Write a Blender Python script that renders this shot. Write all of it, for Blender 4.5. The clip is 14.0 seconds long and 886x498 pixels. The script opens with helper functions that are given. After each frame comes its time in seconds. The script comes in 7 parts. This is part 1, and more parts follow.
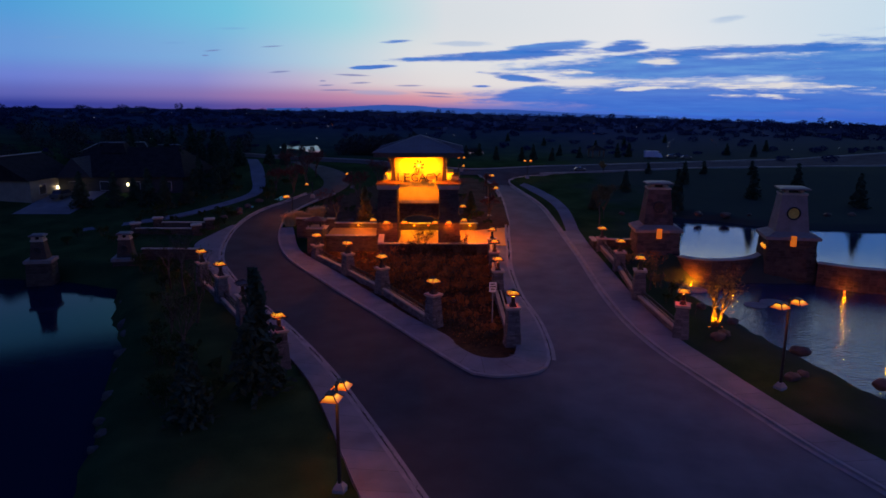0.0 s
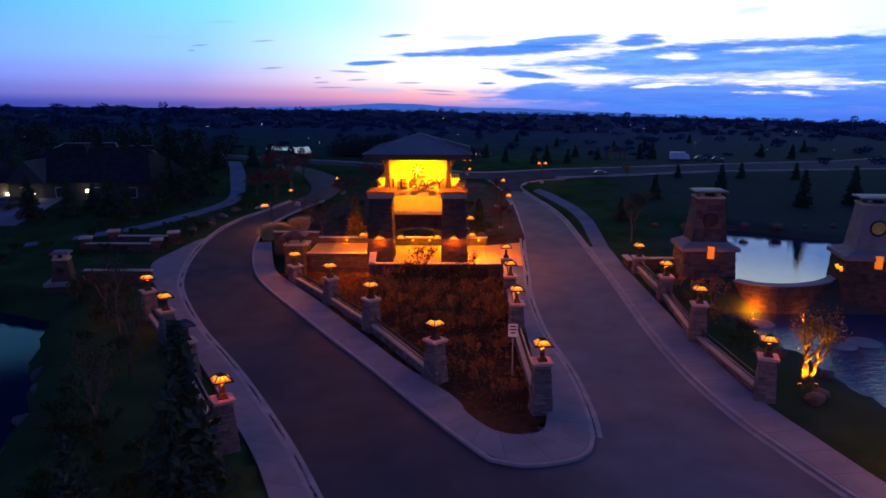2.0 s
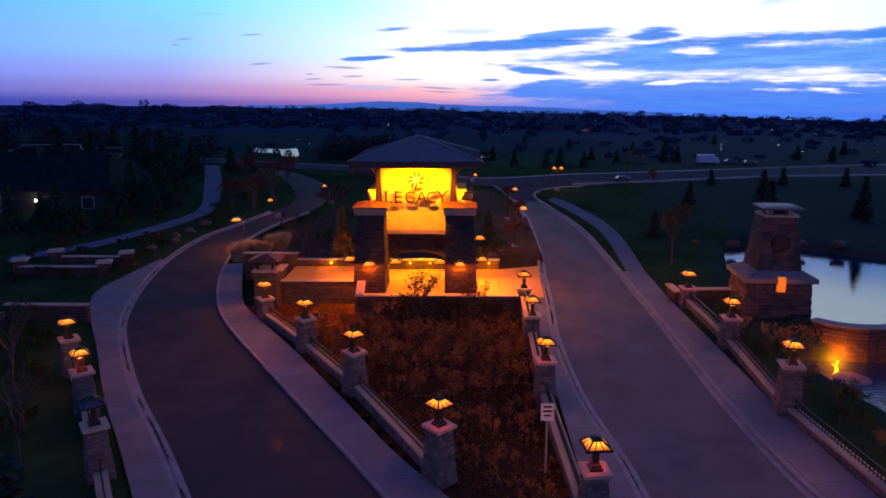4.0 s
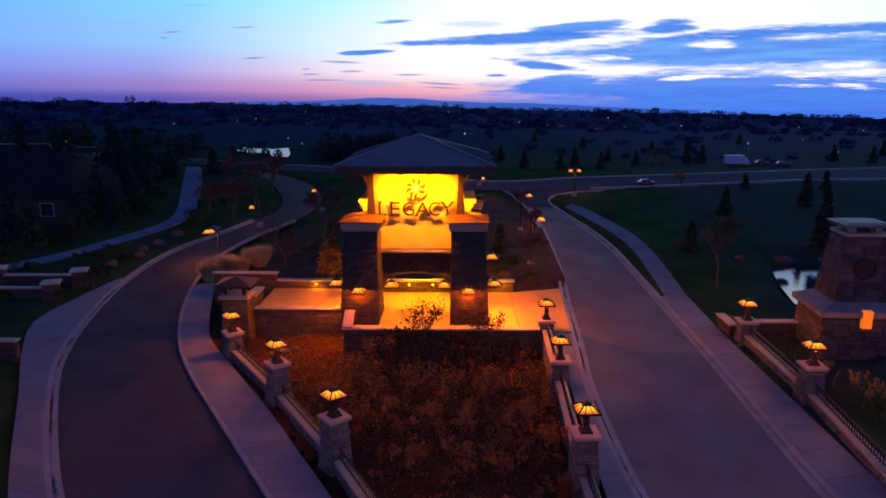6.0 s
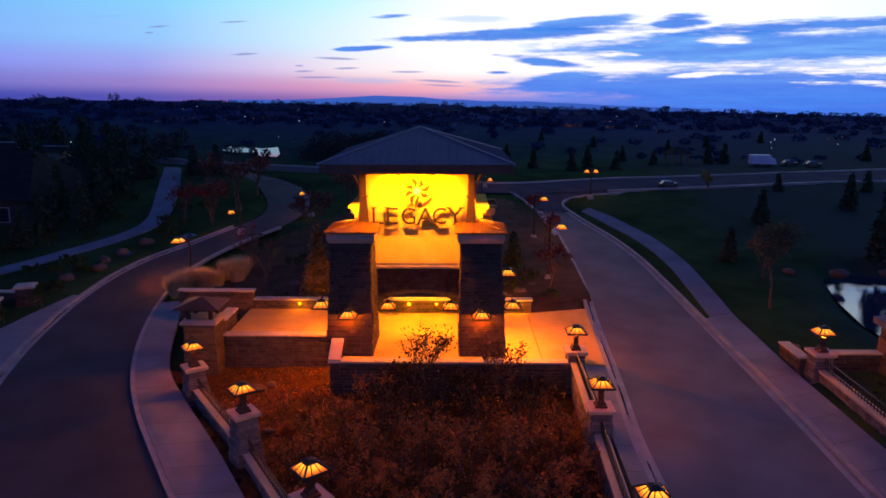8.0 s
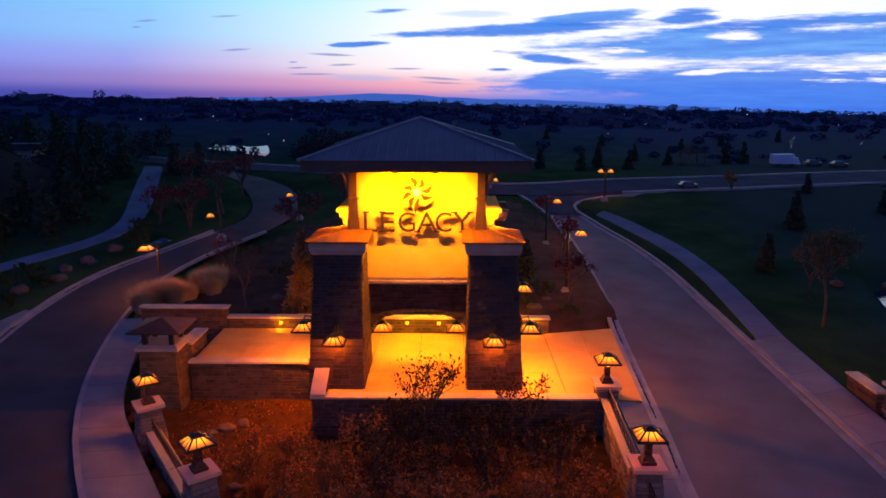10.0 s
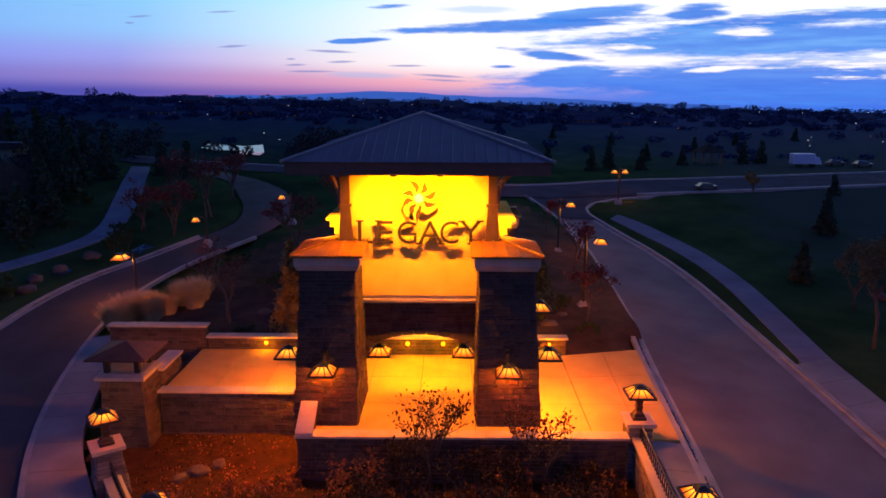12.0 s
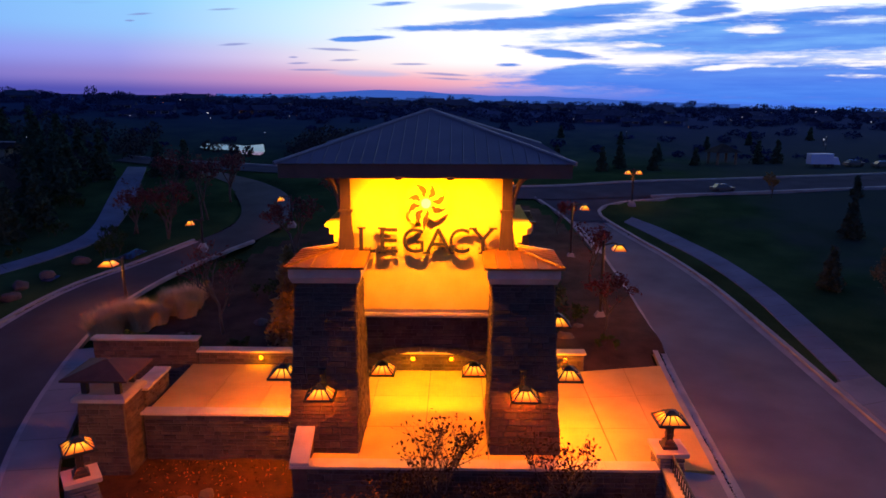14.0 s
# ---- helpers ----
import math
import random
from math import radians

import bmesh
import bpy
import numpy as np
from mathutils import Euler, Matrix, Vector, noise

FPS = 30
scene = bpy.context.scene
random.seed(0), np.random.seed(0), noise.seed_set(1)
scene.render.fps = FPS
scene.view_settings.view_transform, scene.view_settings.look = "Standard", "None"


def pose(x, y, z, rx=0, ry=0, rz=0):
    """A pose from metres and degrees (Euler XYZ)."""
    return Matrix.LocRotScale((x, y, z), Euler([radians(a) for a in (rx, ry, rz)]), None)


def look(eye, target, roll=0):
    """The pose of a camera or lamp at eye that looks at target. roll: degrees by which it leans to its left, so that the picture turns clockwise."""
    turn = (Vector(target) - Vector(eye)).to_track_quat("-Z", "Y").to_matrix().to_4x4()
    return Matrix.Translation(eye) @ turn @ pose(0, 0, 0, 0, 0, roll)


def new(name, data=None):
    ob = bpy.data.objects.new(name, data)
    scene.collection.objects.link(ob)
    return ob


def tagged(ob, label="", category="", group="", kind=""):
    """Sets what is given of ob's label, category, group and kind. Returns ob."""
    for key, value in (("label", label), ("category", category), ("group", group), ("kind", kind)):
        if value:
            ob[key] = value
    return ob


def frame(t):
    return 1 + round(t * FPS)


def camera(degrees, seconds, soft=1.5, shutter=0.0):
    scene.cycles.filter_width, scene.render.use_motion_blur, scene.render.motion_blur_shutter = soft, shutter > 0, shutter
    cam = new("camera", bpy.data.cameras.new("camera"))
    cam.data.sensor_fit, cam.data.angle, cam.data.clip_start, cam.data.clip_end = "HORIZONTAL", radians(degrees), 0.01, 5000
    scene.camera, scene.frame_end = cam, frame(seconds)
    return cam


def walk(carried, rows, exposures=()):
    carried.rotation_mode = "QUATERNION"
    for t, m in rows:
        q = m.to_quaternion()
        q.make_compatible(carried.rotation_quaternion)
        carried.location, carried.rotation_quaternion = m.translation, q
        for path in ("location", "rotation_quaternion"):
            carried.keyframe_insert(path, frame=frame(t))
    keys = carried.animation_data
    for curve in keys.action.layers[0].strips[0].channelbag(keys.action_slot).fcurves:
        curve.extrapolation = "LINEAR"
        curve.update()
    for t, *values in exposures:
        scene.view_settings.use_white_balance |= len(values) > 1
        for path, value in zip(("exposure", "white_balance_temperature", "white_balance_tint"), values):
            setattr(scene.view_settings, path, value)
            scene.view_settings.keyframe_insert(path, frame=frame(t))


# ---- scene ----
cam = camera(64.4, 14.0, soft=1.65)
U = 1.25  # metres to one unit of the plan below

PATH = [
    (0.0, 1.40, -52.47, 11.61, 0.66, -12.45, 0.06),
    (1.0, 1.31, -47.62, 11.12, 0.79, -12.34, 0.01),
    (2.0, 1.20, -43.34, 10.87, 0.87, -12.33, -0.02),
    (3.0, 1.06, -38.99, 10.70, 0.84, -12.34, -0.04),
    (5.5, 0.65, -29.90, 10.39, 0.90, -12.53, -0.00),
    (6.0, 0.62, -28.50, 10.28, 1.00, -12.56, -0.01),
    (6.5, 0.48, -26.95, 10.12, 0.96, -12.52, -0.02),
    (7.0, 0.41, -25.62, 9.98, 0.97, -12.54, -0.01),
    (7.5, 0.29, -24.36, 9.79, 0.90, -12.45, 0.01),
    (8.0, 0.18, -23.24, 9.61, 0.80, -12.40, 0.01),
    (10.5, -0.14, -18.33, 8.99, 0.58, -12.30, 0.12),
    (11.0, -0.17, -17.63, 8.94, 0.60, -12.32, 0.09),
    (11.5, -0.21, -16.98, 8.89, 0.62, -12.30, 0.11),
    (12.0, -0.26, -16.29, 8.86, 0.68, -12.37, 0.11),
    (12.5, -0.32, -15.80, 8.84, 0.67, -12.38, 0.09),
    (13.0, -0.35, -15.31, 8.82, 0.81, -12.43, 0.11),
    (13.5, -0.40, -14.99, 8.78, 0.88, -12.35, 0.09),
    (14.0, -0.43, -14.59, 8.75, 0.97, -12.41, 0.10),
]


def eye_pose(x, y, z, yaw, pitch, roll):
    e = Vector((x, y, z)) * U
    a, b = radians(yaw), radians(pitch)
    ahead = Vector((-math.sin(a) * math.cos(b), math.cos(a) * math.cos(b), math.sin(b)))
    return look(e, e + ahead, roll)


walk(cam, [(t, eye_pose(*r)) for t, *r in PATH],
     exposures=[(0.0, -0.55), (0.2, -0.25), (0.4, 0.1), (3.0, 0.08), (7.0, -0.05), (14.0, -0.05)])

# ---- sky light and dusk ----
world = bpy.data.worlds.new("world")
scene.world = world
world.use_nodes = True
wn = world.node_tree.nodes
sky = wn.new("ShaderNodeTexSky")
sky.sky_type = "NISHITA"
sky.sun_disc = False
sky.sun_elevation = radians(1.0)
sky.sun_rotation = radians(4.0)
tint = wn.new("ShaderNodeMix")
tint.data_type, tint.blend_type = "RGBA", "MULTIPLY"
tint.inputs["Factor"].default_value = 1.0
tint_a, tint_b = [i for i in tint.inputs if i.type == "RGBA"]
tint_b.default_value = (0.15, 0.275, 1.16, 1)  # deep dusk overhead
world.node_tree.links.new(sky.outputs[0], tint_a)
world.node_tree.links.new([o for o in tint.outputs if o.type == "RGBA"][0], wn["Background"].inputs[0])
wn["Background"].inputs[1].default_value = 0.63

sun_data = bpy.data.lights.new("sun", "SUN")
sun_data.energy = 0.03
sun_data.angle = radians(60)
sun_data.color = (0.4, 0.45, 1.0)
sun = new("sun", sun_data)
sun.matrix_world = look((80, 50, 60), (0, 0, 0))


# ---- materials ----
def material(name, rough=0.8, metal=0.0):
    m = bpy.data.materials.new(name)
    m.use_nodes = True
    b = m.node_tree.nodes["Principled BSDF"]
    b.inputs["Roughness"].default_value = rough
    b.inputs["Metallic"].default_value = metal
    return m, m.node_tree, b


def noisy(name, dark, light, scale=3.0, fine=40.0, rough=0.85, metal=0.0, bump=0.3, depth=0.02, rand=0.0, stretch=(1, 1, 1), gloss=0.5):
    """A surface whose colour wanders at a large and a fine scale, with relief; rand varies it from piece to piece."""
    m, tree, b = material(name, rough, metal)
    b.inputs["Specular IOR Level"].default_value = gloss
    n, ln = tree.nodes, tree.links
    co = n.new("ShaderNodeTexCoord")
    mp = n.new("ShaderNodeMapping")
    mp.inputs["Scale"].default_value = stretch
    ln.new(co.outputs["Object"], mp.inputs[0])
    a, c = n.new("ShaderNodeTexNoise"), n.new("ShaderNodeTexNoise")
    for t, s, d in ((a, scale, 6.0), (c, fine, 3.0)):
        t.inputs["Scale"].default_value = s
        t.inputs["Detail"].default_value = d
        ln.new(mp.outputs[0], t.inputs["Vector"])
    mix = n.new("ShaderNodeMath")
    mix.operation = "MULTIPLY_ADD"
    ln.new(c.outputs["Fac"], mix.inputs[0])
    mix.inputs[1].default_value = 0.45
    sub = n.new("ShaderNodeMath")
    sub.operation = "MULTIPLY_ADD"
    ln.new(a.outputs["Fac"], sub.inputs[0])
    sub.inputs[1].default_value = 1.3
    sub.inputs[2].default_value = -0.38
    ln.new(sub.outputs[0], mix.inputs[2])
    last = mix.outputs[0]
    if rand:
        info = n.new("ShaderNodeObjectInfo")
        r = n.new("ShaderNodeMath")
        r.operation = "MULTIPLY_ADD"
        ln.new(info.outputs["Random"], r.inputs[0])
        r.inputs[1].default_value = rand
        ln.new(last, r.inputs[2])
        r2 = n.new("ShaderNodeMath")
        r2.operation = "SUBTRACT"
        ln.new(r.outputs[0], r2.inputs[0])
        r2.inputs[1].default_value = rand / 2
        last = r2.outputs[0]
    ramp = n.new("ShaderNodeValToRGB")
    ramp.color_ramp.elements[0].position, ramp.color_ramp.elements[1].position = 0.15, 0.85
    ramp.color_ramp.elements[0].color = (*dark, 1)
    ramp.color_ramp.elements[1].color = (*light, 1)
    ln.new(last, ramp.inputs[0])
    ln.new(ramp.outputs[0], b.inputs["Base Color"])
    if bump:
        bp = n.new("ShaderNodeBump")
        bp.inputs["Strength"].default_value = bump
        bp.inputs["Distance"].default_value = depth
        ln.new(mix.outputs[0], bp.inputs["Height"])
        ln.new(bp.outputs[0], b.inputs["Normal"])
    return m


def glowing(name, colour, strength):
    m, tree, b = material(name, 0.4)
    b.inputs["Base Color"].default_value = (*colour, 1)
    b.inputs["Emission Color"].default_value = (*colour, 1)
    b.inputs["Emission Strength"].default_value = strength
    return m


ASPHALT = noisy("asphalt", (0.069, 0.068, 0.077), (0.119, 0.117, 0.13), 0.5, 60, 0.85, gloss=0.12, bump=0.25, depth=0.01)
CONCRETE = noisy("concrete", (0.138, 0.138, 0.143), (0.22, 0.22, 0.226), 0.7, 30, 0.9, gloss=0.12, bump=0.15, depth=0.01, rand=0.15)
# matt footpath concrete with the reflected sky's blue put into its colour
SKY_TINTED_PATH = noisy("sky_tinted_path", (0.11, 0.122, 0.15), (0.17, 0.186, 0.225), 0.7, 30, 0.9, gloss=0.0, bump=0.15, depth=0.01, rand=0.15)
KERB = noisy("kerb_concrete", (0.16, 0.157, 0.157), (0.265, 0.26, 0.26), 1.2, 30, 0.85, bump=0.2, depth=0.01)
# part of the lanterns' orange is put into the plaza's base colour
PLAZA = noisy("lamp_tinted_concrete", (0.38, 0.24, 0.06), (0.52, 0.34, 0.09), 0.8, 25, 0.75, gloss=0.08, bump=0.12, depth=0.01, rand=0.1)


def lane_light_tone(m):
    """Entry lane paler than the dark exit lane: brighter sky on its side put into the tone; the change runs between
    them.
    """
    n, ln = m.node_tree.nodes, m.node_tree.links
    b = n["Principled BSDF"]
    old = b.inputs["Base Color"].links[0].from_socket
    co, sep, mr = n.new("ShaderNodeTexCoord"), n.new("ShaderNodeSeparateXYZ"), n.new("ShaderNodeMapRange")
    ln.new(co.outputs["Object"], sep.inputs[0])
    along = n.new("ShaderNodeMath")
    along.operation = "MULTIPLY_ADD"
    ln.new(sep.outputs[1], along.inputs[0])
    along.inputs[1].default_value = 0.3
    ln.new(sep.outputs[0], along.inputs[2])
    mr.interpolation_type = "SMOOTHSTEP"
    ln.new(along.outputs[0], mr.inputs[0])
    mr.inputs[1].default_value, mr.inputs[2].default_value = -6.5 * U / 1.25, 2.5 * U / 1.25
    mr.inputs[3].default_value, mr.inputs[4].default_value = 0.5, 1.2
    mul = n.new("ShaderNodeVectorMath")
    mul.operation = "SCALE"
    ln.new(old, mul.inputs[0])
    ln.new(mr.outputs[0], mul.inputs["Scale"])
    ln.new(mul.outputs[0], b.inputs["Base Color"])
    return m


ASPHALT = lane_light_tone(ASPHALT)
DARK_ASPHALT = noisy("dark_asphalt", (0.05, 0.05, 0.056), (0.085, 0.083, 0.092), 0.5, 60, 0.9, bump=0.2, depth=0.01, gloss=0.0)
# some of the floodlights' yellow is put into the stucco colour
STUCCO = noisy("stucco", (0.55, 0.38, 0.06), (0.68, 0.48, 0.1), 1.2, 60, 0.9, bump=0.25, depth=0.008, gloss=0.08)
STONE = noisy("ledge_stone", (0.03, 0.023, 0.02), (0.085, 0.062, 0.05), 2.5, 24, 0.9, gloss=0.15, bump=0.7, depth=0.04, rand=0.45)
MORTAR = noisy("mortar", (0.05, 0.042, 0.038), (0.1, 0.083, 0.074), 3, 40, 0.95)
CAPSTONE = noisy("cap_stone", (0.3, 0.25, 0.18), (0.45, 0.37, 0.28), 1.5, 35, 0.85, bump=0.2, depth=0.01)
ROOF = noisy("roof_metal", (0.1, 0.076, 0.078), (0.145, 0.112, 0.115), 0.8, 12, 0.55, 0.0, bump=0.05, gloss=0.4)
HIP = noisy("hip_metal", (0.17, 0.14, 0.14), (0.25, 0.21, 0.21), 1.5, 20, 0.5, 0.2, bump=0.05)
BROWN_ROOF = noisy("brown_roof_metal", (0.06, 0.026, 0.014), (0.11, 0.05, 0.028), 1.5, 16, 0.6, 0.0, bump=0.05, gloss=0.2)
# copy of the roof metal with the lamps' orange put into its colour
LAMPLIT_ROOF = noisy("lamplit_roof_metal", (0.13, 0.058, 0.014), (0.24, 0.11, 0.026), 1.5, 16, 0.42, 0.3, bump=0.05, gloss=0.3)
FASCIA = noisy("fascia_paint", (0.05, 0.03, 0.02), (0.085, 0.052, 0.035), 2, 30, 0.6)
TAN_POST = noisy("tan_timber", (0.03, 0.015, 0.007), (0.058, 0.03, 0.013), 2, 20, 0.7, stretch=(4, 4, 1))
TIMBER = noisy("dark_timber", (0.09, 0.055, 0.035), (0.17, 0.1, 0.06), 2, 20, 0.7, stretch=(4, 4, 1))
BRONZE = noisy("dark_bronze", (0.012, 0.01, 0.009), (0.028, 0.022, 0.018), 4, 40, 0.55, 0.2, bump=0.1)


def haze_tone(m):
    """Distance haze put into the colour: the lawn turns blue-grey far out."""
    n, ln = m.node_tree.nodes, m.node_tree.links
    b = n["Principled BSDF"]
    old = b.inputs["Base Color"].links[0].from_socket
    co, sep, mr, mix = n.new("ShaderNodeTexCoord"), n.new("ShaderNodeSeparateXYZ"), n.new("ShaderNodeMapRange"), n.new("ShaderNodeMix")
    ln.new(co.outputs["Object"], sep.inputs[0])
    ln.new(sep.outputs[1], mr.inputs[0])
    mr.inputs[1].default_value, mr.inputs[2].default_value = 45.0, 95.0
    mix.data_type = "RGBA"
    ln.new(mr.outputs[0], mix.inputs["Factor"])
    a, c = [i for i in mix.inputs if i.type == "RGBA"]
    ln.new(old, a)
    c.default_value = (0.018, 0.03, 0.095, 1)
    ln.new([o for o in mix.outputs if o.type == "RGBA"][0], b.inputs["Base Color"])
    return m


GRASS = noisy("grass", (0.014, 0.031, 0.012), (0.04, 0.073, 0.027), 0.35, 14, 0.95, bump=0.8, depth=0.05, gloss=0.0)


def rough_ground(m):
    """Beyond the mown lawn by the entry lane lies bare, weedy soil with a ragged edge."""
    n, ln = m.node_tree.nodes, m.node_tree.links
    b = n["Principled BSDF"]
    old = b.inputs["Base Color"].links[0].from_socket
    co, sep, nz, mix = n.new("ShaderNodeTexCoord"), n.new("ShaderNodeSeparateXYZ"), n.new("ShaderNodeTexNoise"), n.new("ShaderNodeMix")
    ln.new(co.outputs["Object"], sep.inputs[0])
    ln.new(co.outputs["Object"], nz.inputs["Vector"])
    nz.inputs["Scale"].default_value, nz.inputs["Detail"].default_value = 0.16, 7
    wander = n.new("ShaderNodeMath")
    wander.operation = "MULTIPLY_ADD"
    ln.new(nz.outputs["Fac"], wander.inputs[0])
    wander.inputs[1].default_value = 30.0
    ln.new(sep.outputs[0], wander.inputs[2])
    mr = n.new("ShaderNodeMapRange")
    ln.new(wander.outputs[0], mr.inputs[0])
    mr.inputs[1].default_value, mr.inputs[2].default_value = 32.0, 42.0
    mr.inputs[4].default_value = 0.85
    mix.data_type = "RGBA"
    ln.new(mr.outputs[0], mix.inputs["Factor"])
    a, c = [i for i in mix.inputs if i.type == "RGBA"]
    ln.new(old, a)
    c.default_value = (0.042, 0.053, 0.047, 1)
    ln.new([o for o in mix.outputs if o.type == "RGBA"][0], b.inputs["Base Color"])
    return m


GRASS = haze_tone(rough_ground(GRASS))
MULCH = noisy("mulch", (0.02, 0.009, 0.004), (0.075, 0.033, 0.013), 2.2, 30, 0.95, bump=0.8, depth=0.05, gloss=0.1)
DARK_MULCH = noisy("dark_mulch", (0.02, 0.014, 0.01), (0.07, 0.042, 0.028), 1.0, 30, 0.95, bump=0.8, depth=0.05, gloss=0.1)


def island_stone(name, dark, light):
    """Joined stones, each its own shade."""
    m = noisy(name, dark, light, 2.5, 24, 0.88, gloss=0.2, bump=0.7, depth=0.04, rand=0.55)
    n, ln = m.node_tree.nodes, m.node_tree.links
    info = [k for k in n if k.bl_idname == "ShaderNodeObjectInfo"][0]
    geo = n.new("ShaderNodeNewGeometry")
    target = info.outputs["Random"].links[0].to_socket
    ln.new(geo.outputs["Random Per Island"], target)
    return m


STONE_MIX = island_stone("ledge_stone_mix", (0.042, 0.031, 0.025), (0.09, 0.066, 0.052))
# paler copy for piers and low walls, sky light put into the stone colour
STONE_PIER = island_stone("sky_lit_stone_mix", (0.085, 0.075, 0.072), (0.19, 0.163, 0.152))
DULL = noisy("dull_glass", (0.05, 0.06, 0.08), (0.1, 0.11, 0.14), 3, 30, 0.25)


def lamp_glass(name, hot, rim, core, edge):
    """Art glass round a bulb: brightest where the bulb sits close behind it."""
    m, tree, b = material(name, 0.35)
    n, ln = tree.nodes, tree.links
    b.inputs["Base Color"].default_value = (*rim, 1)
    co, off, far, mr = n.new("ShaderNodeTexCoord"), n.new("ShaderNodeVectorMath"), n.new("ShaderNodeVectorMath"), n.new("ShaderNodeMapRange")
    off.operation, far.operation = "SUBTRACT", "LENGTH"
    ln.new(co.outputs["Generated"], off.inputs[0])
    off.inputs[1].default_value = (0.5, 0.5, 0.75)
    ln.new(off.outputs[0], far.inputs[0])
    mr.interpolation_type = "SMOOTHSTEP"
    ln.new(far.outputs["Value"], mr.inputs[0])
    mr.inputs[1].default_value, mr.inputs[2].default_value = 0.22, 0.95
    ramp = n.new("ShaderNodeValToRGB")
    ramp.color_ramp.elements[0].color, ramp.color_ramp.elements[1].color = (*hot, 1), (*rim, 1)
    ln.new(mr.outputs[0], ramp.inputs[0])
    ln.new(ramp.outputs[0], b.inputs["Emission Color"])
    power = n.new("ShaderNodeMapRange")
    ln.new(mr.outputs[0], power.inputs[0])
    power.inputs[3].default_value, power.inputs[4].default_value = core, edge
    ln.new(power.outputs[0], b.inputs["Emission Strength"])
    return m


AMBER = lamp_glass("amber_glass", (1.0, 0.4, 0.025), (1.0, 0.15, 0.003), 1.9, 0.55)
IRON = noisy("black_iron", (0.012, 0.012, 0.013), (0.03, 0.03, 0.03), 5, 40, 0.5, 0.5, bump=0.05)


def water_material(name, tone, ripple, depth, ior):
    m, tree, b = material(name, 0.04)
    n, ln = tree.nodes, tree.links
    b.inputs["Base Color"].default_value = (*tone, 1)
    b.inputs["IOR"].default_value = ior
    b.inputs["Specular Tint"].default_value = (0.75, 0.88, 1.0, 1)
    co, mp, w = n.new("ShaderNodeTexCoord"), n.new("ShaderNodeMapping"), n.new("ShaderNodeTexNoise")
    mp.inputs["Scale"].default_value = (1.0, 3.0, 1.0)
    w.inputs["Scale"].default_value = 1.6
    w.inputs["Detail"].default_value = 4
    bp = n.new("ShaderNodeBump")
    bp.inputs["Strength"].default_value = ripple
    bp.inputs["Distance"].default_value = depth
    ln.new(co.outputs["Object"], mp.inputs[0])
    ln.new(mp.outputs[0], w.inputs["Vector"])
    ln.new(w.outputs["Fac"], bp.inputs["Height"])
    ln.new(bp.outputs[0], b.inputs["Normal"])
    return m


WATER = water_material("pond_water", (0.005, 0.012, 0.03), 0.09, 0.04, 1.1)
MIRROR = water_material("calm_pond_water", (0.008, 0.02, 0.05), 0.2, 0.04, 2.6)
RIPPLED = water_material("rippled_pond_water", (0.012, 0.03, 0.085), 0.8, 0.1, 1.7)


# ---- mesh helpers ----
def part(name, bm, mat, parent=None, label="", smooth=False):
    """Links a bmesh, drawn in plan units, as one mesh object under a thing or a part."""
    bmesh.ops.scale(bm, vec=(U, U, U), verts=bm.verts)
    bmesh.ops.recalc_face_normals(bm, faces=bm.faces)
    me = bpy.data.meshes.new(name)
    bm.to_mesh(me)
    bm.free()
    me.materials.append(mat)
    if smooth:
        me.shade_smooth()
    ob = new(name, me)
    ob.parent = parent
    if label:
        tagged(ob, label)
    return ob


def thing(name, x, y, z, turn=0.0, label="", category="", group="", kind=""):
    ob = new(name)
    ob.empty_display_size = 0.3
    ob.matrix_world = pose(x * U, y * U, z * U, 0, 0, turn)
    return tagged(ob, label, category, group, kind)


def box(bm, x0, x1, y0, y1, z0, z1):
    v = [bm.verts.new(p) for p in ((x0, y0, z0), (x1, y0, z0), (x1, y1, z0), (x0, y1, z0),
                                   (x0, y0, z1), (x1, y0, z1), (x1, y1, z1), (x0, y1, z1))]
    for f in ((3, 2, 1, 0), (4, 5, 6, 7), (0, 1, 5, 4), (1, 2, 6, 5), (2, 3, 7, 6), (3, 0, 4, 7)):
        bm.faces.new([v[i] for i in f])
    return bm


def taper(bm, low, z0, high, z1):
    """A block between the rectangle low and the rectangle high, each (x0, x1, y0, y1)."""
    v = [bm.verts.new(p) for r, z in ((low, z0), (high, z1))
         for p in ((r[0], r[2], z), (r[1], r[2], z), (r[1], r[3], z), (r[0], r[3], z))]
    for f in ((3, 2, 1, 0), (4, 5, 6, 7), (0, 1, 5, 4), (1, 2, 6, 5), (2, 3, 7, 6), (3, 0, 4, 7)):
        bm.faces.new([v[i] for i in f])
    return bm


def tube(bm, points, radii, sides=8):
    """A round tube through the points, tapering by the radii."""
    rings = []
    for i, p in enumerate(points):
        a, b = Vector(points[max(i - 1, 0)]), Vector(points[min(i + 1, len(points) - 1)])
        q = (b - a).to_track_quat("Z", "Y")
        rings.append([bm.verts.new(Vector(p) + q @ Vector((radii[i] * math.cos(t), radii[i] * math.sin(t), 0)))
                      for t in (2 * math.pi * k / sides for k in range(sides))])
    for a, b in zip(rings, rings[1:]):
        for k in range(sides):
            bm.faces.new((a[k], a[(k + 1) % sides], b[(k + 1) % sides], b[k]))
    bm.faces.new(rings[0][::-1])
    bm.faces.new(rings[-1])
    return bm


def bm_new():
    return bmesh.new()


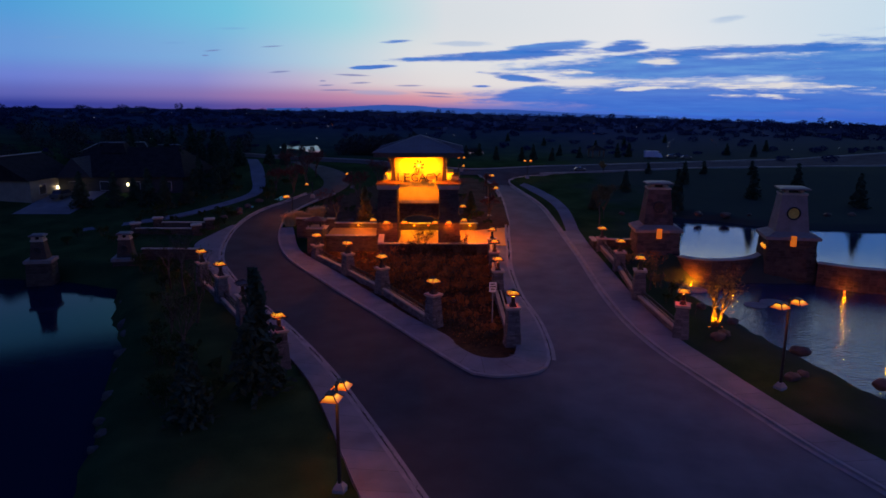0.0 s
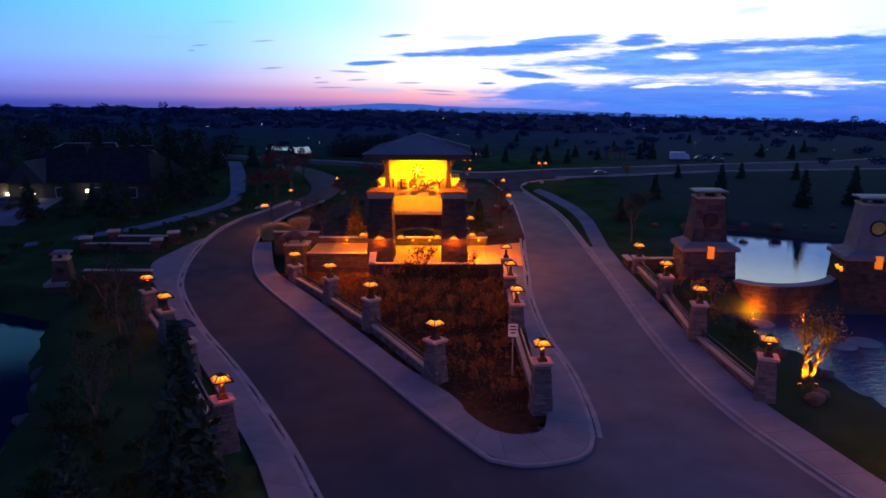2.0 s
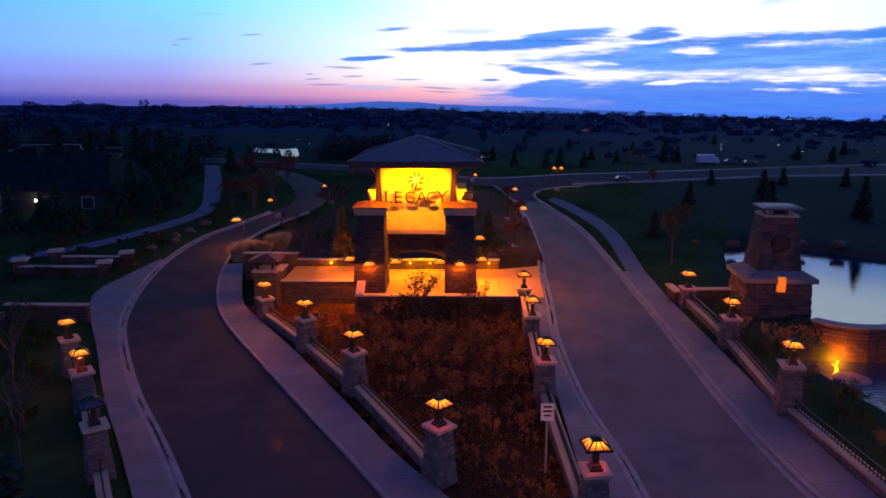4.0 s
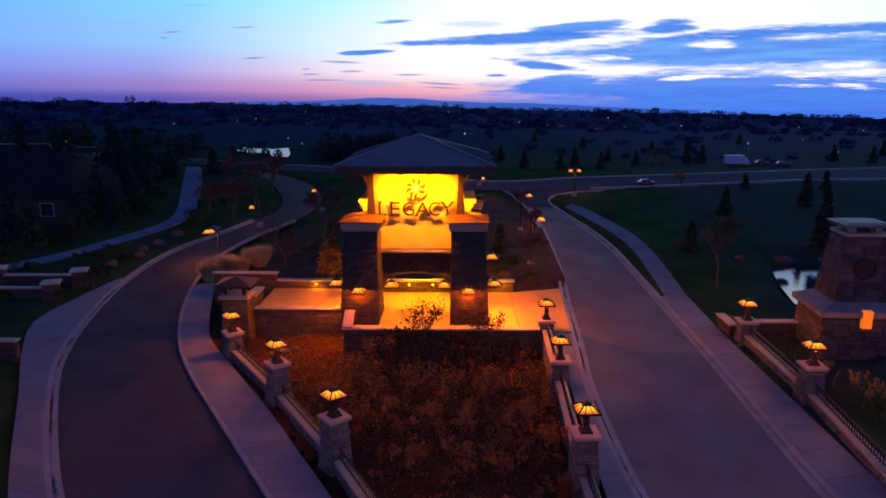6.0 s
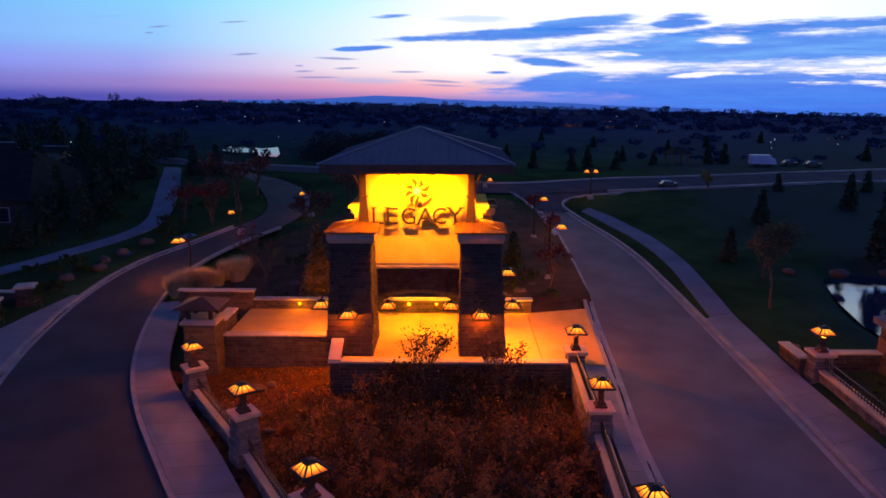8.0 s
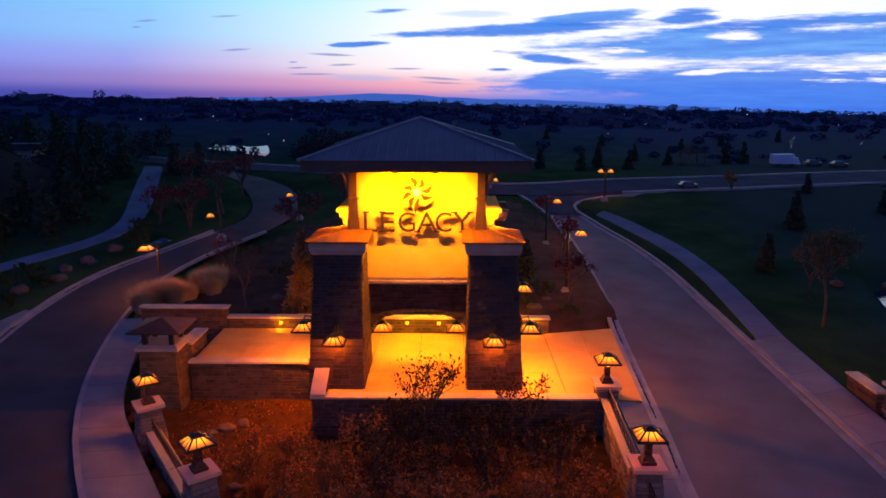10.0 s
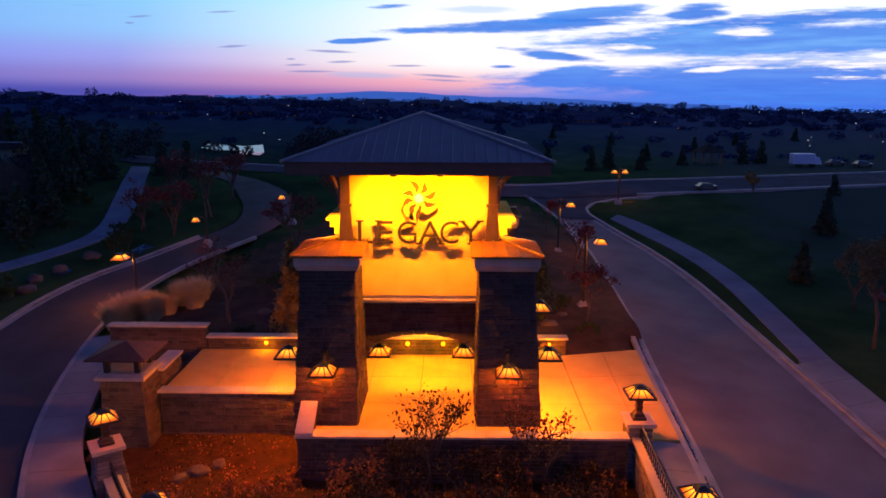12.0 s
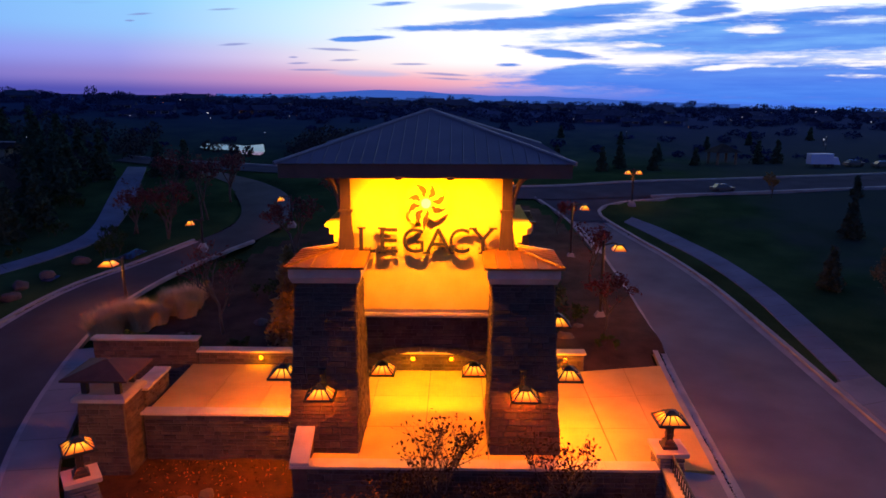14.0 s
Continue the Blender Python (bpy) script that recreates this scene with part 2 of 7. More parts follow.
def skin(bm, o, u, v, width, height, seed, du=0.0, thick=0.022, course=(0.07, 0.15), run=(0.15, 0.5), lean=0.0):
    """Ledge stones laid in courses on a face: o its lower corner, u along, v up; du shifts both ends inwards towards the top."""
    rnd = random.Random(seed)
    o, u, v = Vector(o), Vector(u).normalized(), Vector(v).normalized()
    n = u.cross(v).normalized()
    h = 0.0
    out = []
    while h < height - 0.03:
        c = min(rnd.uniform(*course), height - h)
        l = du * h / height
        x = l
        end = width - l
        while x < end - 0.02:
            w = min(rnd.uniform(*run), end - x)
            if end - x - w < 0.12:
                w = end - x
            out.append((x + 0.008, x + w - 0.008, h + 0.007, h + c - 0.007, thick * rnd.uniform(0.5, 1.5)))
            x += w
        h += c
    if bm is None:
        return out, o, u, v, n
    for x0, x1, z0, z1, d in out:
        i = min(0.012, (x1 - x0) * 0.2, (z1 - z0) * 0.2)
        low = [bm.verts.new(o + u * a + v * b) for a, b in ((x0, z0), (x1, z0), (x1, z1), (x0, z1))]
        top = [bm.verts.new(o + u * a + v * b + n * d) for a, b in ((x0 + i, z0 + i), (x1 - i, z0 + i), (x1 - i, z1 - i), (x0 + i, z1 - i))]
        bm.faces.new(top)
        for k in range(4):
            bm.faces.new((low[k], low[(k + 1) % 4], top[(k + 1) % 4], top[k]))
    return bm


# ---- lie of the land ----
LAND_Y = [-60, -30, -20, -10, 0, 6, 10, 15, 20, 33, 48, 60, 75, 96, 110]
ENTRY_Z = [-1.7, -1.4, -1.0, -0.45, 0.1, 0.45, 0.72, 1.1, 1.5, 3.0, 3.6, 5.0, 6.3, 7.6, 7.7]
EXIT_Z = [-1.8, -1.5, -1.15, -0.9, -0.65, -0.3, 0.05, 0.7, 1.3, 3.0, 3.6, 5.0, 6.3, 7.6, 7.7]


def land(x, y):
    """Height of the paved ground; the exit side lies lower than the entry side. The far rise and side tilt fit the
    camera's view.
    """
    far = min(max((y - 15) / 25, 0), 1)
    reach = y + (math.hypot(x, y + 52) - 52 - y) * far
    k = min(max((4 - x) / 9, 0), 1)
    k = k * k * (3 - 2 * k)
    z = float(np.interp(reach, LAND_Y, ENTRY_Z)) * (1 - k) + float(np.interp(reach, LAND_Y, EXIT_Z)) * k
    return z - 0.018 * x * min(max((reach - 30) / 60, 0), 1.1)


def smooth_line(pts, step=0.6):
    """A smooth line through the points, in even steps."""
    p = [Vector(q).to_2d() for q in pts]
    p = [p[0] * 2 - p[1]] + p + [p[-1] * 2 - p[-2]]
    out = []
    for a, b, c, d in zip(p, p[1:], p[2:], p[3:]):
        n = max(2, int((c - b).length / step))
        for k in range(n):
            t = k / n
            out.append(0.5 * ((2 * b) + (c - a) * t + (2 * a - 5 * b + 4 * c - d) * t * t + (3 * b - a - 3 * c + d) * t ** 3))
    out.append(p[-2])
    return out


def resample(line, n):
    d = [0.0]
    for a, b in zip(line, line[1:]):
        d.append(d[-1] + (b - a).length)
    ts = np.linspace(0, d[-1], n)
    xs, ys = np.interp(ts, d, [q.x for q in line]), np.interp(ts, d, [q.y for q in line])
    return [Vector((x, y)) for x, y in zip(xs, ys)]


def offset(line, w):
    """The line moved sideways by w, to its left when positive."""
    out = []
    for i, p in enumerate(line):
        t = (line[min(i + 1, len(line) - 1)] - line[max(i - 1, 0)]).normalized()
        out.append(p + Vector((-t.y, t.x)) * w)
    return out


def ribbon(bm, left, right, lift, low=None):
    """A strip between two lines of equal length, lift above the land; low gives it sides down to that lift."""
    rows = [[bm.verts.new((p.x, p.y, land(p.x, p.y) + lift)) for p in l] for l in (left, right)]
    if low is not None:
        rows.insert(0, [bm.verts.new((p.x, p.y, land(p.x, p.y) + low)) for p in left])
        rows.append([bm.verts.new((p.x, p.y, land(p.x, p.y) + low)) for p in right])
    for a, b in zip(rows, rows[1:]):
        for i in range(len(a) - 1):
            bm.faces.new((a[i], b[i], b[i + 1], a[i + 1]))
    return bm


def inside(poly, x, y):
    hit = False
    for a, b in zip(poly, poly[1:] + poly[:1]):
        if (a[1] > y) != (b[1] > y) and x < (b[0] - a[0]) * (y - a[1]) / (b[1] - a[1]) + a[0]:
            hit = not hit
    return hit


# kerb lines, from the street inwards
EXIT_KERB = smooth_line([(11, -60), (7.5, -50), (5, -43), (2.6, -37), (0.4, -31.5), (-1.8, -26.6), (-4.2, -21.6), (-7.0, -16.6), (-9.1, -13.2), (-11.6, -9.4),
                         (-14.3, -4.6), (-16.1, -0.6), (-17.3, 4.2), (-17.8, 8.6), (-17.6, 11.7), (-16.8, 14.5), (-15.4, 17), (-14, 19.8), (-12.9, 22), (-12.55, 24), (-13.0, 26.2), (-13.9, 28.4), (-15.6, 31.8), (-18.4, 35.0), (-20.5, 37)])
ISLAND_EXIT = smooth_line([(2.4, -21.9), (1.4, -20.5), (-0.1, -18.2), (-2.95, -13.5), (-7.2, -6.8), (-10.15, -2.1), (-11.8, 1.2), (-13.0, 4.8),
                           (-13.75, 8.4), (-14.0, 12), (-13.2, 15.5), (-11.7, 18.8), (-10.5, 21), (-9.8, 23.6), (-10.0, 26.6), (-11.3, 29.8), (-13.6, 32.4), (-16, 34.8), (-18, 36.6)])
ISLAND_ENTRY = smooth_line([(6.25, -20.3), (6.35, -18.5), (6.2, -15), (5.6, -10.5), (5.45, -5), (5.7, -1), (6, 4.6), (6.3, 9), (6.4, 15), (6.3, 19.5), (5.8, 24), (4.6, 28.6)])
NOSE = smooth_line([(2.4, -21.9), (3.6, -22.25), (5.1, -21.95), (5.9, -21.3), (6.25, -20.3)], 0.3)
ENTRY_KERB = smooth_line([(25, -60), (21.5, -48), (18.4, -38), (16.0, -31), (14.8, -28), (13.8, -25), (12.7, -21.7), (11.8, -18.7), (11.15, -15), (10.85, -10), (10.8, -3), (10.65, 3),
                          (10.5, 8), (10.2, 13.5), (9.45, 18), (8.3, 22.1), (7.7, 24.6), (8.1, 26.3), (9.7, 27.5), (13, 28.4)])
ISLAND = [tuple(p) for p in ISLAND_EXIT[::-1] + NOSE[1:-1] + ISLAND_ENTRY]


# ponds: outline, bed depth and water level
POND_EXIT = [(-60, -3), (-40, -1.5), (-28, -2), (-22.1, -4.4), (-20.4, -8.5), (-18.6, -12.3), (-16.4, -16), (-15.3, -20.3), (-12.6, -27.8), (-11, -33), (-11, -45), (-60, -45)]
POND_LOW = [(15.8, -4), (16.2, -8), (17.2, -11.5), (17.7, -13.5), (18, -15.8), (18.8, -18.2), (19.6, -21), (20.5, -23.8), (24, -28.5), (60, -36), (60, -4.5), (28, -4.5)]
POND_HIGH = [(17.0, -2.6), (17.1, 4.6), (17.9, 8.1), (19.3, 12.3), (21.2, 13.0), (23.4, 12.2), (25.5, 11.1), (27.6, 8.8), (31, 7.2), (44, 5.5), (44, -4.5), (40, -5.2), (36, -6.7), (33, -7.3), (30.5, -7.1), (28.4, -6.3), (26.9, -5.1), (25.4, -3.0), (24.2, -2.0), (23.4, -2.8), (22.3, -3.6), (21, -4.1), (19.6, -4.2), (18.5, -3.8), (17.7, -3.1)]
LEVEL = {"exit": -1.95, "low": -1.35, "high": 0.285}


def wide(poly, m):
    c = Vector((sum(p[0] for p in poly) / len(poly), sum(p[1] for p in poly) / len(poly)))
    return [tuple(c + (Vector(p) - c) * m) for p in poly]


EXIT_LANE = [tuple(p) for p in EXIT_KERB if p.y > 5] + [tuple(p) for p in ISLAND_EXIT[::-1] if p.y > 5]
ROADS = [tuple(p) for p in EXIT_KERB] + [tuple(p) for p in ENTRY_KERB[::-1]]
FAR_NEAR = [(-27, 40.0), (-23, 38.4), (-16, 36.2), (-10, 34.6), (-4, 31.0), (2, 28.2), (6, 27.9), (11.6, 28.6), (17, 29.2), (27, 30.2), (36, 31.0), (90, 34.5)]
FAR_EDGE = [(-27, 42.4), (-23, 40.8), (-16, 39.0), (-10, 37.4), (-4, 34.2), (2, 31.2), (6, 31.0), (10.5, 32.0), (18.4, 33.3), (30, 35.6), (45, 38.0), (90, 43.0)]
FAR_ROAD = FAR_NEAR + FAR_EDGE[::-1]


def shore(poly, x, y):
    """Distance from the outline, negative inside."""
    best = 1e9
    for (ax, ay), (bx, by) in zip(poly, poly[1:] + poly[:1]):
        ex, ey = bx - ax, by - ay
        k = min(1, max(0, ((x - ax) * ex + (y - ay) * ey) / (ex * ex + ey * ey)))
        best = min(best, math.hypot(x - ax - ex * k, y - ay - ey * k))
    return -best if inside(poly, x, y) else best


def sheet(x, y):
    """Height of the open ground beside the paving."""
    z = land(x, y) + 0.08
    if inside(ISLAND, x, y) and y < (2.4 if x < -4 else 0.6):
        return -1.7
    if inside(EXIT_LANE, x, y) or (inside(ROADS, x, y) and y < 29 and not (y > 20 and inside(ISLAND, x, y))):
        return z - 0.45
    for poly in PAVED:
        if inside(poly, x, y):
            return z - 0.25
    if inside(FAR_ROAD, x, y):
        return z - 0.1
    for poly, lv in ((POND_EXIT, LEVEL["exit"]), (POND_LOW, LEVEL["low"]), (POND_HIGH, LEVEL["high"])):
        d = shore(poly, x, y) + 0.25 * noise.noise((x * 0.5, y * 0.5, 8.0))
        if d < 0.7:
            k = max(0.0, (d + 0.7) / 1.4)
            return (lv - 0.6) * (1 - k) + max(z, lv + 0.3) * k
    z += 0.12 * noise.noise((x * 0.12, y * 0.12, 3.0)) * min(1, max(0, (abs(x) - 13) / 8))
    return z


def ground_sheet():
    xs = list(np.arange(-46, 46.01, 0.7)) 
    xs = [-260, -200, -150, -120, -95, -75, -60, -52] + xs + [52, 60, 75, 95, 120, 150, 200, 260]
    ys = [-160, -110, -80, -66] + list(np.arange(-60, 40.01, 0.7)) + list(np.arange(42, 100, 3.0)) + [104, 110]
    bm = bm_new()
    grid = [[bm.verts.new((x, y, sheet(float(x), float(y)))) for x in xs] for y in ys]
    for a, b in zip(grid, grid[1:]):
        for i in range(len(xs) - 1):
            bm.faces.new((a[i], a[i + 1], b[i + 1], b[i]))
    return tagged(part("ground", bm, GRASS, smooth=True), "dark lawn ground, far part shaped to fit the camera's view", "ground", kind="structure")



def paved(name, left, right, lift, mat, label, low=None, n=80):
    bm = bm_new()
    cols = 14
    a, b = resample(left, n), resample(right, n)
    rows = [[bm.verts.new((q.x, q.y, land(q.x, q.y) + lift)) for q in (p.lerp(r, k / cols) for k in range(cols + 1))] for p, r in zip(a, b)]
    for r, s in zip(rows, rows[1:]):
        for k in range(cols):
            bm.faces.new((r[k], r[k + 1], s[k + 1], s[k]))
    return tagged(part(name, bm, mat), label, name.split("_")[0], kind="structure")


def clip(line, y0, y1):
    return [p for p in line if y0 <= p.y <= y1]


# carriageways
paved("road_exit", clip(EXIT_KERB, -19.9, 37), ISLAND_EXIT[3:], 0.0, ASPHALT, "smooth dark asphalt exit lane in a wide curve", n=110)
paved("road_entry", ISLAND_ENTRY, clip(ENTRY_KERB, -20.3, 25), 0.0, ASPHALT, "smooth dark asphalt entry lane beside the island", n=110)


BED = [(0.2, -13.5), (0.9, -17.2), (1.9, -19.0), (3.0, -20.1), (4.4, -19.9), (5.0, -18.4), (5.0, -13.5)]


def road_front():
    bm = bm_new()
    a, b = resample(clip(EXIT_KERB, -60, -19.3), 110), resample(clip(ENTRY_KERB, -60, -19.3), 110)
    cols = 60
    rows = [[bm.verts.new((*p.lerp(q, k / cols), 0)) for k in range(cols + 1)] for p, q in zip(a, b)]
    for r in rows:
        for v in r:
            v.co.z = land(v.co.x, v.co.y) - 0.004
    for r, s in zip(rows, rows[1:]):
        for k in range(cols):
            c = (r[k].co + s[k + 1].co) / 2
            if not inside(BED, c.x, c.y):
                bm.faces.new((r[k], r[k + 1], s[k + 1], s[k]))
    tagged(part("road_front", bm, ASPHALT), "dark asphalt street where both lanes meet", "road", kind="structure")


road_front()


def road_far():
    bm = bm_new()
    xs = np.linspace(-27, 90, 90)
    rows = []
    for x in xs:
        y0 = float(np.interp(x, *zip(*FAR_NEAR)))
        y1 = float(np.interp(x, *zip(*FAR_EDGE)))
        rows.append([bm.verts.new((x, y, land(x, y) + 0.1)) for y in np.linspace(y0, y1, 5)])
    for r, s in zip(rows, rows[1:]):
        for k in range(4):
            bm.faces.new((r[k], s[k], s[k + 1], r[k + 1]))
    tagged(part("road_far", bm, DARK_ASPHALT), "distant asphalt cross street", "road", kind="structure")
    for name, edge, side in (("kerb_far_near", [q for q in FAR_NEAR if q[0] > 11], -0.22), ("kerb_far", FAR_EDGE, 0.2)):
        line = smooth_line(edge, 1.2)
        tagged(part(name, ribbon(bm_new(), line, offset(line, side), 0.2, -0.15), KERB), "pale concrete kerb of the cross street", "kerb", kind="structure")


road_far()



def road_junction():
    """Asphalt between the entry lane's end and the cross street."""
    outline = [(5.9, 23.6), (4.5, 28.6), (2.6, 29.6), (13.4, 29.6), (13.2, 28.5), (9.7, 27.5), (8.1, 26.3), (7.7, 24.6), (8.0, 23.3)]
    bm = bm_new()
    step = 0.25
    verts = {}

    def vert(i, j):
        if (i, j) not in verts:
            x, y = 2 + i * step, 23 + j * step
            verts[i, j] = bm.verts.new((x, y, land(x, y) + 0.045))
        return verts[i, j]
    for i in range(48):
        for j in range(28):
            if inside(outline, 2 + (i + 0.5) * step, 23 + (j + 0.5) * step):
                bm.faces.new((vert(i, j), vert(i + 1, j), vert(i + 1, j + 1), vert(i, j + 1)))
    tagged(part("road_junction", bm, DARK_ASPHALT), "asphalt junction where the entry lane meets the cross street", "road", kind="structure")


road_junction()

# kerbs with gutters
for name, line, side in (("kerb_exit", EXIT_KERB, 1), ("kerb_island_exit", ISLAND_EXIT, -1), ("kerb_island_entry", ISLAND_ENTRY, 1),
                         ("kerb_nose", NOSE, 1), ("kerb_entry", ENTRY_KERB, -1)):
    line = [q for q in line if q.y < 20.5 or q.x > 0]
    bm = ribbon(bm_new(), offset(line, 0.0), offset(line, side * 0.16), 0.1, -0.05)
    if name not in ("kerb_island_exit", "kerb_nose"):
        ribbon(bm, offset(line, 0.0), offset(line, -side * 0.27), 0.02)
    tagged(part(name, bm, KERB), "pale concrete kerb with a shallow gutter", "kerb", kind="structure")


def slabs(name, left, right, n, mat, label, lift=0.115, gap=0.02):
    """A pavement laid in n slabs between two lines, with open joints."""
    l, r = resample(left, n * 4 + 1), resample(right, n * 4 + 1)
    for i in range(n):
        a, b = l[i * 4:i * 4 + 5], r[i * 4:i * 4 + 5]
        a, b = [Vector(p) for p in a], [Vector(p) for p in b]
        for s in (a, b):
            s[0] = s[0] + (s[1] - s[0]).normalized() * gap
        bm = ribbon(bm_new(), a, b, lift, -0.1)
        part("slab", bm, mat, name)
    return name


def pavement(name, left, right, n, label, lift=0.115, mat=None):
    base = ribbon(bm_new(), resample(left, n * 2), resample(right, n * 2), lift - 0.03, -0.1)
    ob = tagged(part(name, base, MORTAR), label, "pavement", kind="structure")
    slabs(ob, left, right, n, mat or CONCRETE, label, lift)
    return ob


EXIT_WALK = smooth_line([(8.6, -60), (3, -43), (0.6, -37), (-1.6, -31.5), (-4.6, -23.6), (-7, -19.1), (-10, -14), (-12.6, -9.8), (-15.6, -4.4), (-18, -0.2), (-19.4, 3.2), (-19, 6.5), (-18.2, 9.4)])
pavement("pavement_exit", EXIT_WALK, offset(clip(EXIT_KERB, -60, 9.4), 0.16), 52, "pale concrete pavement following the outer kerb")
ENTRY_WALK = smooth_line([(26.6, -60), (23, -48), (20.2, -37), (17.0, -29.2), (16.3, -27.7), (15.35, -25), (14.5, -22.2), (13.95, -20.2), (13.2, -17.5), (12.65, -12.5), (12.35, -6.5), (12.1, 0), (12.05, 5.4)])
pavement("pavement_entry", offset(clip(ENTRY_KERB, -60, 5.4), -0.16), ENTRY_WALK, 48, "pale concrete pavement beside the low stone wall")
pavement("pavement_path", smooth_line([(10.95, 4.4), (11.2, 9), (11.3, 12.2), (11.1, 15.2), (10.5, 18.2), (9.6, 21), (8.75, 23.2)]),
         smooth_line([(12.0, 4.4), (12.3, 9), (12.4, 12.9), (12.1, 16.4), (11.5, 19.1), (10.5, 22), (9.4, 24.1)]), 20, "grey concrete footpath curving along the lawn", lift=0.111, mat=SKY_TINTED_PATH)
pavement("pavement_island", offset(clip(ISLAND_EXIT, -18.3, 8.7), -0.16), smooth_line([(1.62, -18.3), (1.2, -17.3), (-1, -14.1), (-3.5, -9.7), (-6.3, -5), (-9.0, -0.9), (-10.4, 1.4), (-11.3, 4), (-12.6, 8.7)]), 20,
         "pale concrete pavement round the island")
pavement("pavement_plaza_side", smooth_line([(4.72, -19.4), (4.75, -18.4), (4.75, -10), (4.8, -4), (4.86, 0.3)]), offset(clip(ISLAND_ENTRY, -19.4, 0.3), 0.16), 15, "narrow concrete pavement between wall and kerb")
NOSE_OUT = resample(offset(clip(ISLAND_EXIT, -30, -16.8)[::-1], 0.16) + offset(NOSE, 0.16)[1:-1] + offset(clip(ISLAND_ENTRY, -22, -17.9), 0.16), 30)
NOSE_IN = resample(smooth_line([(1.2, -17.3), (1.7, -18.6), (2.6, -19.9), (3.6, -20.3), (4.5, -19.9), (4.75, -18.4)]), 30)
pavement("pavement_nose", NOSE_IN, NOSE_OUT, 8, "rounded concrete apron at the island's tip", lift=0.108)

PAVED = [[tuple(p) for p in EXIT_WALK] + [tuple(p) for p in clip(EXIT_KERB, -60, 9.4)[::-1]], [tuple(p) for p in clip(ENTRY_KERB, -60, 5.4)] + [tuple(p) for p in ENTRY_WALK[::-1]]]
ground_sheet()

# far footpath by the exit lane
pavement("pavement_stream", smooth_line([(-31, 8), (-24.6, 12.5), (-22.2, 15.4), (-20.2, 18.4), (-19.7, 21.4), (-21.3, 27), (-23.2, 33), (-24.6, 37)]),
         smooth_line([(-30.6, 7.1), (-24.0, 11.6), (-21.4, 14.5), (-19.4, 17.5), (-18.4, 21.2), (-20.0, 28), (-22.0, 33.8), (-23.2, 37)]), 24, "grey winding footpath through dark planting", lift=0.14, mat=SKY_TINTED_PATH)


# garden bed of the island
def bed(name, outline, lift, mat, label, swell=0.0, level=land):
    bm = bm_new()
    xs, ys = [p[0] for p in outline], [p[1] for p in outline]
    step = 0.5
    pts = {}
    gx, gy = np.arange(min(xs), max(xs) + step, step), np.arange(min(ys), max(ys) + step, step)
    for i, x in enumerate(gx):
        for j, y in enumerate(gy):
            z = level(x, y) + lift + swell * noise.noise((x * 0.8, y * 0.8, 0))
            pts[i, j] = (float(x), float(y), z)
    verts = {}
    for i in range(len(gx) - 1):
        for j in range(len(gy) - 1):
            c = [(i, j), (i + 1, j), (i + 1, j + 1), (i, j + 1)]
            if inside(outline, gx[i] + step / 2, gy[j] + step / 2):
                for k in c:
                    if k not in verts:
                        verts[k] = bm.verts.new(pts[k])
                bm.faces.new([verts[k] for k in c])
    return tagged(part(name, bm, mat, smooth=True), label, "planting bed", kind="structure")


def garden_level(x, y):
    return -0.76 + 0.012 * y if y < -3 else -0.8 + 0.1 * (y > 1)


bed("ground_garden", [(-9, -0.6), (-6.3, -5), (-3.4, -9.6), (-0.9, -14), (0.3, -15.8), (0.9, -17.4), (1.7, -19.0), (2.8, -20.2), (4.3, -20.0), (4.9, -18.4), (4.7, -10), (4.8, 0.3), (4.4, 1), (-4, 1), (-4.2, 2.6), (-8.6, 2.6), (-10.6, 1.6)],
    0.0, MULCH, "sunken reddish bark mulch garden inside the low walls", 0.1, garden_level)
bed("ground_upper_bed", [(-11.6, 8.2), (-8.5, 7.4), (-8, 6.0), (2.5, 6.0), (6.0, 6.0), (6.3, 8), (6.3, 15), (6, 20), (4, 26), (-5, 26), (-9, 20), (-11.2, 15)], 0.22, DARK_MULCH, "dark mulched planting bed behind the plaza", 0.1, lambda x, y: min(land(x, y), 0.14 + max(0, y - 6.2) * 0.3 + max(0, 2.5 - x) * 0.3))

# ---- water ----
for name, poly, lv, label in (("water_exit", POND_EXIT, LEVEL["exit"], "still dark pond below the exit lane"),
                              ("water_low", POND_LOW, LEVEL["low"], "lower pond with small ripples"),
                              ("water_high", POND_HIGH, LEVEL["high"], "upper pond held by a curved weir")):
    bm = bm_new()
    big = wide(poly, 1.0 if "high" in name else 1.06)
    bm.faces.new([bm.verts.new((x, y, lv)) for x, y in big])
    bmesh.ops.triangulate(bm, faces=bm.faces)
    tagged(part(name, bm, RIPPLED if name == "water_low" else MIRROR if name == "water_high" else WATER), label, "water", kind="structure")


# ---- gate tower ----
CX, CY = -1.14, 5.3
FLOOR = 0.34
TOWER_LEGS, ARCH_WALLS = [], []


def stepped_frustum(bm, rects):
    """Blocks stacked by (rectangle, height) pairs."""
    for (a, za), (b, zb) in zip(rects, rects[1:]):
        taper(bm, a, za, b, zb)
    return bm


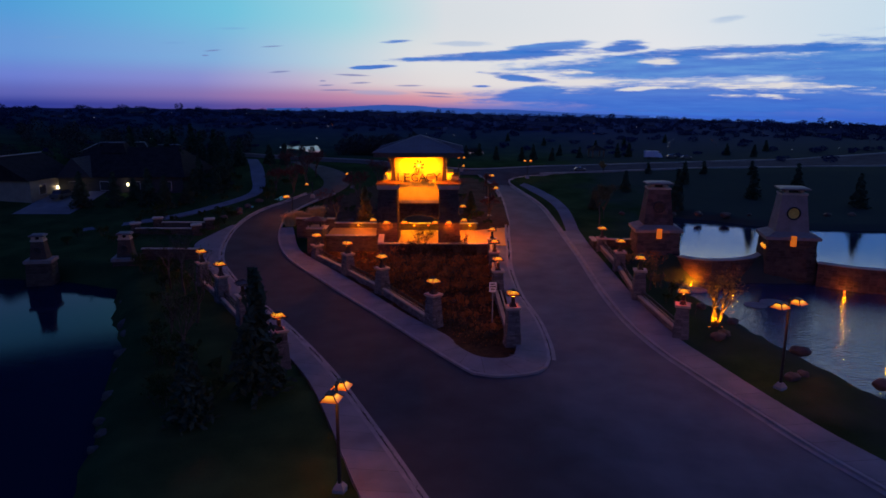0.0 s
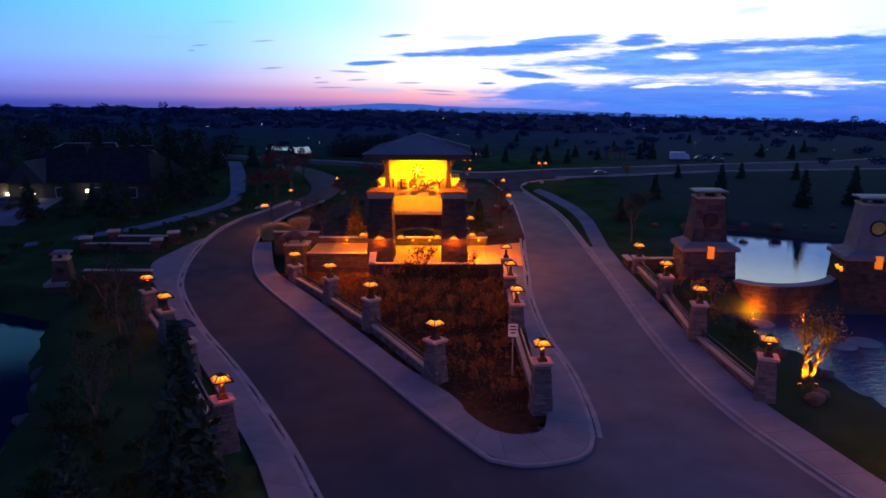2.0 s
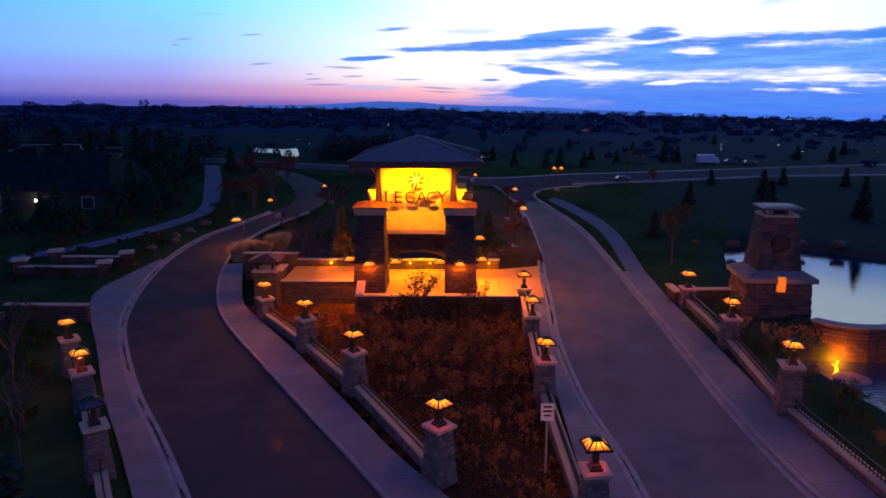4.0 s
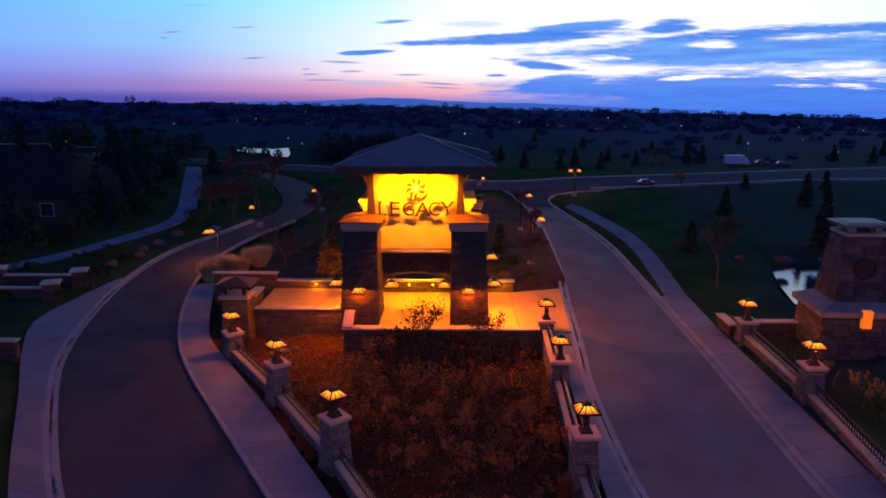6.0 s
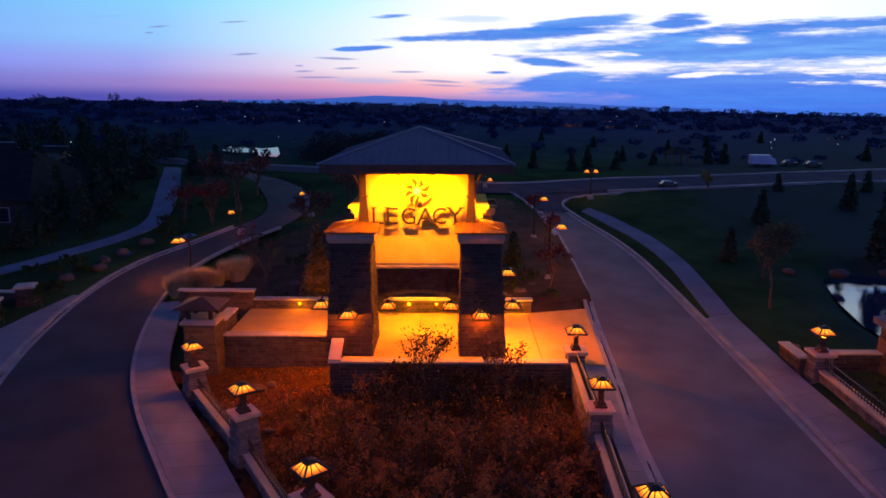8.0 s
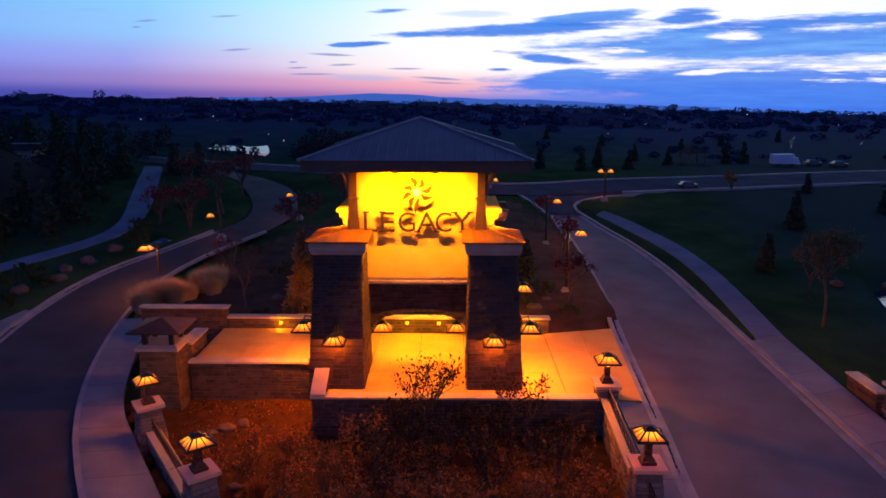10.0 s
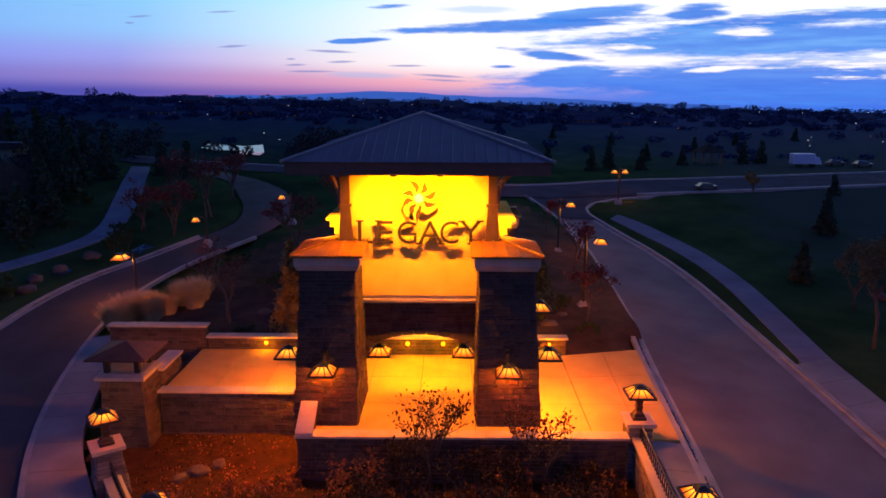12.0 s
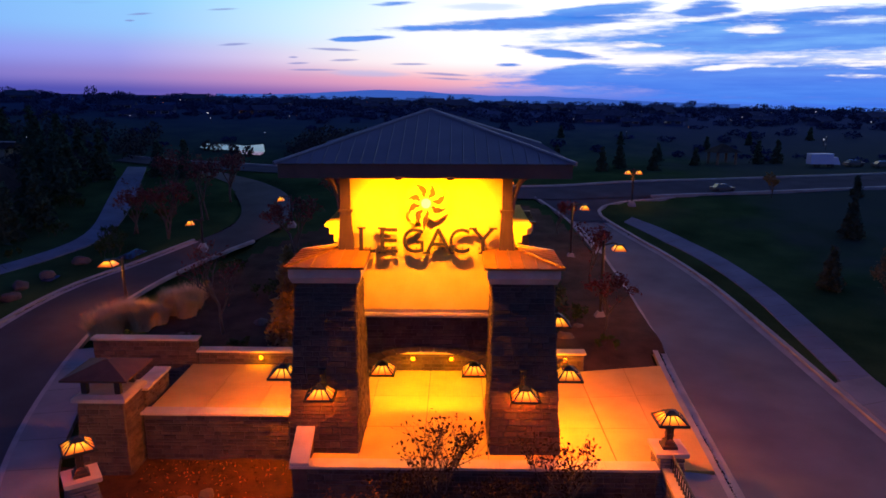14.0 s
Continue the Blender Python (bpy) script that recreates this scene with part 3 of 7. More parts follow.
def tower():
    t = thing("gate_tower", CX, CY, FLOOR, 0, "tall stone and stucco gate tower, hipped roof, floodlit sign wall", "tower")

    def loc(x0, x1, y0, y1):
        return (x0 - CX, x1 - CX, y0 - CY, y1 - CY)
    for sx in (-1, 1):
        for front in (1, 0):
            inner_b, outer_b, inner_t, outer_t = 1.57, 3.25, 1.62, 3.05
            yb0, yb1, yt0, yt1 = 0.78 - CY, 3.1 - CY, 1.45 - CY, 3.1 - CY
            if not front:
                yb0, yb1, yt0, yt1 = -yb1, -yb0, -yt1, -yt0
            xs = sorted((sx * inner_b, sx * outer_b)), sorted((sx * inner_t, sx * outer_t))
            bm = taper(bm_new(), (*xs[0], yb0, yb1), -0.1, (*xs[1], yt0, yt1), 4.05)
            leg = part("stone_leg", bm, MORTAR, t, "dark ledge-stone leg leaning inwards")
            TOWER_LEGS.append((leg, sx, front))
            # cap block with its small metal roof
            c = 0.14
            bm = bm_new()
            x0, x1 = xs[1]
            taper(bm, (x0 - c * 0.5, x1 + c * 0.5, yt0 - c * 0.5, yt1 + c * 0.5), 4.05, (x0 - c, x1 + c, yt0 - c, yt1 + c), 4.2)
            box(bm, x0 - c, x1 + c, yt0 - c, yt1 + c, 4.2, 4.42)
            cap = part("leg_cap", bm, CAPSTONE, t, "moulded cast-stone cap")
            bm = bm_new()
            e = 0.22
            yi = (yt0 - e, yt1 + e)
            taper(bm, (x0 - e, x1 + e, *yi), 4.42, (x0 - e, x1 + e, *yi), 4.47)
            # a lean-to: one slope to the front, one outwards, both climbing to the walls
            s_y = 1 if front else -1
            xi, xo = (x0 - e, x1 + e) if sx > 0 else (x1 + e, x0 - e)
            ye, yk = (yi[0], yi[1]) if front else (yi[1], yi[0])
            xt, yt, zt = sx * 2.24, -s_y * 2.64, 4.63
            low = [bm.verts.new((x, y, 4.472)) for x, y in ((xi, ye), (xo, ye), (xo, yk), (xi, yk))]
            up = [bm.verts.new(q) for q in ((xi, yt, zt), (xt, yt, zt), (xt, yk, zt), (xi, yk, zt))]
            for q in ((low[0], low[1], up[1], up[0]), (low[1], low[2], up[2], up[1]), (low[0], up[0], up[3], low[3]), (up[0], up[1], up[2], up[3]), (low[2], low[3], up[3], up[2])):
                bm.faces.new(q)
            seams = [tube(bm_new(), [(xo, ye, 4.485), (xt, yt, zt + 0.015)], [0.035, 0.035], 5)]
            for k in range(1, 6):
                xs_ = xi + (xo - xi) * k / 6
                f = min(1.0, abs(xo - xs_) / abs(xo - xt))
                seams.append(tube(bm_new(), [(xs_, ye, 4.485), (xs_, ye + (yt - ye) * f, 4.485 + (zt - 4.47) * f)], [0.016, 0.016], 4))
            for k in range(1, 8):
                ys_ = ye + (yk - ye) * k / 8
                f = min(1.0, abs(ys_ - ye) / abs(yt - ye))
                seams.append(tube(bm_new(), [(xo, ys_, 4.485), (xo + (xt - xo) * f, ys_, 4.485 + (zt - 4.47) * f)], [0.016, 0.016], 4))
            part("cap_roof", bm, LAMPLIT_ROOF, cap, "small brown standing-seam roof")
            for q in seams:
                part("seam", q, LAMPLIT_ROOF, cap)
    # stone arch walls, front and back
    for sy in (-1, 1):
        bm = bm_new()
        y0, y1 = sorted((sy * 2.3, sy * 1.95))
        pts = [(-1.62, 1.12), (-1.62, 2.78), (1.62, 2.78), (1.62, 1.12)]
        n = 20
        arc = [(1.62 * math.cos(a), 1.12 + 0.66 * math.sin(a)) for a in np.linspace(0.0, math.pi, n)]
        loop = pts[:3] + [(1.62, 1.12)] + arc[1:-1]
        f = [bm.verts.new((x, y0, z)) for x, z in loop]
        g = [bm.verts.new((x, y1, z)) for x, z in loop]
        bm.faces.new(f)
        bm.faces.new(g[::-1])
        for i in range(len(loop)):
            j = (i + 1) % len(loop)
            bm.faces.new((f[i], g[i], g[j], f[j]))
        ARCH_WALLS.append((part("arch_wall", bm, MORTAR, t, "ledge-stone wall over a shallow arch"), sy))
        bm = bm_new()
        for d, z0, z1 in ((0.1, 2.78, 2.86), (0.2, 2.86, 2.92), (0.13, 2.92, 3.02)):
            yo = sorted((sy * (2.45 + d), sy * 2.05))
            box(bm, -1.66, 1.66, *yo, z0, z1)
        part("ledge", bm, CAPSTONE, t, "stepped stone ledge under the sign")
    # upper stucco body: walls flare out at the foot
    for sy in (-1, 1):
        bm = bm_new()
        y0, y1 = sorted((sy * 2.62, sy * 2.3))
        prof = [(-1.66, 3.02), (-1.66, 4.15), (-2.3, 4.4), (-2.12, 5.3), (-2.06, 6.42), (2.06, 6.42), (2.12, 5.3), (2.3, 4.4), (1.66, 4.15), (1.66, 3.02)]
        f = [bm.verts.new((x, y0, z)) for x, z in prof]
        g = [bm.verts.new((x, y1, z)) for x, z in prof]
        bm.faces.new(f)
        bm.faces.new(g[::-1])
        for i in range(len(prof)):
            j = (i + 1) % len(prof)
            bm.faces.new((f[i], g[i], g[j], f[j]))
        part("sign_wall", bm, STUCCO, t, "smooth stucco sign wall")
    for sx in (-1, 1):
        bm = bm_new()
        x0, x1 = sorted((sx * 2.06, sx * 1.8))
        xa, xb = sorted((sx * 2.3, sx * 1.8))
        taper(bm, (xa, xb, -2.3, 2.3), 4.2, (x0, x1, -2.3, 2.3), 6.42)
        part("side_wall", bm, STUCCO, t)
    # corner posts, brackets and braces under the eaves
    for sx in (-1, 1):
        for sy in (-1, 1):
            bm = bm_new()
            x = sx * 2.0
            y = sy * 2.66
            taper(bm, (x - 0.2, x + 0.2, y - 0.12, y + 0.12), 4.42, (x - 0.13, x + 0.13, y - 0.1, y + 0.1), 5.55)
            box(bm, x - 0.17, x + 0.17, y - 0.14, y + 0.14, 5.55, 5.62)
            box(bm, x - 0.12, x + 0.12, y - 0.1, y + 0.1, 5.62, 6.42)
            part("corner_post", bm, TAN_POST, t, "flared tan timber corner post")
            bm = bm_new()
            pts = [(sx * (2.12 + 0.42 * k * k), y, 5.5 + 0.95 * math.sin(k * math.pi / 2) ** 1.2) for k in np.linspace(0, 1, 8)]
            tube(bm, pts, [0.07] * 8, 6)
            part("brace", bm, TIMBER, t, "curved timber brace")
        bm = bm_new()
        for k, (d, z0, z1) in enumerate(((0.16, 4.45, 4.6), (0.26, 4.6, 4.8), (0.38, 4.8, 4.98), (0.5, 4.98, 5.06))):
            xa, xb = sorted((sx * 2.05, sx * (2.22 + d)))
            box(bm, xa, xb, -1.75, 1.75, z0, z1)
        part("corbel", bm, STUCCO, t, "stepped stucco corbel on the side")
    # roof
    e, rise, zb = 3.45, 1.15, 6.5
    bm = bm_new()
    box(bm, -e + 0.06, e - 0.06, -e + 0.06, e - 0.06, zb, zb + 0.06)
    part("soffit", bm, TIMBER, t, "boarded soffit")
    for s in (-1, 1):
        part("fascia", box(bm_new(), -e, e, *sorted((s * e, s * (e - 0.06))), zb - 0.02, zb + 0.32), FASCIA, t, "brown painted fascia board")
        part("fascia", box(bm_new(), *sorted((s * e, s * (e - 0.06))), -e + 0.06, e - 0.06, zb - 0.02, zb + 0.32), FASCIA, t, "brown painted fascia board")
    bm = bm_new()
    o = e + 0.07
    zr = zb + 0.325
    taper(bm, (-o, o, -o, o), zr, (-0.05, 0.05, -0.05, 0.05), zr + rise)
    roof = part("roof", bm, ROOF, t, "brown standing-seam hipped metal roof")
    bm = bm_new()
    for sx in (-1, 1):
        for sy in (-1, 1):
            tube(bm, [(sx * o, sy * o, zr + 0.01), (0, 0, zr + rise + 0.02)], [0.05, 0.05], 6)
    part("hip_cap", bm, HIP, roof, "folded metal hip cap")
    for side in range(4):
        q = Matrix.Rotation(side * math.pi / 2, 4, "Z")
        for k in range(-11, 12):
            x = k * 0.3
            run = 1 - abs(x) / o
            bm = tube(bm_new(), [q @ Vector((x, -o, zr + 0.012)), q @ Vector((x, -o + o * run, zr + rise * run + 0.012))], [0.014, 0.014], 4)
            part("seam", bm, ROOF, roof)
    return t, roof


gate, gate_roof = tower()


# stones on the tower: the front legs stone by stone, the other faces joined
STONE_SHAPES = []
for k in range(6):
    bm = bm_new()
    taper(bm, (-0.5, 0.5, -0.5, 0.5), 0, (-0.48 + 0.01 * k, 0.46, -0.45, 0.42 + 0.01 * k), 1)
    me = bpy.data.meshes.new("stone")
    bmesh.ops.recalc_face_normals(bm, faces=bm.faces)
    bm.to_mesh(me)
    bm.free()
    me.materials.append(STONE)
    STONE_SHAPES.append(me)


def tower_stones():
    rnd = random.Random(5)
    for leg, sx, front in TOWER_LEGS:
        fl = bm_new()
        xb0, xb1 = sorted((sx * 1.57, sx * 3.25))
        xt0, xt1 = sorted((sx * 1.62, sx * 3.05))
        sy = -1 if front else 1
        yb, yt, yi = sy * 4.52, sy * 3.85, sy * 2.2
        zl, zh = -0.1, 4.05
        if front:
            stones, o, u, v, n = skin(None, (xb0, yb, zl), (1, 0, 0), (0, yt - yb, zh - zl), xb1 - xb0, math.hypot(zh - zl, yt - yb), 100 + sx, course=(0.08, 0.17), run=(0.18, 0.55))
            for x0, x1, z0, z1, d in stones:
                f = (z0 + z1) / 2 / math.hypot(zh - zl, yt - yb)
                a, b = xb0 + (xt0 - xb0) * f, xb1 + (xt1 - xb1) * f
                w = xb1 - xb0
                p0, p1 = a + (b - a) * x0 / w, a + (b - a) * x1 / w
                c = o + u * ((p0 + p1) / 2 - xb0) + v * (z0 + z1) / 2
                ob = new("stone", rnd.choice(STONE_SHAPES))
                m = Matrix((u, v, n)).transposed().to_4x4()
                ob.matrix_local = Matrix.Translation(c * U) @ m @ Matrix.Diagonal(((p1 - p0) * U, (z1 - z0) * U, d * U, 1))
                ob.parent = leg
        else:
            skin(fl, (xb1, yb, zl), (-1, 0, 0), (0, yt - yb, zh - zl), xb1 - xb0, math.hypot(zh - zl, yt - yb), 120 + sx, du=0.08)
        # outer and inner sides, a step per metre so that the batter holds
        for outer in (0, 1):
            xlo, xhi = (sx * 3.25, sx * 3.05) if outer else (sx * 1.57, sx * 1.62)
            for k in range(4):
                f0, f1 = k / 4, (k + 1) / 4
                y0 = yb + (yt - yb) * (f0 + f1) / 2
                za, zb = zl + (zh - zl) * f0, zl + (zh - zl) * f1
                xa, xb = xlo + (xhi - xlo) * f0, xlo + (xhi - xlo) * f1
                right = (sx > 0) == bool(outer)
                ys = sorted((y0, yi))
                start = (xa, ys[0] if right else ys[1], za)
                skin(fl, start, (0, 1 if right else -1, 0), (xb - xa, 0, zb - za), ys[1] - ys[0], zb - za, 140 + k + outer * 7 + sx)
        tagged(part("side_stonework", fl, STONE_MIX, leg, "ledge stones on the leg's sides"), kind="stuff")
    for wall, sy in ARCH_WALLS:
        stones, o, u, v, n = skin(None, (-1.6 * -sy, sy * 2.3, 1.1), (-sy, 0, 0), (0, 0, 1), 3.2, 1.68, 160)
        for x0, x1, z0, z1, d in stones:
            cx, cz = (x0 + x1) / 2 - 1.6, 1.1 + z0
            if abs(cx) < 1.6 and cz < 1.14 + 0.68 * math.sqrt(max(0, 1 - (cx / 1.62) ** 2)):
                continue
            part("stone", box(bm_new(), *sorted((-sy * (x0 - 1.6), -sy * (x1 - 1.6))), *sorted((sy * 2.3, sy * (2.3 + d))), 1.1 + z0, 1.1 + z1), STONE, wall)
        for k in range(15):
            a = math.pi * (k + 0.5) / 15
            w = 0.09
            bm = bm_new()
            p = [(1.6 * math.cos(b) * s, 1.12 + 0.66 * math.sin(b) * s + (s - 1) * 0.3) for s in (1.0, 1.16) for b in (a - w, a + w)]
            f = [bm.verts.new((x, sy * 2.3, z)) for x, z in p]
            g = [bm.verts.new((x, sy * 2.36, z)) for x, z in p]
            bm.faces.new((g[0], g[1], g[3], g[2]))
            for i, j in ((0, 1), (1, 3), (3, 2), (2, 0)):
                bm.faces.new((f[i], f[j], g[j], g[i]))
            part("arch_stone", bm, STONE, wall)


tower_stones()


# ---- lantern piers ----
def lantern_parts(t, z, lit=True):
    """A square lantern on its post, foot at height z."""
    bm = stepped_frustum(bm_new(), [((-0.17, 0.17, -0.17, 0.17), z), ((-0.17, 0.17, -0.17, 0.17), z + 0.07), ((-0.13, 0.13, -0.13, 0.13), z + 0.085), ((-0.12, 0.12, -0.12, 0.12), z + 0.15), ((-0.08, 0.08, -0.08, 0.08), z + 0.2)])
    part("foot", bm, BRONZE, t, "stepped bronze foot")
    bm = bm_new()
    for a in (-1, 1):
        for b in (-1, 1):
            box(bm, *sorted((a * 0.02, a * 0.075)), *sorted((b * 0.02, b * 0.075)), z + 0.2, z + 0.5)
            box(bm, *sorted((a * 0.058, a * 0.075)), *sorted((b * 0.058, b * 0.075)), z + 0.5, z + 0.68)
    box(bm, -0.05, 0.05, -0.05, 0.05, z + 0.2, z + 0.5)
    for k in (0.3, 0.47):
        box(bm, -0.085, 0.085, -0.085, 0.085, z + k, z + k + 0.04)
    part("stem", bm, BRONZE, t)
    shade(t, z + 0.66, glow=AMBER if lit else DULL)


def shade(t, z, s=0.32, h=0.17, glow=None):
    """A flared glass shade with bronze ribs; the glass glows."""
    glass = part("glass", taper(bm_new(), (-s, s, -s, s), z, (-0.12, 0.12, -0.12, 0.12), z + h), glow or AMBER, t, "glowing amber glass shade" if glow is not DULL else "unlit glass shade")
    bm = bm_new()
    for a in (-1, 1):
        for b in (-1, 1):
            tube(bm, [(a * s, b * s, z), (a * 0.125, b * 0.125, z + h)], [0.026, 0.026], 4)
        for u in (-0.36, 0.36):
            tube(bm, [(a * (s + 0.005), u * s, z), (a * 0.13, u * 0.12, z + h)], [0.014, 0.014], 4)
            tube(bm, [(u * s, a * (s + 0.005), z), (u * 0.12, a * 0.13, z + h)], [0.014, 0.014], 4)
        box(bm, *sorted((a * (s - 0.01), a * (s + 0.03))), -s - 0.03, s + 0.03, z - 0.035, z + 0.02)
        box(bm, -s - 0.03, s + 0.03, *sorted((a * (s - 0.01), a * (s + 0.03))), z - 0.035, z + 0.02)
    box(bm, -0.15, 0.15, -0.15, 0.15, z + h, z + h + 0.03)
    taper(bm, (-0.12, 0.12, -0.12, 0.12), z + h + 0.03, (-0.05, 0.05, -0.05, 0.05), z + h + 0.09)
    part("ribs", bm, BRONZE, glass, "dark bronze ribs and finial")


def lamp(name, x, y, z, watts, colour=(1.0, 0.27, 0.01), size=0.035):
    d = bpy.data.lights.new(name, "POINT")
    d.energy, d.color, d.shadow_soft_size = watts * U * U, colour, size * U
    ob = new(name, d)
    ob.location = (x * U, y * U, z * U)
    return ob


def pier(x, y, base, top, turn, lit=True):
    t = thing("lantern_pier", x, y, base, turn, "tapered ledge-stone pier with a pale square cap and lantern" if lit else "tapered stone pier with an unlit lantern", "pier", "lantern piers")
    top -= 0.06
    h = top - base
    core = part("stone_core", taper(bm_new(), (-0.4, 0.4, -0.4, 0.4), -0.3, (-0.27, 0.27, -0.27, 0.27), h - 0.13), MORTAR, t, "uneven ledge-stone pier")
    bm = bm_new()
    taper(bm, (-0.33, 0.33, -0.33, 0.33), h - 0.13, (-0.38, 0.38, -0.38, 0.38), h - 0.09)
    box(bm, -0.38, 0.38, -0.38, 0.38, h - 0.09, h)
    part("cap", bm, CAPSTONE, t, "pale square stone cap")
    lantern_parts(t, h, lit)
    if lit:
        lamp("lantern_light", x, y, top + 0.6, 105.0)
    bm = bm_new()
    for k in range(4):
        q = Matrix.Rotation(k * math.pi / 2, 3, "Z")
        skin(bm, q @ Vector((-0.4, -0.4, -0.3)), q @ Vector((1, 0, 0)), q @ Vector((0, 0.13, h + 0.17)), 0.8, math.hypot(h + 0.17, 0.13), int(x * 10 + y * 7) + k, du=0.13, thick=0.03)
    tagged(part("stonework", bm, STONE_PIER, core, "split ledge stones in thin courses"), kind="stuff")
    return t


# (x, y, foot, cap top, turn)
for x, y, top, turn in ((-8.73, -0.5, 0.52, 35), (-5.8, -4.63, 0.8, 38), (-2.97, -9.1, 0.9, 40), (0.46, -15.6, 1.05, 42),
                        (4.55, 0.45, 0.84, 0), (4.45, -4.35, 0.9, 0), (4.3, -10.28, 1.05, 4), (4.55, -18.28, 1.17, 6),
                        (12.78, -0.34, 1.1, 0), (12.94, -5.52, 1.2, -2), (12.7, -11.6, 1.45, -8), (13.42, -17.38, 1.05, -18),
                        (-14.98, -7.6, 0.85, 38), (-12.62, -11.1, 0.85, 38), (-10.05, -15.3, 0.85, 35), (-6.66, -21.1, 0.85, 30)):
    pier(x, y, min(land(x, y), -0.8 if 0 < x < 6 else 9), top, turn, lit=(x, y) != (-10.05, -15.3))


# ---- low walls with rails ----
def low_wall(name, a, b, h, label, rail=True, thick=0.3, zb=None):
    (x0, y0), (x1, y1) = a, b
    d = Vector((x1 - x0, y1 - y0))
    n = max(2, int(d.length / 0.6))
    nrm = Vector((-d.y, d.x)).normalized()
    base = land(x0, y0)
    t = thing(name, x0, y0, base, 0, label, "wall", "low stone walls")
    l = [Vector((x0, y0)) + d * (k / n) for k in range(n + 1)]

    def strip(w, z0, z1):
        bm = bm_new()
        rows = []
        for p in l:
            g = land(p.x, p.y) - base
            q = p - Vector((x0, y0))
            rows.append([bm.verts.new((q.x + nrm.x * s * w, q.y + nrm.y * s * w, g + z)) for s, z in ((-1, z0), (-1, z1), (1, z1), (1, z0))])
        for r, s in zip(rows, rows[1:]):
            for k in range(4):
                bm.faces.new((r[k], r[(k + 1) % 4], s[(k + 1) % 4], s[k]))
        bm.faces.new(rows[0])
        bm.faces.new(rows[-1][::-1])
        return bm
    part("stone_core", strip(thick / 2, -0.95, h), MORTAR, t, "ledge-stone wall face")
    bm = bm_new()
    for k, (p, q) in enumerate(zip(l, l[1:])):
        e = q - p
        gp, gq = land(p.x, p.y) - base, land(q.x, q.y) - base
        for s in (-1, 1):
            a = (p if s < 0 else q) + nrm * s * thick / 2 - Vector((x0, y0))
            skin(bm, (a.x, a.y, (gp if s < 0 else gq) - 0.8), (-s * e.x, -s * e.y, -s * (gq - gp)), (0, 0, 1), e.length, h + 0.8, int(x0 * 31 + y0 * 17) + k * 2 + s, thick=0.025)
    tagged(part("stonework", bm, STONE_PIER, t, "split ledge stones in thin courses"), kind="stuff")
    part("coping", strip(thick / 2 + 0.05, h, h + 0.08), CAPSTONE, t, "pale stone coping")
    if rail:
        part("top_rail", strip(0.02, h + 0.42, h + 0.46), IRON, t, "black iron rail")
        part("bottom_rail", strip(0.015, h + 0.14, h + 0.17), IRON, t)
        m = int(d.length / 0.16)
        bm = bm_new()
        for k in range(1, m):
            p = d * (k / m)
            g = land(x0 + p.x, y0 + p.y) - base
            box(bm, p.x - 0.012, p.x + 0.012, p.y - 0.012, p.y + 0.012, g + h + 0.08, g + h + 0.43)
        tagged(part("balusters", bm, IRON, t, "thin black iron balusters"), kind="stuff")
    return t


LW = "low ledge-stone wall with pale coping and black iron rail"
EXIT_PIERS = [(-8.73, -0.5), (-5.8, -4.63), (-2.97, -9.1), (0.46, -15.6)]
ENTRY_PIERS = [(4.55, 0.45), (4.45, -4.35), (4.3, -10.28), (4.55, -18.28)]
EAST_PIERS = [(12.78, -0.34), (12.94, -5.52), (12.7, -11.6), (13.42, -17.38)]
WEST_PIERS = [(-14.98, -7.6), (-12.62, -11.1), (-10.05, -15.3), (-6.66, -21.1)]
for row, h in ((EXIT_PIERS, 0.32), (ENTRY_PIERS, 0.2), (EAST_PIERS, 0.35), (WEST_PIERS, 0.35)):
    for a, b in zip(row, row[1:]):
        low_wall("low_wall", a, b, h, LW)


# ---- plaza ----
def block(name, rects, mat, label, category, kind="structure"):
    bm = bm_new()
    for x0, x1, y0, y1, z0, z1 in rects:
        box(bm, x0, x1, y0, y1, z0, z1)
    return tagged(part(name, bm, mat), label, category, kind=kind)


block("plaza_bed", [(-4.2, 3.39, 0.3, 6.0, -0.9, FLOOR - 0.03), (-8.5, -4.25, 2.6, 6.0, -0.9, 0.46)], MORTAR, "concrete bed under the plaza paving", "plaza")


def plaza_tiles(name, rects, z, mat):
    for x0, x1, y0, y1 in rects:
        bm = box(bm_new(), x0 + 0.008, x1 - 0.008, y0 + 0.008, y1 - 0.008, z - 0.05, z)
        part("slab", bm, mat, name)


plaza = tagged(part("plaza", box(bm_new(), -4.15, 3.38, 0.32, 5.98, -0.5, FLOOR - 0.025), MORTAR), "broad scored concrete plaza, orange by lanterns and by its tinted colour", "plaza", kind="structure")
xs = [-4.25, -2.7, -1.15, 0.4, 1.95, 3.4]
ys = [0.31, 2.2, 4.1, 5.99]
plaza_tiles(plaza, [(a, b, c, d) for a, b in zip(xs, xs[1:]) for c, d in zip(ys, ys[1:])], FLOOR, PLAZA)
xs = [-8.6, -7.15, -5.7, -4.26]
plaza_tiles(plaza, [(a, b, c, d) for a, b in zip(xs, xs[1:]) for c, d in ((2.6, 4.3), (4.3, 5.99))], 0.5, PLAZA)


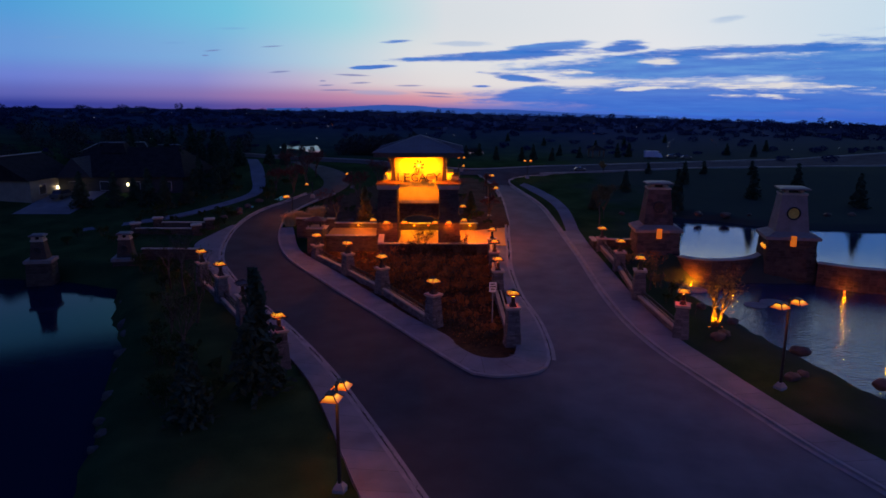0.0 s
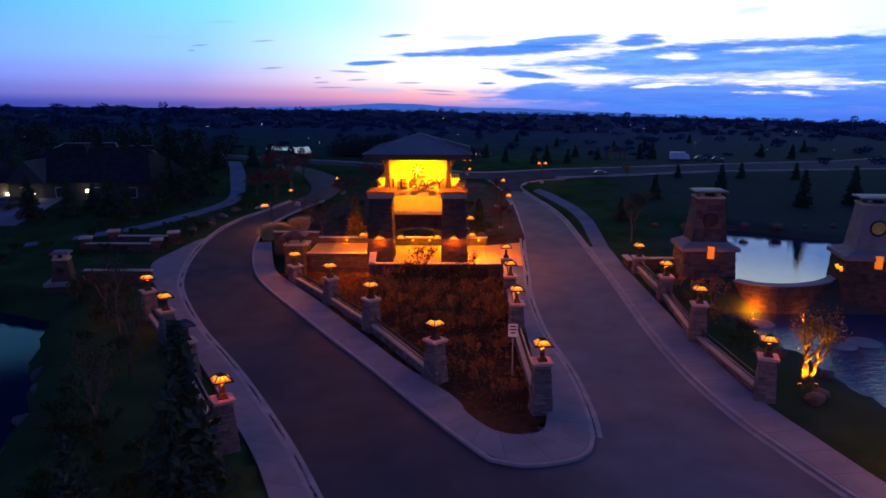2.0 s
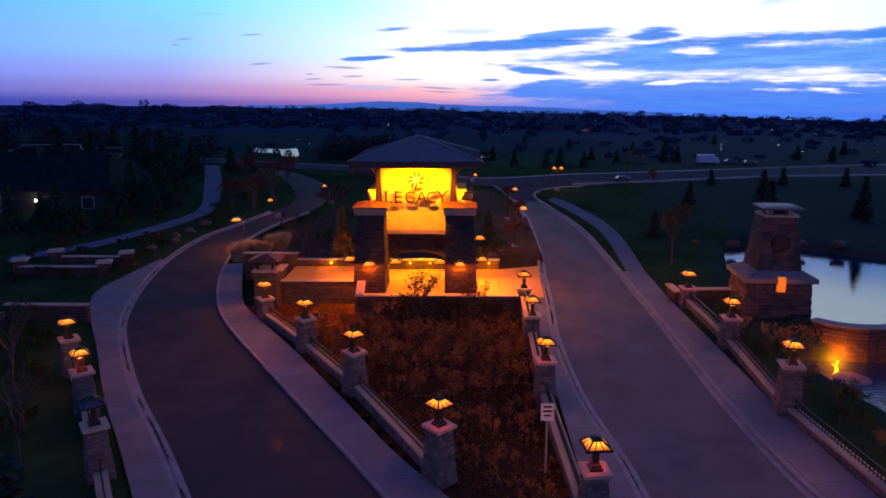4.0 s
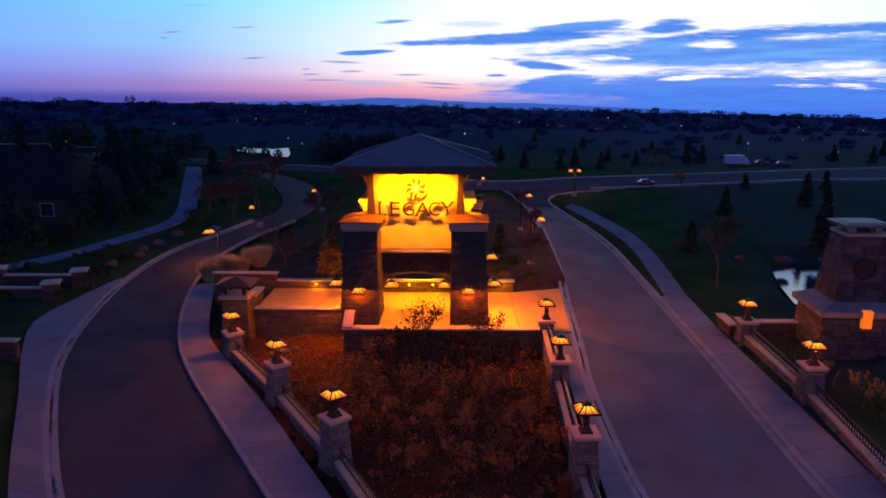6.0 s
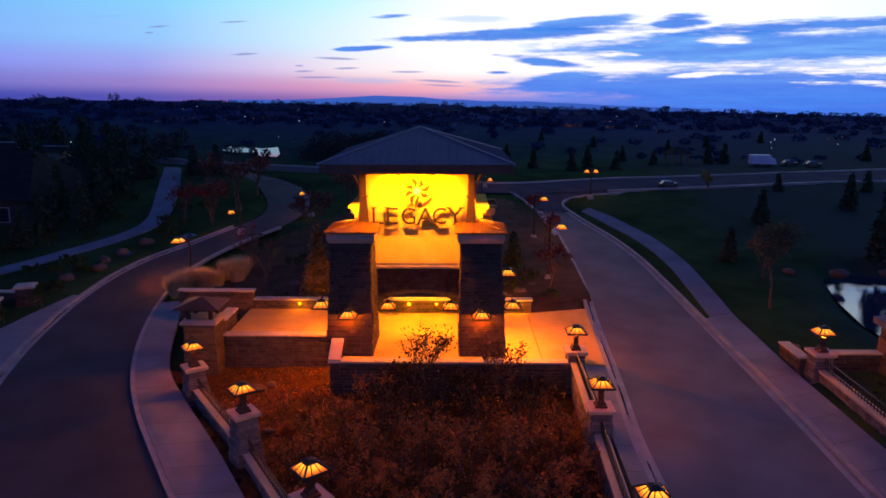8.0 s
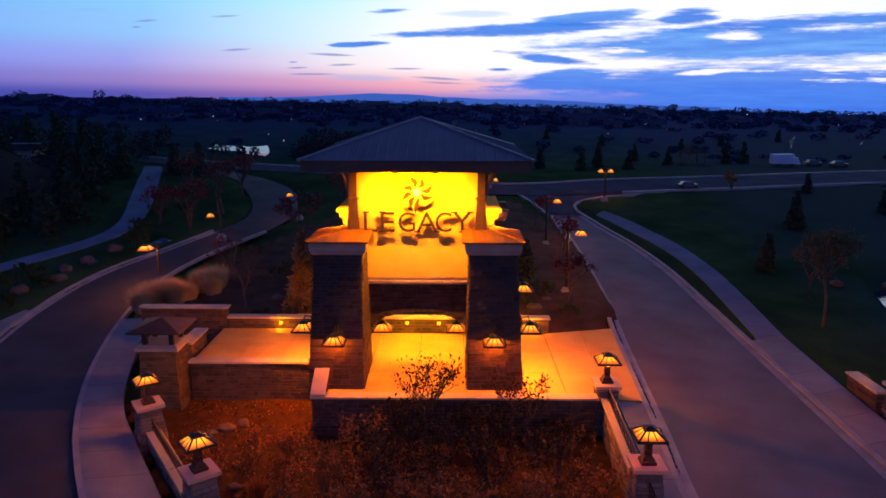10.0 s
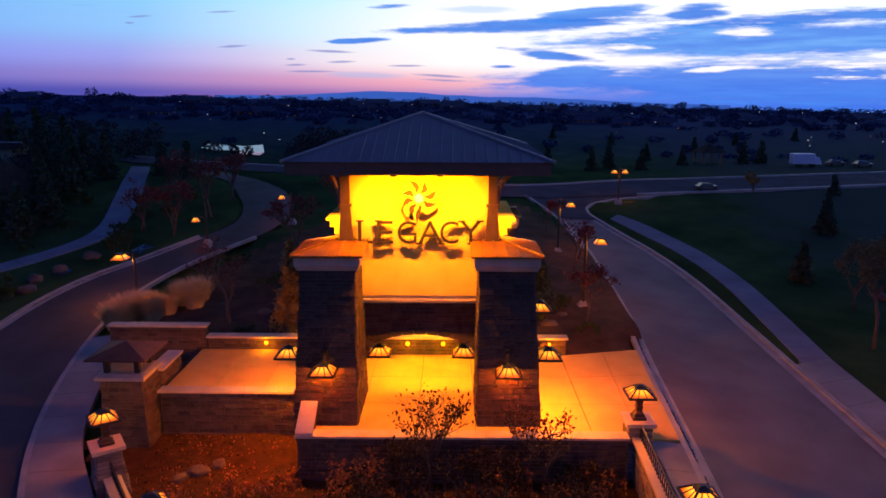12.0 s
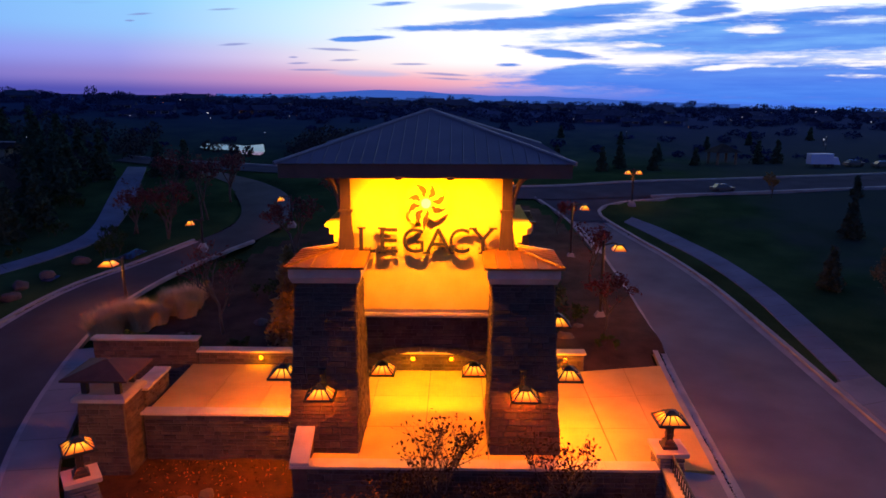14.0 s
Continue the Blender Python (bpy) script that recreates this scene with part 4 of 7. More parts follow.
def plaza_apron():
    """The paving's outer strip falls and climbs with the kerb it meets."""
    kerb = offset(clip(ISLAND_ENTRY, -0.6, 6.9), 0.16)

    def reach(y):
        x = float(np.interp(y, [q.y for q in kerb], [q.x for q in kerb]))
        return x, land(x, y) + 0.115
    ys = [0.31, 2.2, 4.1, 5.99]
    for a, b in zip(ys, ys[1:]):
        for u0, u1 in ((0.0, 0.55), (0.55, 1.0)):
            bm = bm_new()
            top = []
            for y, us in ((a + 0.006, (u0, u1)), (b - 0.006, (u1, u0))):
                x1, z1 = reach(y)
                for u in us:
                    top.append((3.41 + (x1 - 3.41) * u + (0.006 if u == u0 else -0.006 if u1 < 1 else 0), y, FLOOR + (z1 - FLOOR) * u))
            t = [bm.verts.new(q) for q in top]
            d = [bm.verts.new((x, y, z - 0.9)) for x, y, z in top]
            bm.faces.new(t)
            for i in range(4):
                bm.faces.new((t[i], d[i], d[(i + 1) % 4], t[(i + 1) % 4]))
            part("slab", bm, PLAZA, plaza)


plaza_apron()


def stone_wall(name, x0, x1, y0, y1, z0, z1, label, coping=0.06, over=0.05, seed=1):
    """A straight stone wall with a stone skin on all sides and a pale coping."""
    w = tagged(part(name, box(bm_new(), x0 + 0.02, x1 - 0.02, y0 + 0.02, y1 - 0.02, z0, z1 - coping), MORTAR), label, "wall", kind="structure")
    bm = bm_new()
    h = z1 - coping - z0
    skin(bm, (x0 + 0.02, y0 + 0.02, z0), (1, 0, 0), (0, 0, 1), x1 - x0 - 0.04, h, seed)
    skin(bm, (x1 - 0.02, y1 - 0.02, z0), (-1, 0, 0), (0, 0, 1), x1 - x0 - 0.04, h, seed + 1)
    skin(bm, (x1 - 0.02, y0 + 0.02, z0), (0, 1, 0), (0, 0, 1), y1 - y0 - 0.04, h, seed + 2)
    skin(bm, (x0 + 0.02, y1 - 0.02, z0), (0, -1, 0), (0, 0, 1), y1 - y0 - 0.04, h, seed + 3)
    tagged(part("stonework", bm, STONE_MIX, w, "split ledge stones in thin courses"), kind="stuff")
    n = max(1, round(max(x1 - x0, y1 - y0) / 1.2))
    for k in range(n):
        a, b = k / n, (k + 1) / n
        if x1 - x0 > y1 - y0:
            bm = box(bm_new(), x0 - over + (x1 - x0 + 2 * over) * a + 0.004, x0 - over + (x1 - x0 + 2 * over) * b - 0.004, y0 - over, y1 + over, z1 - coping, z1)
        else:
            bm = box(bm_new(), x0 - over, x1 + over, y0 - over + (y1 - y0 + 2 * over) * a + 0.004, y0 - over + (y1 - y0 + 2 * over) * b - 0.004, z1 - coping, z1)
        part("coping", bm, CAPSTONE, w)
    return w


stone_wall("wall_plaza_front", -4.14, 4.2, 0.0, 0.3, -1.0, 0.45, "stone retaining wall with pale coping before the plaza", seed=11)
def sloped_return():
    """A short wall beside the leg whose coping climbs backwards."""
    def slab(z0, z1, grow):
        bm = bm_new()
        v = [bm.verts.new((x, y, z + lift)) for lift in (z0, z1) for x, y, z in ((-4.16 - grow, -0.02, 0.45), (-3.76 + grow, -0.02, 0.45), (-3.76 + grow, 0.86, 0.93), (-4.16 - grow, 0.86, 0.93))]
        for f in ((3, 2, 1, 0), (4, 5, 6, 7), (0, 1, 5, 4), (1, 2, 6, 5), (2, 3, 7, 6), (3, 0, 4, 7)):
            bm.faces.new([v[i] for i in f])
        return bm
    w = tagged(part("wall_plaza_return", slab(-0.6, 0.0, -0.03), STONE_MIX), "short stone wall with climbing coping beside the tower leg", "wall", kind="structure")
    part("coping", slab(0.004, 0.07, 0.02), CAPSTONE, w)


sloped_return()
stone_wall("wall_terrace", -8.55, -4.3, 2.3, 2.6, -1.3, 0.62, "tall stone retaining wall of the raised terrace", seed=31)
stone_wall("wall_plaza_back", -8.4, 3.6, 6.0, 6.3, 0.2, 0.95, "low stone wall with small round lights behind the plaza", seed=41)
stone_wall("wall_terrace_back", -11.7, -8.45, 6.0, 6.3, -0.4, 1.32, "higher stone wall with pale coping beside the terrace", seed=51)
stone_wall("wall_terrace_side", -9.1, -8.72, 3.0, 4.5, 0.0, 1.0, "short stone wall with sloping pale coping", seed=61)
stone_wall("wall_entry_end", 12.2, 12.5, -0.1, 1.4, -0.2, 0.75, "short stone wall end beside the pavement", seed=71)
stone_wall("wall_entry_return", 13.1, 15.6, 0.0, 0.3, -0.3, 0.85, "stone wall joining the pier to the pond monument", seed=81)



# ---- sky ----
# cloud bands: bearing and height of the middle, half length, half depth, slope
CLOUD_BANDS = [
    (-5.69, 16.92, 1.65, 0.40, 0.136),
    (0.31, 18.56, 4.95, 0.59, 0.070),
    (5.45, 19.25, 7.67, 0.98, 0.103),
    (13.75, 20.49, 1.81, 1.22, 0.202),
    (21.54, 19.49, 8.01, 0.98, 0.057),
    (5.70, 14.89, 2.55, 0.69, -0.314),
    (2.91, 13.09, 0.75, 0.25, -0.005),
    (-3.81, 21.95, 1.48, 0.34, 0.135),
]
CLOUD_DECKS = [
    (18.96, 16.62, 12.26, 2.30, 0.006),
    (20.05, 10.70, 15.60, 2.99, -0.005),
    (30.45, 15.72, 5.51, 4.92, -0.074),
    (8.05, 20.76, 3.18, 0.96, 0.216),
    (6.97, 11.62, 3.26, 1.40, 0.250),
]
FAINT_CLOUDS = [
    (1.54, 21.48, 2.26, 0.58, -0.011),
    (20.88, 25.17, 1.19, 0.62, 0.283),
    (-5.41, 11.84, 2.16, 0.50, -0.049),
    (-16.31, 23.97, 1.34, 0.28, 0.079),
    (-28.23, 21.45, 0.66, 0.25, 0.125),
    (-20.62, 21.06, 0.91, 0.23, 0.082),
]
BRIGHT_BANDS = [
    (16.62, 17.72, 1.39, 0.75, -0.052),
    (10.96, 13.67, 2.12, 0.98, 0.190),
    (9.33, 15.87, 2.40, 0.49, -0.023),
    (15.61, 12.75, 2.90, 0.48, 0.304),
    (24.01, 12.92, 6.16, 0.89, -0.028),
    (22.09, 11.30, 1.42, 0.37, -0.012),
    (8.51, 17.30, 0.80, 0.24, -0.026),
    (20.40, 10.61, 0.70, 0.15, -0.005),
    (24.74, 11.01, 1.95, 0.45, -0.297),
]
WISPS = [
    (-12.89, 15.85, 0.98, 0.21, 0.179),
    (-13.40, 20.73, 0.97, 0.19, 0.176),
    (-17.76, 19.76, 0.74, 0.19, 0.218),
    (-6.67, 13.76, 0.95, 0.20, 0.082),
    (-9.38, 13.26, 0.69, 0.18, 0.085),
    (-8.42, 12.31, 1.47, 0.18, 0.005),
    (-7.27, 15.29, 1.47, 0.20, -0.090),
    (-2.86, 13.20, 1.21, 0.20, 0.001),
    (-0.94, 11.74, 1.76, 0.24, -0.152),
    (-0.73, 11.06, 1.51, 0.20, -0.102),
    (-18.30, 18.84, 0.29, 0.15, 0.057),
    (-9.61, 14.12, 0.32, 0.16, 0.012),
]


def sky_dome():
    m = bpy.data.materials.new("evening_sky")
    m.use_nodes = True
    n, ln = m.node_tree.nodes, m.node_tree.links
    n.clear()
    out, em = n.new("ShaderNodeOutputMaterial"), n.new("ShaderNodeEmission")
    co, sep = n.new("ShaderNodeTexCoord"), n.new("ShaderNodeSeparateXYZ")
    ln.new(co.outputs["Object"], sep.inputs[0])

    def calc(op, *args):
        k = n.new("ShaderNodeMath")
        k.operation = op
        for i, a in enumerate(args):
            if isinstance(a, (int, float)):
                k.inputs[i].default_value = a
            else:
                ln.new(a, k.inputs[i])
        return k.outputs[0]

    def blend(f, a, b):
        k = n.new("ShaderNodeMix")
        k.data_type = "RGBA"
        ln.new(f, k.inputs["Factor"])
        for s, c in (("A", a), ("B", b)):
            sock = [i for i in k.inputs if i.name == s and i.type == "RGBA"][0]
            if isinstance(c, tuple):
                sock.default_value = (*c, 1)
            else:
                ln.new(c, sock)
        return [o for o in k.outputs if o.type == "RGBA"][0]

    def ramp(f, stops):
        k = n.new("ShaderNodeValToRGB")
        e = k.color_ramp.elements
        while len(e) < len(stops):
            e.new(0.5)
        for el, (p, c) in zip(e, stops):
            el.position, el.color = p, (*c, 1)
        ln.new(f, k.inputs[0])
        return k.outputs[0]

    def smooth(x, a, b):
        k = n.new("ShaderNodeMapRange")
        k.interpolation_type = "SMOOTHSTEP"
        ln.new(x, k.inputs[0])
        k.inputs[1].default_value, k.inputs[2].default_value = a, b
        return k.outputs[0]

    x = calc("DIVIDE", sep.outputs[0], U)
    y = calc("ADD", calc("DIVIDE", sep.outputs[1], U), 52.0)
    bearing = calc("MULTIPLY", calc("ARCTAN2", x, y), 180 / math.pi)
    height = calc("DIVIDE", sep.outputs[2], U)
    along = calc("DIVIDE", calc("ADD", bearing, 34.0), 68.0)
    # the far plain is tilted to fit the camera's view, and the glow with it
    level = calc("ADD", height, calc("MULTIPLY", x, 0.018))
    zenith = ramp(along, [(0.05, (0.12, 0.5, 1.0)), (0.26, (0.24, 0.78, 1.06)), (0.39, (0.5, 0.98, 1.1)), (0.5, (1.0, 1.06, 1.12)), (0.72, (1.1, 1.14, 1.2)), (1.0, (0.8, 1.02, 1.2))])
    upper = ramp(along, [(0.05, (0.2, 0.45, 1.0)), (0.24, (0.32, 0.62, 1.04)), (0.36, (0.66, 0.9, 1.08)), (0.47, (1.08, 1.08, 1.1)), (0.75, (1.15, 1.15, 1.2)), (1.0, (0.8, 1.0, 1.2))])
    mid = ramp(along, [(0.05, (0.22, 0.31, 0.93)), (0.22, (0.36, 0.38, 0.9)), (0.33, (0.72, 0.62, 0.9)), (0.41, (1.0, 0.88, 0.94)), (0.5, (1.12, 1.05, 1.05)), (0.8, (1.15, 1.08, 1.12)), (1.0, (0.8, 0.95, 1.15))])
    pink = ramp(along, [(0.05, (0.16, 0.18, 0.66)), (0.22, (0.33, 0.23, 0.62)), (0.36, (0.68, 0.33, 0.58)), (0.46, (0.94, 0.42, 0.54)), (0.52, (0.96, 0.5, 0.6)), (0.6, (0.45, 0.42, 0.86)), (1.0, (0.09, 0.24, 0.9))])
    low = ramp(along, [(0.05, (0.045, 0.066, 0.43)), (0.22, (0.1, 0.095, 0.47)), (0.36, (0.28, 0.145, 0.47)), (0.46, (0.36, 0.2, 0.55)), (0.56, (0.12, 0.22, 0.82)), (0.8, (0.06, 0.19, 0.86)), (1.0, (0.06, 0.18, 0.84))])
    colour = blend(smooth(level, 8.2, 10.6), low, pink)
    colour = blend(smooth(level, 10.2, 13.8), colour, mid)
    colour = blend(smooth(level, 13.0, 18.0), colour, upper)
    colour = blend(smooth(level, 18.0, 27.0), colour, zenith)

    # wind-drawn noise: long streaks, and finer tatters
    def streaks(fx, fy, scale, detail, rough=0.6):
        comb = n.new("ShaderNodeCombineXYZ")
        ln.new(calc("MULTIPLY", bearing, fx), comb.inputs[0])
        ln.new(calc("MULTIPLY", height, fy), comb.inputs[1])
        k = n.new("ShaderNodeTexNoise")
        k.inputs["Scale"].default_value, k.inputs["Detail"].default_value, k.inputs["Roughness"].default_value = scale, detail, rough
        ln.new(comb.outputs[0], k.inputs["Vector"])
        return k.outputs["Fac"]

    long_streak = streaks(0.2, 1.0, 0.8, 9, 0.66)
    tatter = streaks(0.5, 1.1, 0.9, 7, 0.65)
    wob = calc("MULTIPLY", calc("SUBTRACT", calc("ADD", calc("MULTIPLY", long_streak, 0.6), calc("MULTIPLY", tatter, 0.4)), 0.5), 5.0)

    def bands(rows, rough=1.0, lo=-0.5, hi=0.7):
        total = None
        for a, h, la, lh, slope in rows:
            da = calc("SUBTRACT", bearing, a)
            dh = calc("SUBTRACT", calc("SUBTRACT", height, h), calc("MULTIPLY", da, slope))
            d = calc("ADD", calc("POWER", calc("ABSOLUTE", calc("DIVIDE", da, la)), 2.0), calc("POWER", calc("ABSOLUTE", calc("DIVIDE", dh, lh)), 1.6))
            v = calc("SUBTRACT", 1.0, d)
            total = v if total is None else calc("MAXIMUM", total, v)
        return smooth(calc("ADD", total, calc("MULTIPLY", wob, rough)), lo, hi)

    deck_tone = ramp(long_streak, [(0.32, (0.045, 0.21, 0.86)), (0.5, (0.075, 0.3, 0.93)), (0.68, (0.15, 0.44, 1.0))])
    deck_low = ramp(long_streak, [(0.3, (0.045, 0.185, 0.85)), (0.7, (0.085, 0.28, 0.95))])
    deck_tone = blend(smooth(height, 10.5, 14.5), deck_low, deck_tone)
    core_tone = ramp(tatter, [(0.3, (0.035, 0.18, 0.8)), (0.7, (0.075, 0.3, 0.93))])
    colour = blend(calc("MULTIPLY", bands(CLOUD_DECKS, 0.85, -0.6, 0.4), 0.94), colour, deck_tone)
    colour = blend(calc("MULTIPLY", bands(CLOUD_BANDS, 1.15, -0.5, 0.7), 0.95), colour, core_tone)
    colour = blend(calc("MULTIPLY", bands(FAINT_CLOUDS, 1.0, -0.6, 1.2), 0.4), colour, (0.25, 0.5, 0.95))
    colour = blend(calc("MULTIPLY", bands(WISPS, 0.5, -0.3, 1.1), 0.75), colour, (0.22, 0.25, 0.62))
    colour = blend(calc("MULTIPLY", bands(BRIGHT_BANDS, 2.5, -0.2, 1.5), 0.97), colour, (1.12, 1.06, 1.05))
    # unseen sky above and aside is dimmed, kept bright at right to light ponds
    away = calc("MULTIPLY", calc("SUBTRACT", 1.0, smooth(calc("SUBTRACT", height, calc("MULTIPLY", smooth(bearing, -4.0, 16.0), 16.0)), 30.0, 34.0)), calc("SUBTRACT", 1.0, smooth(calc("ABSOLUTE", bearing), 36.0, 48.0)))
    aloft = ramp(along, [(0.0, (0.003, 0.008, 0.055)), (0.4, (0.02, 0.05, 0.22)), (0.75, (0.34, 0.62, 1.25)), (1.0, (0.3, 0.56, 1.2))])
    colour = blend(away, aloft, colour)
    ln.new(colour, em.inputs[0])
    em.inputs[1].default_value = 1.0
    ln.new(em.outputs[0], out.inputs[0])
    bm = bm_new()
    R, cy = 148.0, -52.0
    az = np.radians(np.linspace(-75, 75, 61))
    zs = [2, 6, 9, 12, 16, 20, 25, 30, 36, 44, 55, 70]
    g = [[bm.verts.new((R * math.sin(a), cy + R * math.cos(a), z)) for a in az] for z in zs]
    for a, b in zip(g, g[1:]):
        for i in range(len(az) - 1):
            bm.faces.new((a[i], a[i + 1], b[i + 1], b[i]))
    return tagged(part("backdrop_sky", bm, m, smooth=True), "evening sky, pale in the middle, with blue cloud bands", "sky", kind="structure")


sky_dome()

# ---- sign, emblem and lights of the tower ----
def spot(name, eye, target, watts, colour=(1.0, 0.42, 0.0), angle=100, blend=0.8, size=0.05):
    d = bpy.data.lights.new(name, "SPOT")
    d.energy, d.color, d.spot_size, d.spot_blend, d.shadow_soft_size = watts * U * U, colour, radians(angle), blend, size * U
    ob = new(name, d)
    ob.matrix_world = look(Vector(eye) * U, Vector(target) * U)
    return ob


SIGN_Y = 2.5 - CY


def letter(ch, x, z, w, h):
    cu = bpy.data.curves.new("letter", "FONT")
    cu.body, cu.align_x, cu.extrude, cu.offset = ch, "CENTER", 0.02, -0.002
    tmp = bpy.data.objects.new("letter", cu)
    scene.collection.objects.link(tmp)
    me = bpy.data.meshes.new_from_object(tmp.evaluated_get(bpy.context.evaluated_depsgraph_get()))
    bpy.data.objects.remove(tmp)
    bm = bm_new()
    bm.from_mesh(me)
    bpy.data.meshes.remove(me)
    xs, ys = [v.co.x for v in bm.verts], [v.co.y for v in bm.verts]
    cx, y0 = (min(xs) + max(xs)) / 2, min(ys)
    sx, sz = w / (max(xs) - min(xs)), h / (max(ys) - y0)
    for v in bm.verts:
        v.co = ((v.co.x - cx) * sx + x, -v.co.z * 2 + SIGN_Y, (v.co.y - y0) * sz + z)
    # serifs and stand-off pins
    s = []
    if ch == "L":
        s = [(-w / 2 + 0.06, 0), (-w / 2 + 0.06, h)]
    elif ch == "E":
        s = [(-w / 2 + 0.05, 0), (-w / 2 + 0.05, h)]
    elif ch == "A":
        s = [(-w / 2 + 0.03, 0), (w / 2 - 0.03, 0)]
    elif ch == "Y":
        s = [(-w / 2 + 0.04, h), (w / 2 - 0.04, h), (0, 0)]
    for dx, dz in s:
        box(bm, x + dx - 0.1, x + dx + 0.1, SIGN_Y - 0.04, SIGN_Y + 0.04, z + dz - 0.02, z + dz + 0.02)
    for dx in (-w * 0.3, w * 0.3):
        tube(bm, [(x + dx * 0.5, SIGN_Y, z + 0.1), (x + dx * 0.5, 2.68 - CY, z + 0.1)], [0.015, 0.015], 5)
    part("letter", bm, BRONZE, gate, "dark bronze capital letter")


for ch, x, w in (("L", -2.6, 0.4), ("E", -2.06, 0.44), ("G", -1.46, 0.52), ("A", -0.83, 0.66), ("C", -0.31, 0.5), ("Y", 0.27, 0.58)):
    letter(ch, x - CX, 4.89 - FLOOR, w, 0.62)


def emblem(x, z):
    """Acanthus leaves whirling round a glowing disc, each with one dark crescent in place of shade."""
    for k in range(8):
        a = k * 2 * math.pi / 8 + 0.5
        tail = k == 5
        long = 0.6 if tail else (0.4, 0.46, 0.36)[k % 3]
        bm = bm_new()
        left, right = [], []
        for i in range(17):
            t = i / 16
            r = 0.15 + long * t
            turn = a + (0.15 if tail else 0.85) * t * t
            w = 0.175 * math.sin(math.pi * min(1, t * 0.88 + 0.1)) ** 0.8 * (0.84 + 0.22 * abs(math.sin(2.6 * math.pi * t))) + 0.004
            c = Vector((math.cos(turn) * r, math.sin(turn) * r))
            s = Vector((-math.sin(turn + 0.5), math.cos(turn + 0.5))) * w
            left.append(c + s)
            right.append(c - s)
        loop = left + right[::-1]
        f = [bm.verts.new((x + p.x, SIGN_Y + 0.0, z + p.y)) for p in loop]
        g = [bm.verts.new((x + p.x, SIGN_Y + 0.05, z + p.y)) for p in loop]
        for q in (f, g):
            for i in range(16):
                j = len(loop) - 1 - i
                bm.faces.new((q[i], q[i + 1], q[j - 1], q[j]))
        for i in range(len(loop)):
            j = (i + 1) % len(loop)
            bm.faces.new((f[i], f[j], g[j], g[i]))
        tube(bm, [(x + math.cos(a) * 0.2, SIGN_Y, z + math.sin(a) * 0.2), (x + math.cos(a) * 0.2, 2.68 - CY, z + math.sin(a) * 0.2)], [0.012, 0.012], 5)
        leaf = part("petal", bm, PETAL, gate, "curled gilt leaf of the round emblem")
        bm = bm_new()
        for i in range(16):
            m0, m1 = left[i].lerp(right[i], 0.42 * math.sin(math.pi * i / 16)), left[i + 1].lerp(right[i + 1], 0.42 * math.sin(math.pi * (i + 1) / 16))
            v = [bm.verts.new((x + p.x, SIGN_Y - dy, z + p.y)) for dy in (0.004, 0.022) for p in (left[i], left[i + 1], m1, m0)]
            for q in ((4, 5, 6, 7), (0, 1, 5, 4), (1, 2, 6, 5), (2, 3, 7, 6), (3, 0, 4, 7)):
                bm.faces.new([v[n] for n in q])
        part("shade_crescent", bm, BRONZE, leaf, "dark crescent standing in for shade on the leaf")
    bm = bm_new()
    tube(bm, [(x, SIGN_Y - 0.02, z), (x, SIGN_Y + 0.05, z)], [0.115, 0.115], 24)
    part("emblem_disc", bm, DISC, gate, "bright glowing round disc")


# the disc's emission stands in for a hot spot of the floodlight
DISC = glowing("disc_glow", (1.0, 0.72, 0.2), 2.4)
PETAL = noisy("emblem_metal", (0.42, 0.27, 0.05), (0.58, 0.38, 0.08), 4, 40, 0.5, 0.2, bump=0.1)
emblem(-1.14 - CX, 6.13 - FLOOR)

# lamps in the front eave shining down the sign
for x, w in ((-1.74, 1850), (-0.54, 1850)):
    d = thing("soffit_lamp", x, 1.6, 6.79, 0, "small recessed flood lamp under the eave", "lamp", "soffit lamps")
    part("housing", tube(bm_new(), [(0, 0, 0.08), (0, 0, 0.03)], [0.09, 0.08], 12), BRONZE, d)
    spot("soffit_light", (x, 1.6, 6.78), (x, 2.68, 4.7), w, (1.0, 0.26, 0.0), 160, 0.8, 0.01)
for sy in (-1, 1):
    spot("arch_light", (CX, CY + sy * 1.9, 2.95), (CX, CY + sy * 2.6, 0.3), 2100, (1.0, 0.42, 0.0), 150, size=0.15)
# unseen spots added to brighten the corbels
for sx in (-1, 1):
    spot("corbel_fill", (CX + sx * 2.75, CY - 3.0, 6.7), (CX + sx * 2.5, CY - 1.75, 5.0), 2600, (1.0, 0.33, 0.0), angle=50)


def sconce(x, y, z, out, watts=60, group="wall sconces"):
    """A wall lantern hung from a bracket; out is the way from the wall to the lantern."""
    t = thing("wall_sconce", x, y, z, 0, "glowing flared wall sconce with bronze ribs on the stone", "sconce", group)
    bm = bm_new()
    ox, oy = -out[0] * 0.36, -out[1] * 0.36
    tube(bm, [(ox, oy, 0.2), (ox * 0.7, oy * 0.7, 0.42), (ox * 0.2, oy * 0.2, 0.44), (0, 0, 0.27)], [0.025] * 4, 6)
    box(bm, ox - 0.07, ox + 0.07, oy - 0.07, oy + 0.07, 0.1, 0.5)
    part("bracket", bm, BRONZE, t, "bronze wall bracket")
    shade(t, 0.0, 0.31, 0.2)
    lamp("sconce_light", x - out[0] * 0.1, y - out[1] * 0.1, z - 0.06, watts, (1.0, 0.17, 0.0))
    return t


